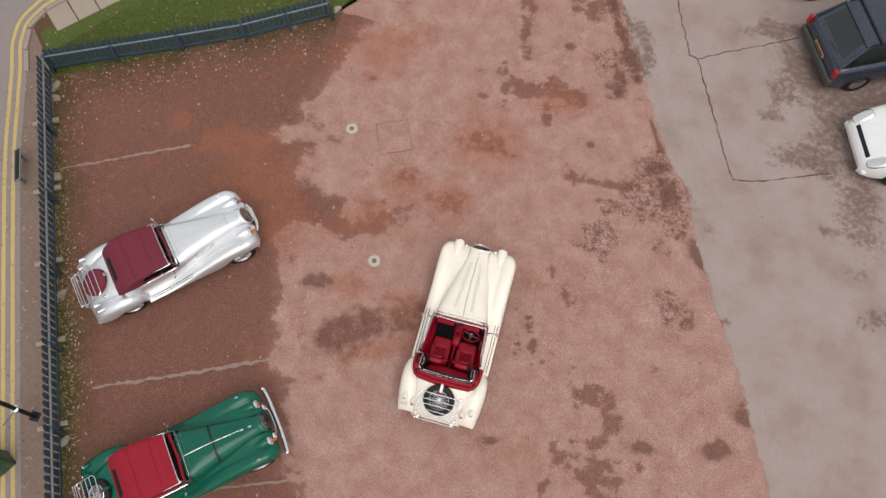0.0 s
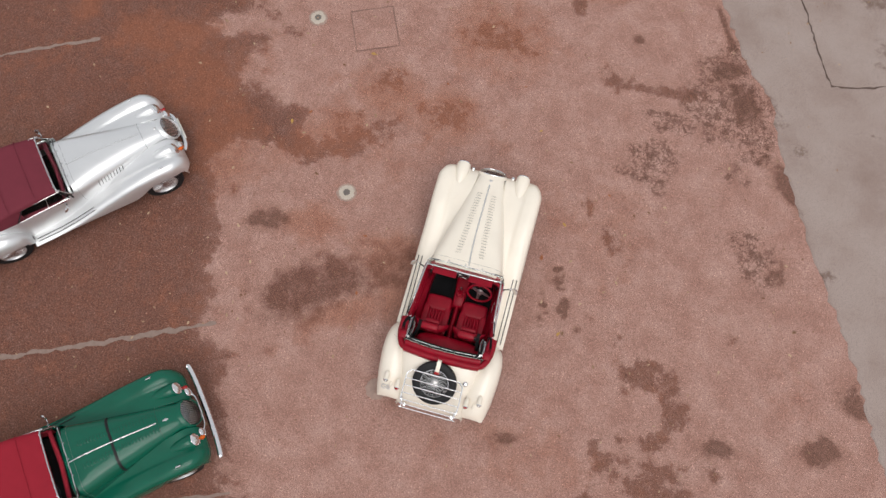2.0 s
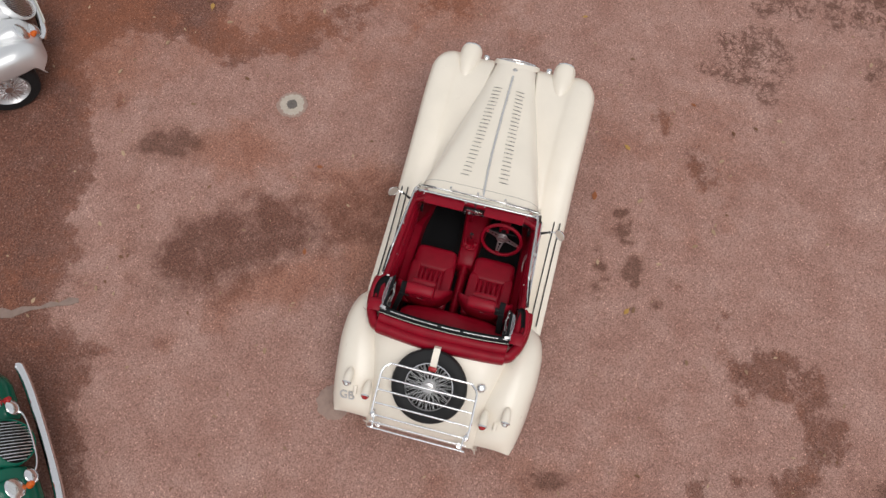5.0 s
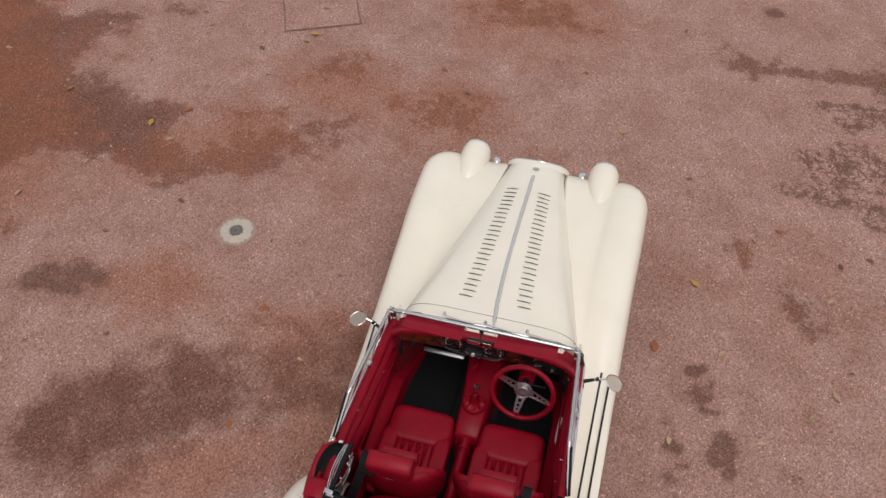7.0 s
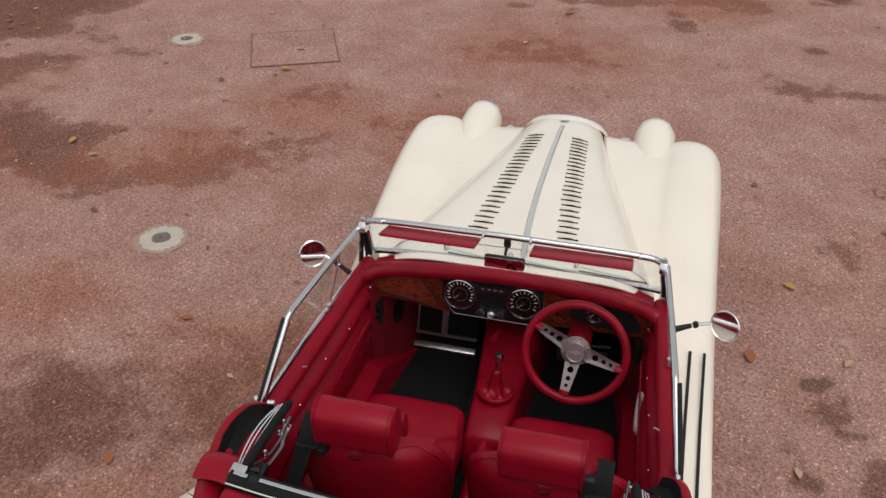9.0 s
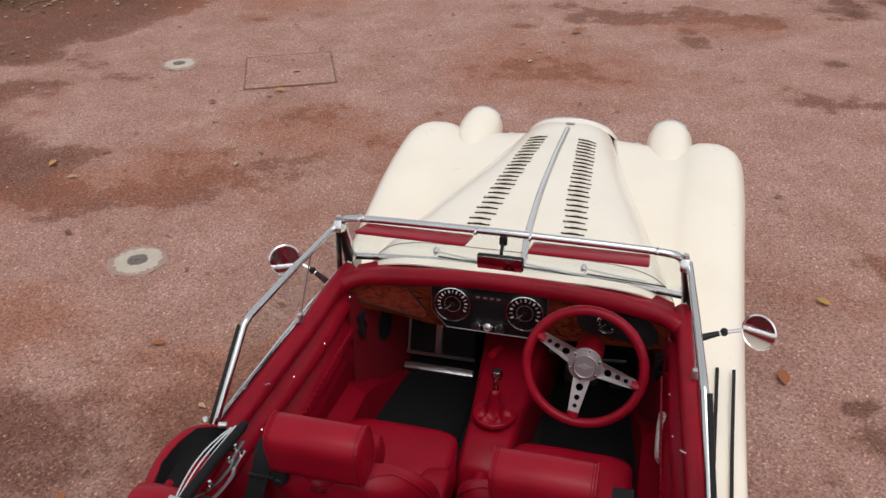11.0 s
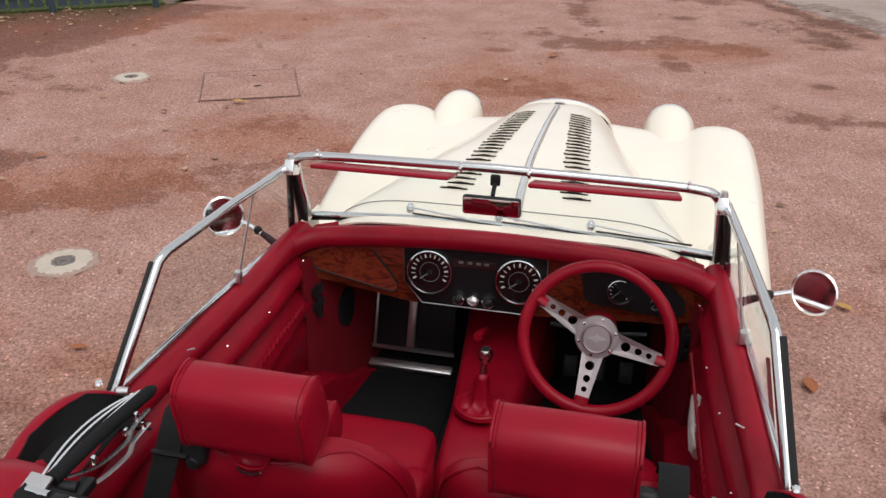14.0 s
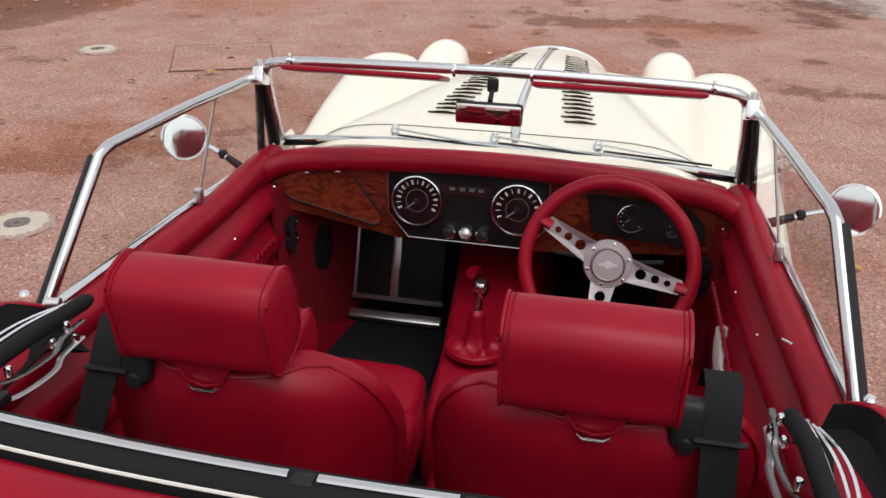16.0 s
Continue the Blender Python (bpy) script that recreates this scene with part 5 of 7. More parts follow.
def dial(root, x, z, y, r, ticks, label):
    m = Matrix.Translation((x, y, z)) @ pose(0, 0, 0, 80)
    ring = part("gauge", lathe([(r * 0.935, 0.010), (r * 0.955, 0.015), (r, 0.014), (r * 1.03, 0.004), (r * 1.03, -0.004)], 40, m), CHROME, root, label)
    part("face", lathe([(0.0, 0.006), (r * 0.92, 0.006)], 36, m), DIAL_BLACK, ring, "black dial face")
    for i in range(ticks):
        big = r > 0.04
        a = radians(205 - 230 * i / (ticks - 1) if big else 225 - 270 * i / (ticks - 1))
        bm = box((r * (0.075 if big and i % 2 == 0 else 0.03), r * (0.17 if big else 0.12), 0.0012), (0, r * 0.74, 0.0072))
        bmesh.ops.transform(bm, matrix=m @ pose(0, 0, 0, 0, 0, math.degrees(a) - 90), verts=bm.verts)
        part("mark", bm, IVORY, ring, smooth=False)
    n = box((r * 0.05, r * 0.62, 0.0015), (0, r * 0.22, 0.010))
    bmesh.ops.transform(n, matrix=m @ pose(0, 0, 0, 0, 0, 128), verts=n.verts)
    part("needle", n, GALV, ring, smooth=False)
    part("needle_boss", lathe([(0, 0.013), (r * 0.1, 0.012), (r * 0.11, 0.007)], 14, m), BLACK, ring)
    if r > 0.04:
        part("inner_ring", lathe([(r * 0.43, 0.0068), (r * 0.44, 0.0074), (r * 0.45, 0.0068)], 28, m), GALV, ring)


def steering_wheel(root):
    c = Vector((0.303, -0.115, 0.812))
    m = Matrix.Translation(c) @ pose(0, 0, 0, 68)
    R = 0.192
    w = part("steering_wheel", tube([m @ Vector((R * math.cos(a), R * math.sin(a), 0)) for a in (2 * math.pi * i / 56 for i in range(56))], 0.0165, 14, closed=True), RED, root, "red leather rimmed three-spoke steering wheel")
    for ang in (150, 30 - 42, 262):
        t = m @ pose(0, 0, 0, 0, 0, ang - 90)
        o = [(-0.03, 0.03), (0.03, 0.03), (0.017, 0.17), (-0.017, 0.17)]
        bm = bmesh.new()
        outer = [bm.verts.new((x, y, 0)) for x, y in o]
        edges = [bm.edges.new((outer[i], outer[(i + 1) % 4])) for i in range(4)]
        for hy, hr in ((0.078, 0.0125), (0.112, 0.0095), (0.14, 0.0075)):
            ring = [bm.verts.new((hr * math.cos(a), hy + hr * math.sin(a), 0)) for a in (2 * math.pi * i / 14 for i in range(14))]
            edges += [bm.edges.new((ring[i], ring[(i + 1) % 14])) for i in range(14)]
        bmesh.ops.triangle_fill(bm, edges=edges, use_beauty=True)
        # the fill also covers the holes: take those faces out again
        drop = [f for f in bm.faces if any((f.calc_center_median() - Vector((0, hy, 0))).length < hr * 0.93 for hy, hr in ((0.078, 0.0125), (0.112, 0.0095), (0.14, 0.0075)))]
        bmesh.ops.delete(bm, geom=drop, context="FACES_ONLY")
        for v in bm.verts:
            v.co.z = -0.028 + 0.028 * max(0, (v.co.y - 0.05) / 0.12)
        bmesh.ops.solidify(bm, geom=bm.faces[:], thickness=0.004)
        bmesh.ops.transform(bm, matrix=t, verts=bm.verts)
        part("spoke", bm, SATIN, w, "drilled satin aluminium spoke", smooth=False)
        part("spoke_wrap", tube([t @ Vector((0, 0.158, -0.002)), t @ Vector((0, 0.185, 0))], [0.019, 0.021], 10, flat=0.6), RED, w)
    part("hub_plate", lathe([(0.0, -0.024), (0.055, -0.024), (0.058, -0.028), (0.055, -0.034), (0.0, -0.034)], 36, m), SATIN, w, "satin aluminium hub plate")
    part("boss", lathe([(0.0, -0.004), (0.034, -0.004), (0.037, -0.001), (0.040, -0.004), (0.041, -0.024)], 36, m), SATIN, w)
    part("badge", outline([(-0.026, 0.0), (-0.006, 0.006), (0, 0.011), (0.006, 0.006), (0.026, 0.0), (0.006, -0.006), (0, -0.011), (-0.006, -0.006)], 0.002, m @ Matrix.Translation((0, 0, -0.004))), ALU, w)
    for i in range(6):
        a = 2 * math.pi * i / 6 + 0.3
        part("bolt", lathe([(0, 0.004), (0.004, 0.0035), (0.005, 0)], 8, m @ Matrix.Translation((0.049 * math.cos(a), 0.049 * math.sin(a), -0.024))), CHROME, w)
    part("column", tube([m @ Vector((0, 0, -0.03)), m @ Vector((0, 0, -0.28))], 0.024, 14), BLACK, w)
    part("column_shroud", tube([m @ Vector((0, 0, -0.13)), m @ Vector((0, 0, -0.26))], 0.05, 14, flat=0.8), RED, w)
    for k, z in ((-1, -0.10), (1, -0.10)):
        part("stalk", tube([m @ Vector((0.02 * k, 0, z)), m @ Vector((0.13 * k, 0.012, z + 0.01))], 0.006, 8), BLACK, w, "black column stalk")


def dash_y(x):
    return 0.135 - 0.10 * (abs(x) / 0.6) ** 3


def dashboard(root):
    # walnut panel, curving back at its ends
    rows = []
    for x in np.linspace(-0.605, 0.605, 41):
        top = 0.935 - 0.05 * (abs(x) / 0.6) ** 6
        low = curve(x, (-0.605, 0.835), (-0.55, 0.80), (-0.45, 0.766), (-0.37, 0.74), (-0.27, 0.716), (0.1, 0.71), (0.2, 0.72), (0.35, 0.74), (0.5, 0.77), (0.605, 0.825))
        y = dash_y(x)
        rows.append([(x, y + 0.02 * (1 - k), low + (top - low) * k) for k in np.linspace(0, 1, 8)])
    d = part("dashboard", loft(rows, thick=0.014), WALNUT, root, "polished burr walnut dashboard")
    d.location = (0, 0.022, -0.018)
    lo = [Vector(r[0]) for r in rows]
    part("lower_beading", tube([p + Vector((0, -0.004, 0)) for p in lo], 0.005, 6), BLACK, d)
    # black centre panel with chamfered corners, in front of the wood
    yc = 0.118
    plate = [(-0.287, 0.925), (-0.287, 0.80), (-0.232, 0.730), (0.085, 0.728), (0.142, 0.795), (0.142, 0.925)]
    part("centre_panel", outline([(x, z) for x, z in plate][::-1], 0.006, Matrix.Translation((0, yc, 0)) @ pose(0, 0, 0, 90)), BLACK, d, "black instrument panel")
    edge = [Vector((x, yc - 0.007, z)) for x, z in plate]
    part("panel_edge", tube(edge, 0.0016, 6), ALU, d)
    plate2 = [(0.235, 0.90), (0.255, 0.80), (0.30, 0.79), (0.50, 0.80), (0.535, 0.83), (0.525, 0.87), (0.48, 0.905)]
    bm = outline(plate2[::-1], 0.006, pose(0, 0, 0, 90))
    for v in bm.verts:
        v.co.y += dash_y(v.co.x) - 0.008
    part("driver_panel", bm, BLACK, d, "black switch panel")
    # glovebox lid, slightly proud, dark shut line
    lid = [(-0.556, 0.880), (-0.555, 0.852), (-0.535, 0.834), (-0.33, 0.757), (-0.312, 0.762), (-0.308, 0.785), (-0.383, 0.902), (-0.40, 0.912), (-0.525, 0.908), (-0.548, 0.898)]
    bm = outline(lid[::-1], 0.006, pose(0, 0, 0, 90))
    for v in bm.verts:
        v.co.y += dash_y(v.co.x) - 0.004
    gl = part("glovebox_lid", bm, WALNUT, d, "walnut glovebox lid")
    part("shut_line", tube([Vector((x, dash_y(x) - 0.0085, z)) for x, z in lid], 0.0035, 6, closed=True), BLACK, gl)
    for x in (-0.50, -0.42):
        part("hinge", box((0.022, 0.006, 0.006), (x, dash_y(x) - 0.012, 0.909), 0.002), CHROME, gl)
    dial(d, -0.205, 0.842, yc - 0.012, 0.068, 15, "large speedometer with chrome bezel")
    dial(d, 0.062, 0.842, yc - 0.012, 0.068, 13, "large rev counter with chrome bezel")
    dial(d, 0.352, 0.852, dash_y(0.352) - 0.018, 0.036, 12, "small clock with chrome bezel")
    dial(d, 0.452, 0.838, dash_y(0.452) - 0.018, 0.017, 6, "small round gauge")
    for i, x in enumerate((-0.118, -0.073, -0.028)):
        m = Matrix.Translation((x, yc - 0.008, 0.757)) @ pose(0, 0, 0, 64)
        k = part("knob", lathe([(0.0125, 0.016), (0.0145, 0.019), (0.017, 0.017), (0.0195, 0.006), (0.020, 0.0)], 20, m), CHROME, d, "chrome-ringed switch knob")
        part("knob_face", lathe([(0, 0.0205), (0.009, 0.0205), (0.0128, 0.0175)], 18, m), BLACK if i != 1 else ALU, k)
    part("warning_light_strip", box((0.13, 0.003, 0.028), (-0.072, yc - 0.0085, 0.878), 0.001), SMOKE_PLATE, d, "dark warning light strip")
    for x in (-0.112, -0.085, -0.06, -0.036):
        part("indicator_mark", box((0.014, 0.002, 0.008), (x, yc - 0.011, 0.883), 0.0005), GALV, d)
    # padded roll over the top and its brackets
    roll = smooth_path([(-0.632, -0.025, 0.862), (-0.622, 0.0, 0.895), (-0.585, 0.03, 0.928), (-0.5, 0.062, 0.945), (-0.25, 0.092, 0.957), (0, 0.10, 0.962), (0.25, 0.092, 0.957), (0.5, 0.062, 0.945), (0.585, 0.03, 0.928), (0.622, 0.0, 0.895), (0.632, -0.025, 0.862)], 6)
    part("dash_roll", tube(roll, 0.032, 14), RED, d, "padded red leather dashboard roll")
    top = [[(x, 0.10 - 0.045 * (abs(x) / 0.6) ** 2, 0.985 - 0.035 * (abs(x) / 0.6) ** 2), (x, 0.183 - 0.05 * (abs(x) / 0.57) ** 8, 0.962 - 0.02 * (abs(x) / 0.6) ** 2)] for x in np.linspace(-0.57, 0.57, 21)]
    part("scuttle_pad", loft(top, thick=0.012), RED, d)
    for s in (-1, 1):
        part("bracket", join(box((0.05, 0.012, 0.012), (s * 0.635, -0.035, 0.855), 0.003), box((0.012, 0.012, 0.04), (s * 0.652, -0.035, 0.84), 0.003)), CHROME, d)
        part("screw", lathe([(0, 0.004), (0.006, 0.003), (0.007, 0)], 10, Matrix.Translation((s * 0.575, dash_y(0.575) - 0.004, 0.856)) @ pose(0, 0, 0, 90)), CHROME, d)


GUNMETAL = metal("dull_steel_strip", (0.20, 0.195, 0.19), 0.26)
SPOKE = plain("silver_spoke", (0.52, 0.52, 0.52), 0.4, 0.1)
DIAL_BLACK = paint("dial_enamel", (0.006, 0.006, 0.007), 0.2, 1.0, 0.1)
SMOKE_PLATE = plain("smoked_plastic", (0.035, 0.018, 0.018), 0.15, 0.2)
WHITE_CLOTH = cloth("white_cloth", (0.62, 0.60, 0.57), 0.8)


def door_trim(root, s):
    """Inside of the door: leather with two padded rolls and a laced map pocket."""
    rows = []
    for y in np.linspace(0.13, -1.12, 30):
        top = curve(y, (-1.15, 0.91), (-0.78, 0.90), (-0.2, 0.905), (0.24, 0.945))
        x = curve(y, (0.24, 0.565), (0.0, 0.60), (-0.7, 0.645), (-1.15, 0.62))
        bow = math.sin(min(max((0.1 - y) / 0.85, 0), 1) * math.pi)
        pts = [(x + 0.048, top - 0.012), (x + 0.044, top + 0.014), (x + 0.01, top + 0.018), (x - 0.018, top - 0.002), (x - 0.02, top - 0.035), (x + 0.010, top - 0.055),
               (x - 0.022 - 0.006 * bow, top - 0.075), (x - 0.034 - 0.012 * bow, top - 0.105), (x - 0.022 - 0.01 * bow, top - 0.135), (x + 0.010, top - 0.15),
               (x - 0.03 - 0.025 * bow, top - 0.19), (x - 0.034 - 0.03 * bow, top - 0.235), (x - 0.004 - 0.012 * bow, top - 0.255), (x - 0.026 - 0.024 * bow, top - 0.28), (x - 0.02 - 0.02 * bow, top - 0.34), (x - 0.01, 0.45), (x - 0.02, 0.29)]
        rows.append([(a, y, b) for a, b in pts])
    bm = loft(rows, thick=0.008)
    if s < 0:
        flip(bm)
    t = part("door_trim", bm, RED, root, "padded red leather door lining", flat_angle=75)
    soften(t, 1)
    # laced seam of the pocket
    pts = [Vector((s * (curve(y, (0.24, 0.565), (0.0, 0.60), (-0.7, 0.645)) - 0.042 - 0.012 * math.sin((0.1 - y) / 0.9 * math.pi)), y, 0.74 - 0.11 * ((y + 0.05) / 0.6) ** 2)) for y in np.linspace(-0.02, -0.72, 56)]
    part("pocket_seam", tube([p + Vector((0, 0, 0.006 * (-1) ** i)) for i, p in enumerate(pts)], 0.0042, 6), RED, t, "gathered pocket edge")
    for i in range(4):
        y = 0.02 - 0.22 * i
        part("stud", lathe([(0, 0.004), (0.003, 0.0035), (0.0042, 0)], 10, Matrix.Translation((s * (curve(y, (0.24, 0.565), (0.0, 0.60), (-0.7, 0.645)) - 0.035), y, curve(y, (-0.78, 0.90), (-0.2, 0.905), (0.24, 0.945)) - 0.055 - 0.03 * (i % 2))) @ pose(0, 0, 0, 0, -90 * s)), CHROME, t)
    for y in (-0.03, -0.55):
        part("fixing_screw", tube([(s * 0.622, y, 0.914), (s * 0.604, y, 0.922)], 0.0026, 8), ALU, t)
    if s > 0:
        bm = cushion((0.05, 0.18, 0.085), (0.576, -0.235, 0.672), pose(0, 0, 0, 14, 0, 0), e=0.6)
        rng = random.Random(5)
        for v in bm.verts:
            v.co += Vector((0, rng.uniform(-0.008, 0.008), rng.uniform(-0.008, 0.008)))
        part("map_pocket_cloth", bm, WHITE_CLOTH, t, "crumpled white cloth in the door pocket")
    part("hinge_plate", join(box((0.02, 0.055, 0.03), (s * 0.545, 0.075, 0.745), 0.004), box((0.02, 0.055, 0.03), (s * 0.545, 0.075, 0.695), 0.004)), BLACK, t, "black door hinge")
    part("hinge_pin", tube([(s * 0.535, 0.055, 0.665), (s * 0.535, 0.055, 0.775)], 0.009, 8), BLACK, t)
    for y, z in ((0.06, 0.745), (0.09, 0.745), (0.06, 0.695), (0.09, 0.695)):
        part("hinge_screw", lathe([(0, 0.004), (0.004, 0.003), (0.005, 0)], 8, Matrix.Translation((s * 0.535, y, z)) @ pose(0, 0, 0, 0, -90 * s)), CHROME, t)
    return t


def cockpit(root):
    floor = part("cockpit_floor", box((1.30, 1.75, 0.02), (0, -0.33, 0.27)), DARK, root, smooth=False)
    for s in (-1, 1):
        part("footwell_mat", box((0.40, 0.66, 0.012), (s * 0.345 if s > 0 else -0.355, 0.0, 0.288), 0.004), CARPET, floor, "black carpet mat")
        side = loft([[(s * x, y, 0.28), (s * x, y, 0.86)] for x, y in ((0.575, 0.02), (0.545, 0.14), (0.515, 0.30), (0.485, 0.50))], thick=0.01)
        part("footwell_side", side, RED_CARPET, floor, "red lined footwell side", smooth=False)
        part("sill", loft([[(s * 0.60, y, 0.50), (s * 0.585, y, 0.485), (s * 0.545, y, 0.47), (s * 0.525, y, 0.45), (s * 0.515, y, 0.28)] for y in (-0.02, -0.2, -0.6, -0.98)], thick=0.008), RED, floor, "padded red inner sill")
        part("sill_front", loft([[(s * (0.60 - d), y, 0.28 + 0.22 * k), (s * (0.585 - d), y, 0.28 + 0.205 * k), (s * (0.545 - d), y, 0.28 + 0.19 * k), (s * (0.525 - d), y, 0.28 + 0.17 * k), (s * (0.515 - d), y, 0.28)] for y, k, d in ((0.34, 0.04, 0.06), (0.2, 0.35, 0.03), (0.08, 0.8, 0.01), (-0.02, 1.0, 0.0))], thick=0.008), RED, floor)
        part("speaker", outline([(0.05 * math.cos(a), 0.07 * math.sin(a)) for a in (2 * math.pi * i / 24 for i in range(24))], 0.008, Matrix.Translation((s * 0.518, 0.235, 0.60)) @ pose(0, 0, 0, 90, 0, -80 * s)), BLACK, floor, "black round speaker")
    part("bulkhead", box((0.94, 0.02, 0.5), (0, 0.52, 0.53)), BLACK, floor, smooth=False)
    pf_ = part("foot_board", box((0.29, 0.012, 0.27), (-0.335, 0.447, 0.48), 0.004, m=pose(0, 0, 0, -20)), BLACK, floor, "aluminium-edged toe board")
    part("board_strip", box((0.028, 0.012, 0.27), (-0.345, 0.437, 0.478), 0.003, m=pose(0, 0, 0, -20)), ALU, pf_)
    part("board_edge", box((0.010, 0.014, 0.27), (-0.475, 0.437, 0.478), 0.003, m=pose(0, 0, 0, -20)), ALU, pf_)
    part("board_screw", lathe([(0, 0.006), (0.007, 0.004), (0.009, 0)], 10, Matrix.Translation((-0.345, 0.455, 0.555)) @ pose(0, 0, 0, 70)), CHROME, pf_)
    part("board_lower_rail", join(box((0.30, 0.010, 0.016), (-0.335, 0.392, 0.358), 0.003), box((0.30, 0.03, 0.026), (-0.335, 0.362, 0.306), 0.004, m=pose(0, 0, 0, 30))), ALU, pf_)
    for x in (0.22, 0.31, 0.40):
        part("pedal", box((0.045, 0.012, 0.07), (x, 0.33, 0.42), 0.004, m=pose(0, 0, 0, -30)), BLACK, floor)
    # tunnel and console
    rows = []
    for y in np.linspace(0.50, -0.335, 12):
        w = curve(y, (-0.34, 0.088), (-0.1, 0.095), (0.12, 0.115), (0.5, 0.15))
        z = curve(y, (-0.34, 0.545), (-0.28, 0.568), (-0.1, 0.58), (0.15, 0.60), (0.5, 0.64))
        rows.append([(0.0 + w * k, y, 0.27 + (z - 0.27) * h) for k, h in ((-1.08, 0), (-1.04, 0.5), (-1.0, 0.85), (-0.92, 0.965), (-0.75, 1.0), (0, 1.012), (0.75, 1.0), (0.92, 0.965), (1.0, 0.85), (1.04, 0.5), (1.08, 0))])
    rows.append([(x * 0.97, -0.355, 0.27 + (z - 0.27) * 0.93) for x, _, z in rows[-1]])
    rows.append([(x * 0.95, -0.36, 0.27) for x, _, z in rows[-1]])
    tun = part("transmission_tunnel", loft(rows, thick=0.01), RED, root, "red leather transmission tunnel", flat_angle=60)
    rows = [[(-0.0 + 0.05 * math.cos(a), y, 0.40 + 0.135 * math.sin(a)) for a in np.linspace(-0.3, math.pi + 0.3, 14)] for y in np.linspace(-0.33, -1.02, 8)]
    part("tunnel_roll", loft(rows, thick=0.008), RED, tun)
    part("tunnel_collar", tube([(0.056 * math.cos(a), -0.42, 0.40 + 0.141 * math.sin(a)) for a in np.linspace(-0.2, math.pi + 0.2, 18)], 0.008, 8), RED, tun)
    # gear lever
    gaiter = lathe([(0.080, -0.006), (0.079, 0.007), (0.073, 0.011), (0.066, 0.004), (0.058, 0.010), (0.048, 0.010), (0.038, 0.013), (0.029, 0.026), (0.024, 0.045), (0.021, 0.075), (0.022, 0.100), (0.012, 0.108)], 32)
    for v in gaiter.verts:
        a, r = math.atan2(v.co.y, v.co.x), math.hypot(v.co.x, v.co.y)
        v.co.z += (0.011 * math.sin(6 * a + 22 * r) + 0.006 * math.sin(11 * a)) * math.exp(-((r - 0.046) / 0.016) ** 2)
        v.co.x += 0.003 * math.sin(70 * v.co.z + 2 * a)
    bmesh.ops.transform(gaiter, matrix=Matrix.Translation((0.0, -0.13, 0.597)) @ pose(0, 0, 0, -6), verts=gaiter.verts)
    boot = soften(part("gear_lever", gaiter, RED, tun, "gear lever in a red leather gaiter"), 1)
    part("lever_shaft", tube([(0.0, -0.118, 0.70), (0.003, -0.106, 0.735)], [0.010, 0.009], 10), CHROME, boot)
    part("knob", lathe([(0, 0.022), (0.014, 0.02), (0.021, 0.008), (0.021, -0.004), (0.015, -0.018), (0.011, -0.028)], 20, Matrix.Translation((0.004, -0.104, 0.755))), CHROME, boot, "polished metal gear knob")
    part("knob_cap", lathe([(0, 0.0235), (0.011, 0.023), (0.0135, 0.0205)], 16, Matrix.Translation((0.004, -0.104, 0.755))), BLACK, boot)
    tun.location = (0, 0.025, -0.062)
    part("handbrake", tube([(-0.04, 0.17, 0.66), (-0.045, 0.09, 0.70), (-0.05, 0.06, 0.705)], 0.014, 10), RED, tun)
    # shelf and rear bulkhead behind the seats
    part("rear_shelf", loft([[(x, -1.0, 0.56), (x, -1.06, 0.60), (x, -1.20, 0.70 + 0.05 * (1 - (x / 0.55) ** 2))] for x in np.linspace(-0.60, 0.60, 15)], thick=0.02), RED_CARPET, root, "red trimmed rear shelf")
    part("rear_panel", loft([[(x, -0.95, 0.28), (x, -1.0, 0.565)] for x in np.linspace(-0.62, 0.62, 5)], thick=0.015), RED_CARPET, root)
    part("shelf_bulge", cushion((1.02, 0.34, 0.19), (0.03, -1.06, 0.62), e=0.55), RED, root, "padded red cover over the luggage shelf")


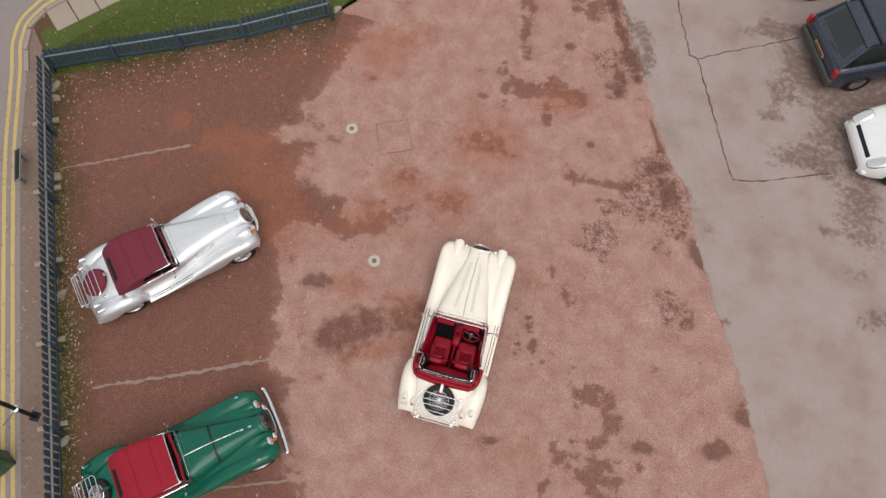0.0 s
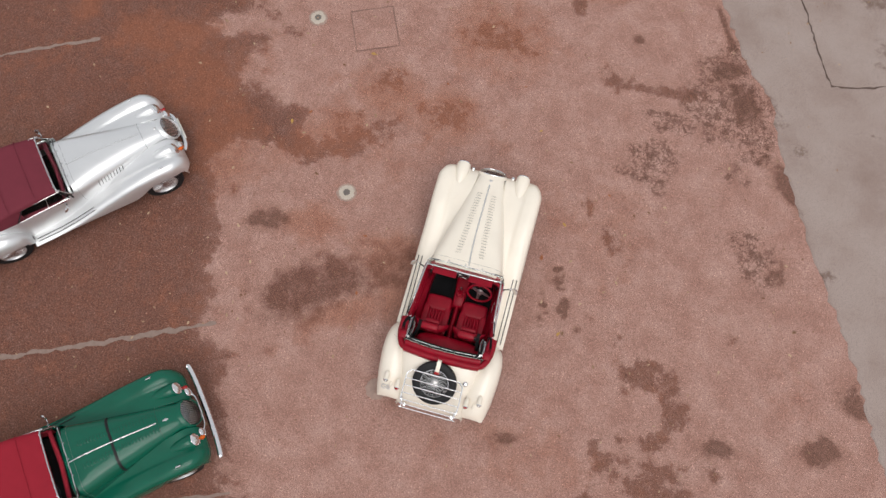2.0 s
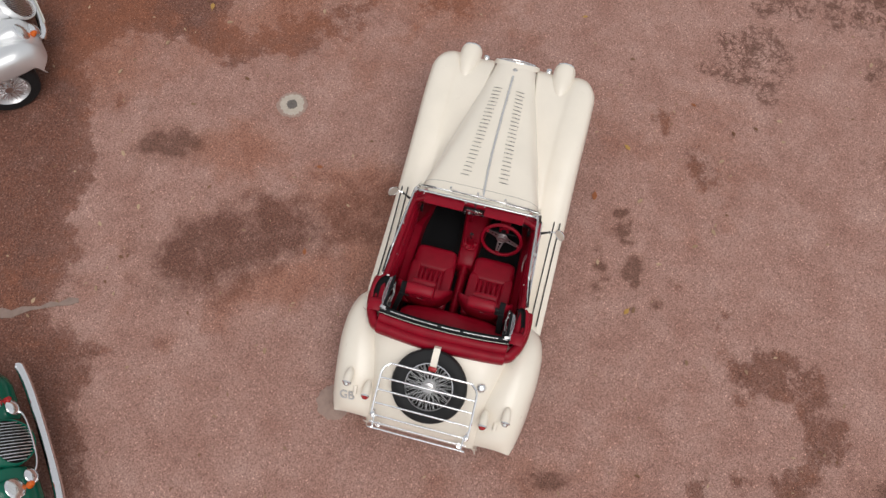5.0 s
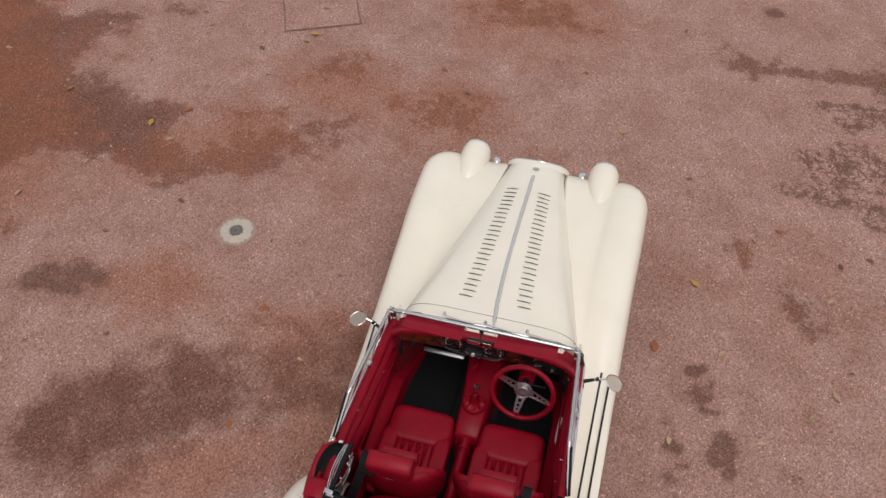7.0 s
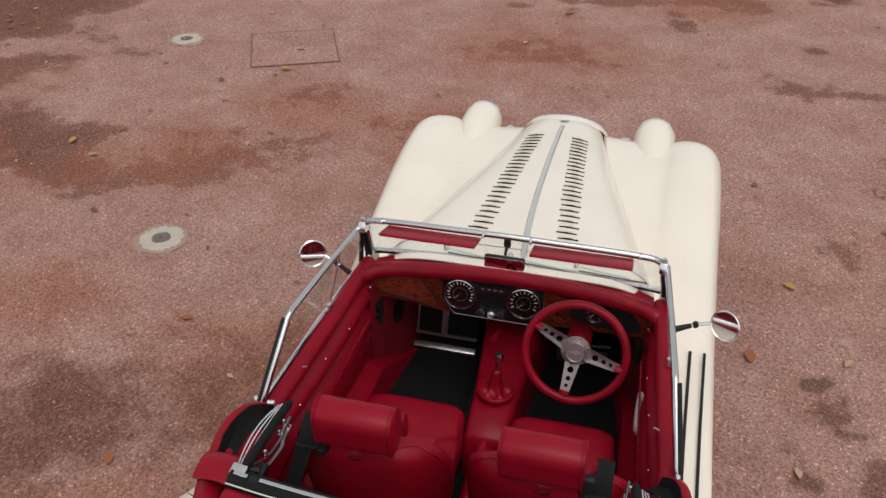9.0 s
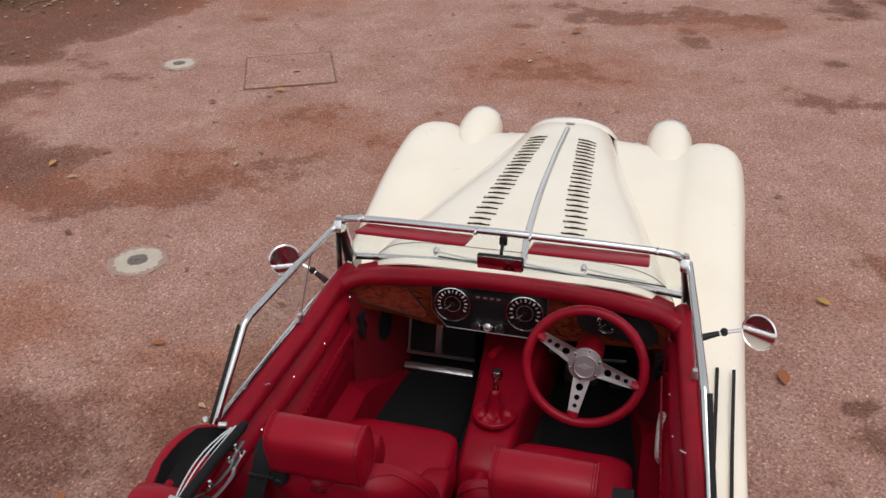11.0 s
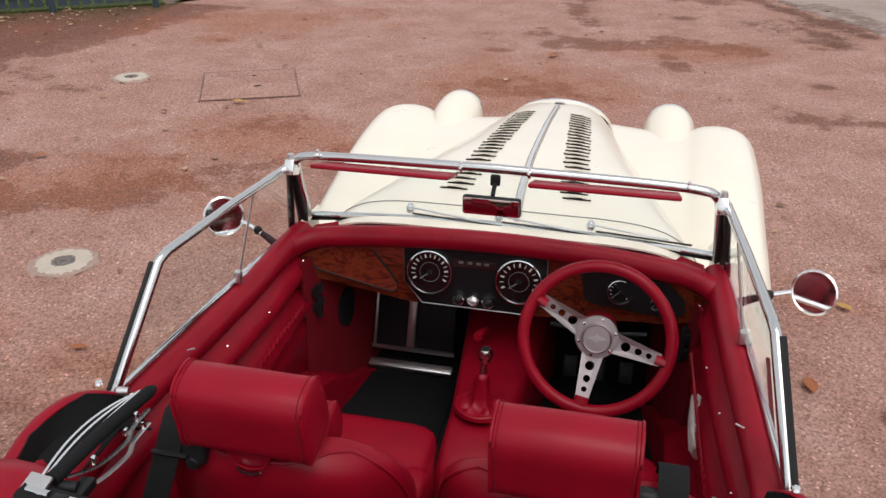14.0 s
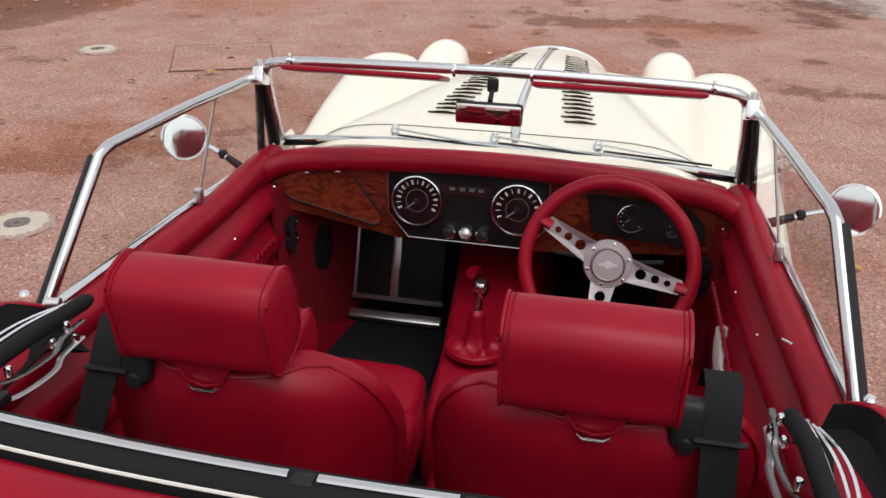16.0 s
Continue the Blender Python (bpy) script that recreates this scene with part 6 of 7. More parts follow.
def hood_stack(root):
    """The folded hood: red cloth rolled round the back of the cockpit, a black bow, side rails and links."""
    path = smooth_path([(-0.715, -0.80, 0.90), (-0.72, -0.92, 0.915), (-0.71, -1.06, 0.93), (-0.66, -1.20, 0.94), (-0.55, -1.275, 0.945), (0, -1.31, 0.95), (0.55, -1.275, 0.945), (0.66, -1.20, 0.94), (0.71, -1.06, 0.93), (0.72, -0.92, 0.915), (0.715, -0.80, 0.90)], 7)
    rng = random.Random(3)
    rows = []
    n = len(path)
    for i, p in enumerate(path):
        d = (path[min(i + 1, n - 1)] - path[max(i - 1, 0)]).normalized()
        out = Vector((d.y, -d.x, 0))
        if out.dot(Vector((p.x, p.y + 0.9, 0))) < 0:
            out = -out
        w = rng.uniform(-0.004, 0.004)
        rows.append([p + out * a + Vector((0, 0, b + w * c)) for a, b, c in ((-0.05, -0.06, 0), (-0.045, -0.005, 1), (-0.03, 0.012, 1), (-0.005, 0.018, 1), (0.02, 0.010, 1), (0.040, -0.012, 1), (0.050, -0.055, 1), (0.042, -0.11, 0))])
    h = soften(part("folded_hood", loft(rows, thick=0.006), RED, root, "folded red hood stacked behind the seats", flat_angle=80), 1)

    def bow(x):
        return -0.036 * (1 - (x / 0.6) ** 2)

    xs = np.linspace(-0.60, 0.60, 25)
    part("hood_bow", loft([[(x, -1.098 + bow(x), 0.972), (x, -1.104 + bow(x), 1.003), (x, -1.12 + bow(x), 1.020), (x, -1.150 + bow(x), 1.022), (x, -1.168 + bow(x), 1.012), (x, -1.172 + bow(x), 0.965)] for x in xs], thick=0.006), BLACK_CLOTH, h, "black padded hood bow", flat_angle=70)
    fold = [[(x, y + bow(x) + 0.003 * math.sin(9 * x), z + 0.003 * math.sin(7 * x + y * 20)) for y, z in ((-1.172, 0.995), (-1.186, 1.008), (-1.215, 1.008), (-1.240, 0.992), (-1.250, 0.970), (-1.258, 0.982), (-1.275, 0.992), (-1.305, 0.990), (-1.33, 0.972), (-1.342, 0.935), (-1.34, 0.88))] for x in np.linspace(-0.60, 0.60, 25)]
    soften(part("hood_roll", loft(fold, thick=0.006), RED, h, "rolled red hood cloth behind the bow", flat_angle=80), 1)
    for x0, x1 in ((-0.585, -0.54), (-0.50, -0.055), (-0.018, 0.15), (0.19, 0.50), (0.54, 0.585)):
        part("bow_rail", tube([(x, -1.137 + bow(x), 1.025) for x in np.linspace(x0, x1, 7)], 0.0062, 8, flat=0.6), RAIL, h, "bright metal strip on the hood bow")
    for x in (-0.037, 0.17, -0.52, 0.52):
        part("bow_clip", box((0.03, 0.024, 0.010), (x, -1.139 + bow(x), 1.019), 0.004), BLACK, h)
    part("edge_piping", tube([(x, -1.172 + bow(x), 1.011) for x in xs], 0.0026, 6), IVORY, h, "pale piping")
    for s in (-1, 1):
        y0 = -0.79 if s < 0 else -0.86
        rail_ = [(s * 0.560, y0, 0.985), (s * 0.560, y0 - 0.016, 0.988), (s * 0.568, -0.95, 1.0), (s * 0.572, -1.10, 1.008)]
        side = part("hood_frame", tube(rail_, [0.008, 0.0135, 0.014, 0.014], 12), BLACK_CLOTH, h, "black cloth-wrapped hood rail")
        for dx, dz, bend in ((0.020, 0.006, 0.0), (0.032, 0.0, 0.010), (0.044, -0.004, 0.016)):
            part("link", tube(smooth_path([(s * (0.565 + dx * (0.4 + 0.6 * math.sin(math.pi * (0.15 + 0.7 * t)))), y0 - 0.02 + (-1.10 - y0) * t, 0.985 + 0.018 * t + dz + bend * math.sin(math.pi * t)) for t in np.linspace(0, 1, 6)], 3), 0.0027, 6, flat=0.5), CHROME, side, "bright flat hood link")
        low = smooth_path([(s * 0.535, -0.86, 0.955), (s * 0.532, -0.92, 0.957), (s * 0.528, -0.95, 0.948), (s * 0.535, -1.03, 0.955), (s * 0.555, -1.09, 0.975)], 4)
        part("link", tube(low, 0.0055, 6, flat=0.5), ALU, side, "cranked steel link")
        part("link", tube([p + Vector((s * 0.004, 0.012, 0.024)) for p in low], 0.005, 6, flat=0.5), GUNMETAL, side)
        for x, y, z in ((0.545, -0.88, 0.985), (0.537, -0.875, 0.963), (0.545, -1.02, 0.992), (0.545, -0.92, 0.978)):
            part("rivet", lathe([(0, 0.010), (0.0045, 0.009), (0.007, 0.004), (0.007, -0.006)], 10, Matrix.Translation((s * x, y, z))), CHROME, side)
        part("hinge_plate", box((0.055, 0.035, 0.008), (s * 0.578, -1.125, 1.022), 0.003, m=pose(0, 0, 0, 24, 10 * s, 15 * s)), ALU, side, "worn metal latch plate")
        part("hinge_knuckle", join(tube([(s * 0.535, -1.085, 0.985), (s * 0.60, -1.10, 0.992)], 0.013, 10), box((0.03, 0.05, 0.02), (s * 0.535, -1.075, 0.975), 0.006)), BLACK, side, "dark hinge knuckle")
        if s < 0:
            part("pivot", tube([(s * 0.615, -0.795, 0.972), (s * 0.638, -0.80, 0.972)], 0.009, 12), ALU, side)
        # the hood's corner stands open beside the rail: red outside, black within
        skin, inner = [], []
        for y, o, z in ((-0.785, 0.655, 0.955), (-0.80, 0.69, 0.968), (-0.84, 0.715, 0.982), (-0.90, 0.73, 0.985), (-0.98, 0.735, 0.978), (-1.06, 0.73, 0.965), (-1.13, 0.715, 0.952)):
            o += 0.008 * math.sin(31 * y + s)
            z += 0.007 * math.sin(47 * y + 2 * s)
            skin.append([(s * (o - 0.030), y, z + 0.004), (s * (o - 0.012), y, z + 0.012), (s * (o + 0.004), y, z + 0.002), (s * (o + 0.012), y, z - 0.04), (s * (o + 0.004), y, z - 0.085), (s * (o - 0.02), y, z - 0.13)])
            inner.append([(s * (o - 0.026), y, z + 0.002), (s * (o - 0.034), y, z - 0.045), (s * (o - 0.07), y, z - 0.075), (s * 0.62, y, z - 0.08)])
        soften(part("hood_flap", loft(skin, thick=0.006), RED, h, "turned-out red hood corner", flat_angle=80), 1)
        part("lining", loft(inner, thick=0.004), BLACK_CLOTH, h, "dark inside of the hood corner")
        part("hood_tongue", loft([[(s * (0.60 + 0.12 * t), y, z + 0.012 * math.sin(3 * t)) for t in (0, 0.3, 0.6, 1.0)] for y, z in ((-1.03, 0.955), (-1.06, 0.992), (-1.10, 1.0), (-1.16, 0.985))], thick=0.006), RED, h, "folded red corner tongue", flat_angle=70)
        part("press_stud", lathe([(0, 0.008), (0.007, 0.005), (0.0095, 0)], 14, Matrix.Translation((s * 0.678, -0.80, 0.984))), CHROME, h)


def soft_top(root, mat):
    """A raised fabric hood with rear quarters."""
    rows = []
    for y, w, z in ((0.03, 0.575, 1.205), (-0.1, 0.60, 1.245), (-0.4, 0.635, 1.27), (-0.7, 0.655, 1.262), (-0.9, 0.66, 1.235), (-1.02, 0.66, 1.17), (-1.12, 0.655, 1.08), (-1.22, 0.645, 0.98), (-1.27, 0.63, 0.925)):
        rows.append([(w * math.copysign(abs(math.cos(a)) ** 0.32, math.cos(a)), y, (z - 0.10) + 0.10 * math.sin(a) ** 0.55) for a in np.linspace(math.pi, 0, 19)])
    top = part("hood", loft(rows, thick=0.008), mat, root, "raised fabric hood")
    for s in (-1, 1):
        bm = loft([[(s * 0.655, y, z1), (s * 0.672, y, (z1 + 0.9) / 2), (s * 0.678, y, 0.9)] for y, z1 in ((-0.62, 1.175), (-0.8, 1.165), (-0.95, 1.12), (-1.08, 1.04), (-1.2, 0.95))], thick=0.006)
        part("rear_quarter", bm, mat, top)
    part("rear_window", outline([(-0.34, 0), (0.34, 0), (0.30, 0.12), (-0.30, 0.12)], 0.004, Matrix.Translation((0, -1.205, 1.005)) @ pose(0, 0, 0, 42)), BLACK, top, "dark rear window")
    for x in np.linspace(-0.5, 0.5, 9):
        part("press_stud", lathe([(0, 0.006), (0.008, 0.004), (0.010, 0)], 10, Matrix.Translation((x, 0.012, 1.215))), CHROME, top)
    for y in (-0.3, -0.75):
        part("hood_seam", tube([Vector((0.645 * math.copysign(abs(math.cos(a)) ** 0.32, math.cos(a)), y, 1.172 + 0.102 * math.sin(a) ** 0.55)) for a in np.linspace(math.pi, 0, 19)], 0.004, 6), mat, top)


def roadster(name, label, m, paint_mat, open_top, hood_mat=None, bumper=False, spare_cover=None, strap=False, strip_mat=None, back_rack=True, group=""):
    root = thing(name, label, "car", m, group)
    root.scale = (CAR if open_top else CAR * 0.925, CAR, CAR)
    ys = np.r_[np.linspace(0.15, 1.8, 20), 1.84, 1.87, 1.885]
    bon = part("bonnet", loft([[bonnet_point(y, t) for t in np.linspace(-1, 1, 37)] for y in ys], thick=0.006), paint_mat, root, "louvred two-piece bonnet", flat_angle=60)
    nose = 1.70 if open_top else 1.52
    part("hinge_strip", tube([bonnet_point(y, 0.0001) + Vector((0, 0, 0.004)) for y in np.linspace(0.22, nose, 20)], 0.0085, 8, flat=0.6), strip_mat or CHROME, bon, "bright bonnet hinge strip")
    for s in (-1, 1):
        part("hinge_groove", tube([bonnet_point(y, 0.0001) + Vector((s * 0.0115, 0, 0.0005)) for y in np.linspace(0.25, nose, 20)], 0.0012, 6), GALV, bon)
    if strap:
        part("badge", outline([(-0.022, 0), (0, -0.055), (0.022, 0), (0, 0.055)], 0.006, Matrix.Translation(bonnet_point(1.66, 0.001)) @ pose(0, 0, 0, -16)), CHROME, bon, "diamond-shaped chrome badge")
    else:
        part("badge", lathe([(0, 0.008), (0.02, 0.006), (0.026, 0)], 16, Matrix.Translation(bonnet_point(1.79, 0.001)) @ pose(0, 0, 0, -20)), ALU, bon, "small round bonnet badge")
    part("scuttle_seam", tube([bonnet_point(0.285, t) + Vector((0, 0, 0.0015)) for t in np.linspace(-0.97, 0.97, 31)], 0.0014, 6), GALV, bon)
    if not open_top:
        part("nose_seam", tube([bonnet_point(1.545, t) + Vector((0, 0, 0.001)) for t in np.linspace(-0.97, 0.97, 31)], 0.002, 6), BLACK, bon)
    for s in (-1, 1):
        part("bonnet_catch", lathe([(0, 0.012), (0.008, 0.01), (0.012, 0)], 10, Matrix.Translation(bonnet_point(1.62, s * 0.78)) @ pose(0, 0, 0, 0, 60 * s)), CHROME, bon)
    if strip_mat is None:
        louvres(bon, paint_mat)
    else:
        for s in (-1, 1):
            for i in range(9):
                a, b = bonnet_point(0.62 + 0.055 * i, s * 0.72) + Vector((s * 0.002, 0, 0.002)), bonnet_point(0.60 + 0.055 * i, s * 0.90) + Vector((s * 0.002, 0, 0.002))
                part("side_louvre", tube([a, (a + b) / 2 + Vector((s * 0.004, 0, 0.003)), b], 0.008, 6, flat=0.7), BLACK, bon, "dark side louvre")
    grille(root, paint_mat, CHROME if open_top else paint_mat)
    for s in (-1, 1):
        front_wing(s, paint_mat, root)
        rear_wing(s, paint_mat, root)
        tub_side(s, paint_mat, root)
        lamp_pod(root, s, paint_mat, not open_top)
        door_mirror(root, s, BLACK if open_top else CHROME)
        if open_top:
            part("spot_lamp", lathe([(0, -0.04), (0.024, -0.032), (0.036, -0.008), (0.04, 0.016), (0.036, 0.024), (0, 0.029)], 20, Matrix.Translation((s * 0.345, 2.0, 0.655)) @ pose(0, 0, 0, -90)), CHROME, root, "small chrome spot lamp")
        if not open_top:
            big = part("driving_lamp", lathe([(0, -0.05), (0.048, -0.04), (0.074, -0.01), (0.079, 0.012), (0.072, 0.022), (0.036, 0.036), (0, 0.041)], 22, Matrix.Translation((s * 0.36, 2.045, 0.60)) @ pose(0, 0, 0, -62)), CHROME, root, "round chrome driving lamp")
            part("indicator", lathe([(0, 0.045), (0.022, 0.036), (0.034, 0.0), (0.034, -0.05)], 16, Matrix.Translation((s * 0.445, 2.03, 0.625)) @ pose(0, 0, 0, -55)), LAMP_ORANGE if s > 0 else LAMP_RED, big, "orange indicator")
        if not open_top:
            part("side_light", tube([(s * 0.77, 1.56, wing_crown(1.56) + 0.006), (s * 0.77, 1.64, wing_crown(1.64) + 0.012)], [0.008, 0.018], 10), CHROME, root, "small side light on the wing")
        for x in (0.765, 0.825):
            part("tread_strip", tube([(s * x, y, wing_crown(y) + 0.004) for y in np.linspace(0.34, -0.72, 16)], 0.0065, 6, flat=0.7), RUBBER, root, "black running board strip")
        tail_lamp(root, s * 0.735, -1.66, 0.735, LAMP_CLEAR, paint_mat)
        tail_lamp(root, s * 0.545, -1.73, 0.70, LAMP_RED, paint_mat)
        part("reflector", tube([(s * 0.66, -1.80, 0.655), (s * 0.655, -1.87, 0.625)], 0.02, 10), paint_mat, root)
        for y in (1.52, -1.17):
            road_wheel(root, s * 0.745, y, True)
    tail(paint_mat, root)
    part("chassis", box((1.1, 3.5, 0.08), (0, 0.0, 0.215)), DARK, root, smooth=False)
    part("under_bonnet", box((0.46, 1.2, 0.3), (0, 1.2, 0.5)), DARK, root, smooth=False)
    if spare_cover is None:
        wire_spare(root, 29)
        part("spare_clamp", loft([[(-0.03 + 0.0 * k, y, z), (0.03, y, z)] for k, (y, z) in enumerate(((-1.33, 0.90), (-1.345, 0.995), (-1.375, 1.025), (-1.436, 1.018), (-1.50, 0.985), (-1.54, 0.955)))], thick=0.012), paint_mat, root, "painted strap over the spare wheel")
        part("clamp_light", cushion((0.08, 0.045, 0.035), (0, -1.55, 0.952), pose(0, 0, 0, 28), e=0.6, seg=14, rings=8), LAMP_RED, root, "red lamp on the spare strap")
    else:
        part("spare_cover", lathe([(0, 0.075), (0.2, 0.075), (0.29, 0.066), (0.325, 0.04), (0.332, -0.05), (0.3, -0.07)], 40, pose(0, -1.665, 0.795, 29)), spare_cover, root, "fabric covered spare wheel")
        part("spare_clamp", loft([[(-0.035, y, z), (0.035, y, z)] for y, z in ((-1.33, 0.92), (-1.38, 0.985), (-1.5, 0.96), (-1.62, 0.895))], thick=0.012), paint_mat, root, "painted strap over the spare wheel")
    if back_rack:
        rack(root, False)
    part("fuel_cap", lathe([(0, 0.045), (0.02, 0.043), (0.036, 0.034), (0.043, 0.02), (0.043, 0.0), (0.05, -0.01)], 22, Matrix.Translation((0.455, -1.56, 0.785)) @ pose(0, 0, 0, 24, 12, 0)), CHROME, root, "polished fuel filler cap")
    for s in (-1, 1):
        part("rear_overrider", tube([(s * 0.38, -2.05, 0.42), (s * 0.38, -2.07, 0.55)], 0.025, 10), CHROME, root)
    windscreen(root, visors=open_top)
    for s in (-1, 1):
        sidescreen(root, s)
    if bumper == "short":
        part("front_bumper", tube(smooth_path([(-0.42, 2.06, 0.47), (-0.3, 2.12, 0.48), (0, 2.14, 0.48), (0.3, 2.12, 0.48), (0.42, 2.06, 0.47)], 5), 0.045, 12), CHROME, root, "short chrome front bumper")
    elif bumper:
        bp = part("front_bumper", tube(smooth_path([(-0.82, 2.135, 0.46), (-0.78, 2.16, 0.46), (-0.4, 2.19, 0.46), (0.4, 2.19, 0.46), (0.78, 2.16, 0.46), (0.82, 2.135, 0.46)], 5), 0.046, 12, flat=1.0), CHROME, root, "polished chrome front bumper")
        part("badge_bar", tube(smooth_path([(-0.36, 2.06, 0.58), (-0.2, 2.12, 0.57), (0.2, 2.12, 0.57), (0.36, 2.06, 0.58)], 4), 0.011, 8), CHROME, bp, "thin chrome lamp bar")
    else:
        part("front_valance", tube([(-0.3, 2.0, 0.46), (0, 2.06, 0.42), (0.3, 2.0, 0.46)], 0.05, 10), CHROME if not open_top else BLACK, root)
    if strap:
        part("bonnet_strap", loft([[bonnet_point(0.84, t) + Vector((0, 0, 0.008)), bonnet_point(0.88, t) + Vector((0, 0, 0.008))] for t in np.linspace(-0.98, 0.98, 25)], thick=0.006), BLACK, bon, "dark leather bonnet strap")
    if open_top:
        cockpit(root)
        dashboard(root)
        steering_wheel(root)
        seat(root, -0.29, 0.0)
        seat(root, 0.295, 0.012)
        seat_belt(root, -0.452, 0.105, -0.085)
        seat_belt(root, 0.468, 0.13, 0.015)
        for s in (-1, 1):
            door_trim(root, s)
        hood_stack(root)
    else:
        soft_top(root, hood_mat)
        part("cabin_floor", box((1.16, 1.24, 0.3), (0, -0.48, 0.45)), DARK, root, smooth=False)
        for s in (-1, 1):
            part("door_top", loft([[(s * 0.66, y, 0.9), (s * 0.60, y, 0.92), (s * 0.56, y, 0.8)] for y in (0.1, -0.3, -0.75)], thick=0.006), hood_mat, root, "trimmed door top")
        part("dash_top", tube([(-0.58, 0.06, 0.92), (0, 0.10, 0.95), (0.58, 0.06, 0.92)], 0.035, 10), hood_mat, root)
        part("steering_wheel", tube([(0.318 + 0.19 * math.cos(a), -0.2 - 0.07 * math.sin(a), 0.86 + 0.17 * math.sin(a)) for a in (2 * math.pi * i / 28 for i in range(28))], 0.016, 8, closed=True), BLACK, root)
    return root


main_car = roadster("classic_roadster", "cream classic open roadster with red leather interior", pose(0, 0, 0), CREAM, True, group="classic roadsters")
gb = letters("GB", 0.115, 0.006)
part("country_letters", gb, ALU, main_car, "raised metal letters GB").matrix_local = Matrix.Translation((-0.72, -1.915, 0.566)) @ pose(0, 0, 0, 44, -12, 0)
silver_car = roadster("classic_roadster", "silver classic roadster with raised wine-red hood", pose(-6.57, -0.02, 0, 0, 0, -47), SILVER, False, HOOD_WINE, bumper="short", spare_cover=HOOD_WINE, strip_mat=SILVER, group="classic roadsters")
plate = part("number_plate", box((0.46, 0.012, 0.10), (0, 0, 0), 0.003), IVORY, silver_car, "white number plate with dark bars")
plate.matrix_local = pose(0, 2.165, 0.50, -22)
for i in range(7):
    part("bar", box((0.034, 0.004, 0.062), (-0.165 + 0.05 * i + (0.02 if i > 3 else 0), 0.0075, 0)), BLACK, plate, smooth=False)
roadster("classic_roadster", "dark green classic roadster with raised red hood", pose(-4.68, -4.09, 0, 0, 0, -50.0), GREEN, False, HOOD_RED, bumper=True, strap=True, group="classic roadsters")

GREY_PLASTIC = plain("faded_grey_plastic", (0.055, 0.056, 0.056), 0.6, 0.2)
CAR_GLASS = paint("dark_car_glass", (0.014, 0.018, 0.017), 0.14, 0.3, 0.1)


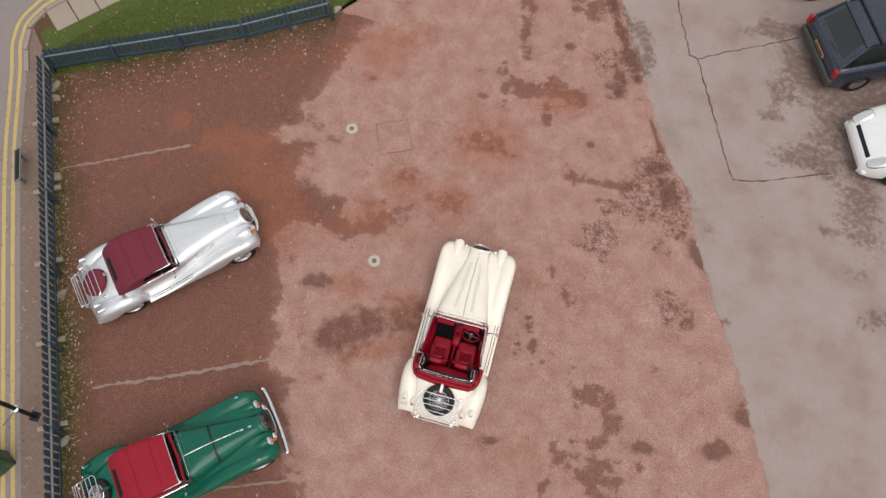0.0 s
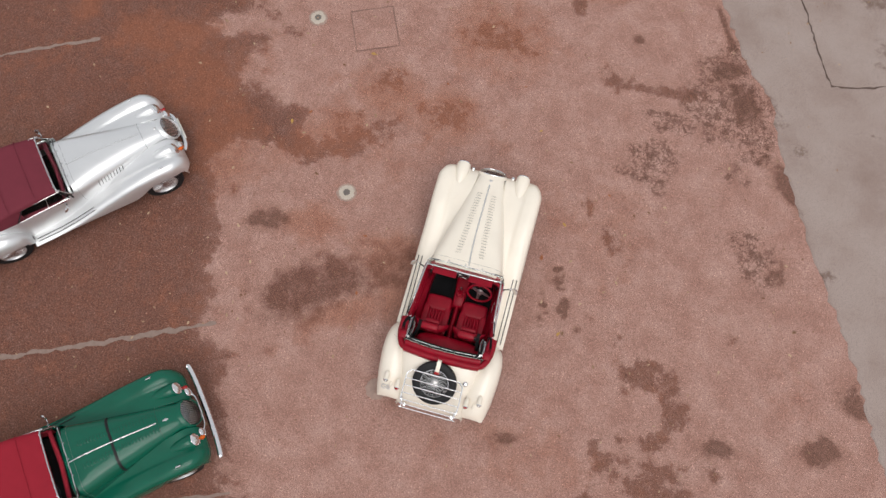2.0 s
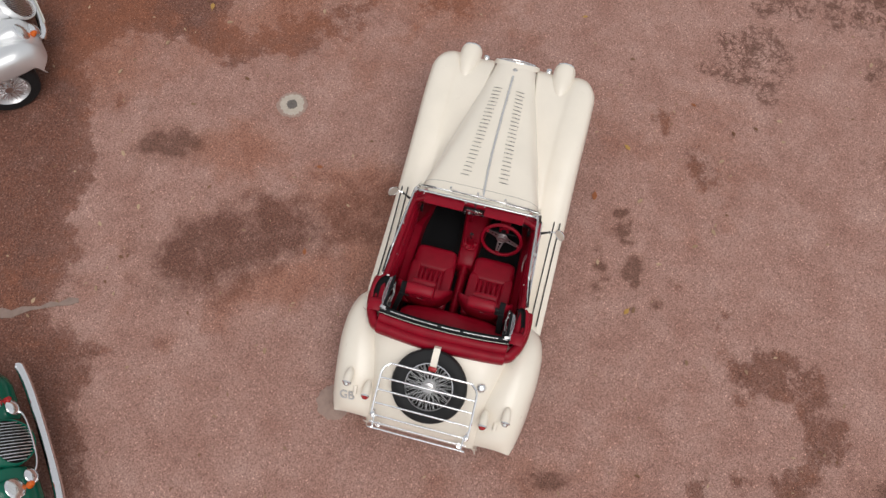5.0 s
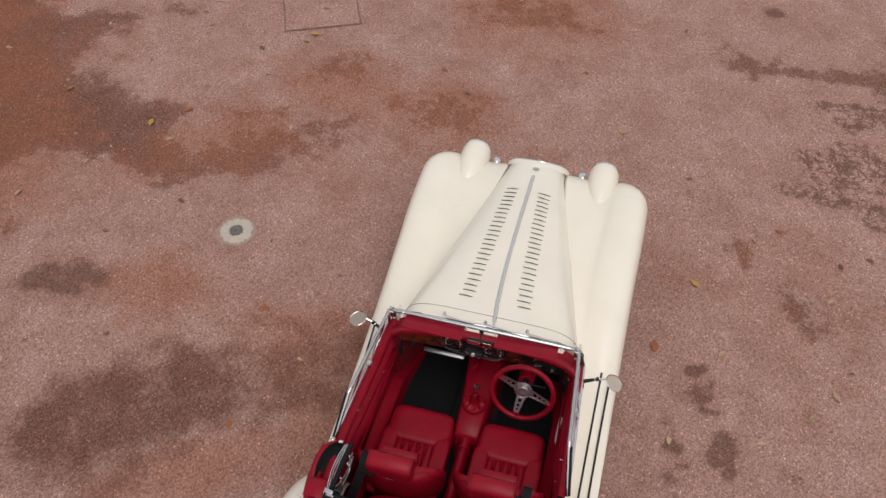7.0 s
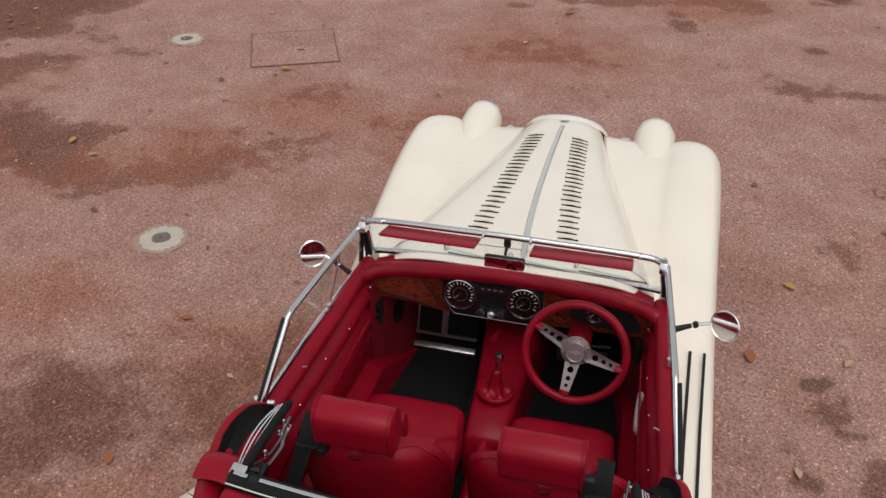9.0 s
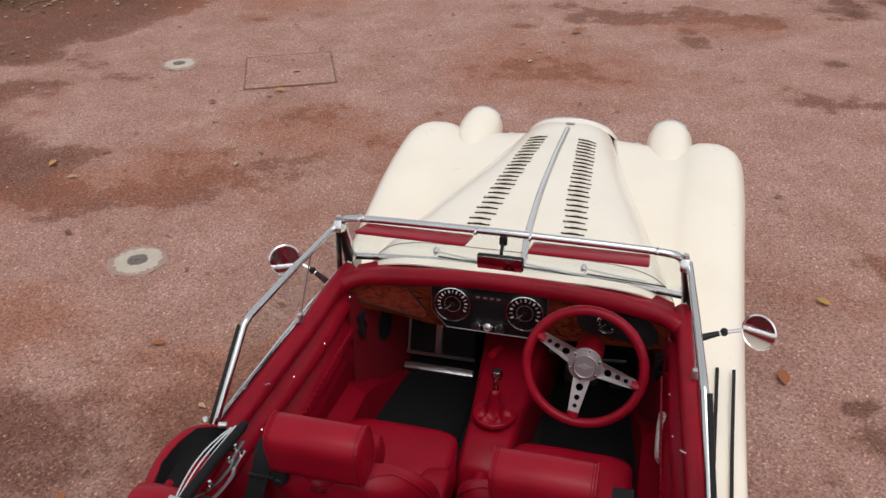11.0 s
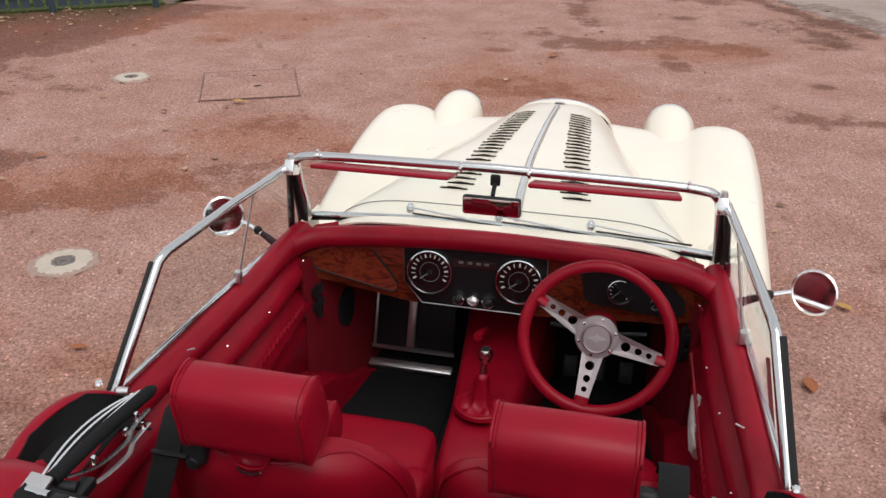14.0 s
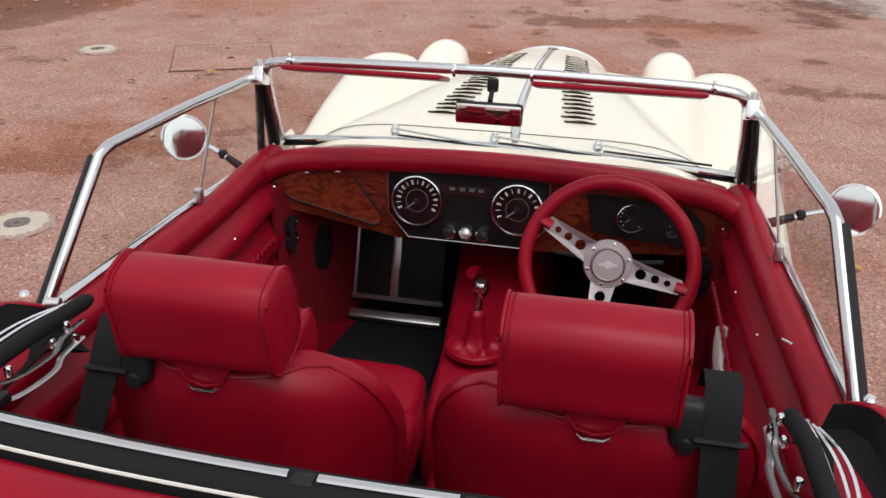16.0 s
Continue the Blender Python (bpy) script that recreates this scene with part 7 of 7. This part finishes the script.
# ---- modern cars at the edge of the yard ----
def hatchback(name, label, m, paint_mat, L=4.3, W=1.78, H=1.42, front=False, group="modern cars"):
    """A modern car; x across, nose towards +y, origin at the rear bumper's foot."""
    t = thing(name, label, "car", m, group)
    ys = [0.0, 0.04, 0.12, 0.3, 0.7, 1.3, 2.0, 2.8, 3.3, 3.8, 4.1, 4.25, L]
    rows = []
    for y in ys:
        w = W / 2 * curve(y, (0, 0.86), (0.12, 0.95), (0.5, 1), (3.4, 1), (3.9, 0.94), (4.15, 0.82), (L, 0.62))
        z = curve(y, (0, 0.62), (0.04, 0.86), (0.12, 0.93), (0.3, 0.95), (2.9, 0.95), (3.3, 0.92), (3.8, 0.83), (4.1, 0.72), (4.25, 0.6), (L, 0.45))
        rows.append([(-w * 0.96, y, 0.22), (-w, y, 0.35), (-w, y, z * 0.7), (-w * 0.97, y, z * 0.93), (-w * 0.86, y, z), (0, y, z + 0.015), (w * 0.86, y, z), (w * 0.97, y, z * 0.93), (w, y, z * 0.7), (w, y, 0.35), (w * 0.96, y, 0.22)])
    soften(part("body", loft(rows, thick=0.01), paint_mat, t, flat_angle=60), 1)
    cab = []
    for z, a, b, w in ((0.94, 0.08, 3.12, 0.86), (1.1, 0.22, 2.80, 0.82), (H - 0.08, 0.48, 2.25, 0.74), (H - 0.015, 0.62, 2.1, 0.70)):
        hw = W / 2 * w
        cab.append([(-hw, a + 0.06, z), (-hw * 0.78, a, z), (hw * 0.78, a, z), (hw, a + 0.06, z), (hw, b - 0.1, z), (hw * 0.85, b, z), (-hw * 0.85, b, z), (-hw, b - 0.1, z)])
    for nm, i, k in (("rear_window", 1, 2), ("side_window", 3, 4), ("windscreen", 5, 6), ("side_window", 7, 0)):
        rows = [[Vector(r[i]), Vector(r[k])] for r in cab]
        if nm == "rear_window":
            low = [a.lerp(b, 0.75) for a, b in zip(rows[0], rows[1])]
            part("tailgate", loft([rows[0], low], thick=0.006), paint_mat, t, smooth=False)
            rows[0] = low
        part(nm, loft(rows, thick=0.006), CAR_GLASS, t, "dark tinted glass", smooth=False)
    for i, k in ((0, 1), (2, 3), (4, 5), (6, 7)):
        part("corner_post", loft([[r[i], r[k]] for r in cab], thick=0.006), paint_mat, t, smooth=False)
    for s in (-1, 1):
        part("centre_post", tube([(s * W / 2 * 0.86, 1.75, 0.95), (s * W / 2 * 0.745, 1.6, H - 0.06)], 0.03, 8), BLACK, t)
    hw = W / 2 * 0.70
    part("roof", soften_box((W * 0.71, 1.62, 0.05), (0, 1.36, H), 0.02), paint_mat, t)
    for s in (-1, 1):
        for y0, y1 in ((0.10, 0.60), (3.1, 2.12)):
            part("pillar", tube([(s * W / 2 * 0.845, y0, 0.95), (s * W / 2 * 0.71, y1, H - 0.02)], 0.035, 8), paint_mat, t)
        part("roof_rail", tube([(s * hw, 0.65, H + 0.035), (s * hw, 2.05, H + 0.035)], 0.016, 8), BLACK, t)
        part("tail_lamp", box((0.11, 0.09, 0.27), (s * W / 2 * 0.87, 0.035, 0.80), 0.016, 3), LAMP_RED, t, "red tail lamp")
        part("headlamp", cushion((0.28, 0.5, 0.14), (s * W / 2 * 0.68, 3.98, 0.70), pose(0, 0, 0, -25, 0, 12 * s), e=0.7), LAMP_CLEAR, t, "clear headlamp")
        for y in (0.78, 3.42):
            tyre = part("wheel", lathe([(0.2, -0.09), (0.29, -0.1), (0.315, -0.07), (0.315, 0.07), (0.29, 0.1), (0.2, 0.09)], 28, pose(0, 0, 0, 0, 90)), RUBBER, t, "black tyre")
            tyre.location = (s * (W / 2 - 0.08), y, 0.315)
            part("rim", lathe([(0.21, 0.09), (0.19, 0.075), (0.05, 0.06), (0, 0.07)], 24, pose(0, 0, 0, 0, 90 * s)), ALU, tyre)
        part("door_mirror", cushion((0.16, 0.09, 0.11), (s * (W / 2 + 0.06), 2.72, 0.98), e=0.6), paint_mat, t)
    part("rear_bumper", soften_box((W * 0.93, 0.16, 0.24), (0, 0.03, 0.46), 0.05), GREY_PLASTIC if not front else paint_mat, t)
    part("rear_plate", box((0.5, 0.012, 0.11), (0, -0.005, 0.70), 0.003), LAMP_PLATE, t, "yellow number plate")
    for i in range(6):
        part("plate_bar", box((0.04, 0.004, 0.06), (-0.17 + 0.062 * i + (0.02 if i > 2 else 0), -0.013, 0.70)), BLACK, t, smooth=False)
    if not front:
        for y in (0.9, 1.75):
            part("roof_bar", box((W * 0.76, 0.05, 0.02), (0, y, H + 0.06), 0.006), BLACK, t, "black roof bar")
    part("rear_wiper", tube([(0.0, 0.13, 1.0), (0.3, 0.15, 1.03)], 0.008, 6), BLACK, t)
    part("front_grille", box((0.84, 0.10, 0.05), (0, L - 0.155, 0.665), 0.022, 3, m=pose(0, 0, 0, -42)), BLACK, t, "black grille")
    part("front_plate", box((0.5, 0.012, 0.11), (0, L - 0.015, 0.40), 0.003, m=pose(0, 0, 0, -15)), IVORY, t, "pale number plate")
    part("front_bumper", soften_box((W * 0.8, 0.2, 0.16), (0, L - 0.14, 0.36), 0.06), paint_mat, t)
    return t


def soften_box(size, at, r):
    return box(size, at, r, 3)


LAMP_PLATE = plain("plate_yellow", (0.42, 0.25, 0.12), 0.5, 0.2)
hatchback("estate_car", "dark blue estate car with roof rails parked tail out", pose(6.50, 8.94, 0, 0, 0, -62.5), NAVY, 4.4, 1.82, 1.5)
hatchback("estate_car", "black car with roof rails parked beside the estate", pose(5.32, 11.36, 0, 0, 0, -62.5), NAVY, 4.4, 1.82, 1.5)
hatchback("hatchback", "white rounded hatchback parked nose towards the yard", pose(11.62, 8.22, 0, 0, 0, 111), WHITE, 4.3, 1.74, 1.42, True)
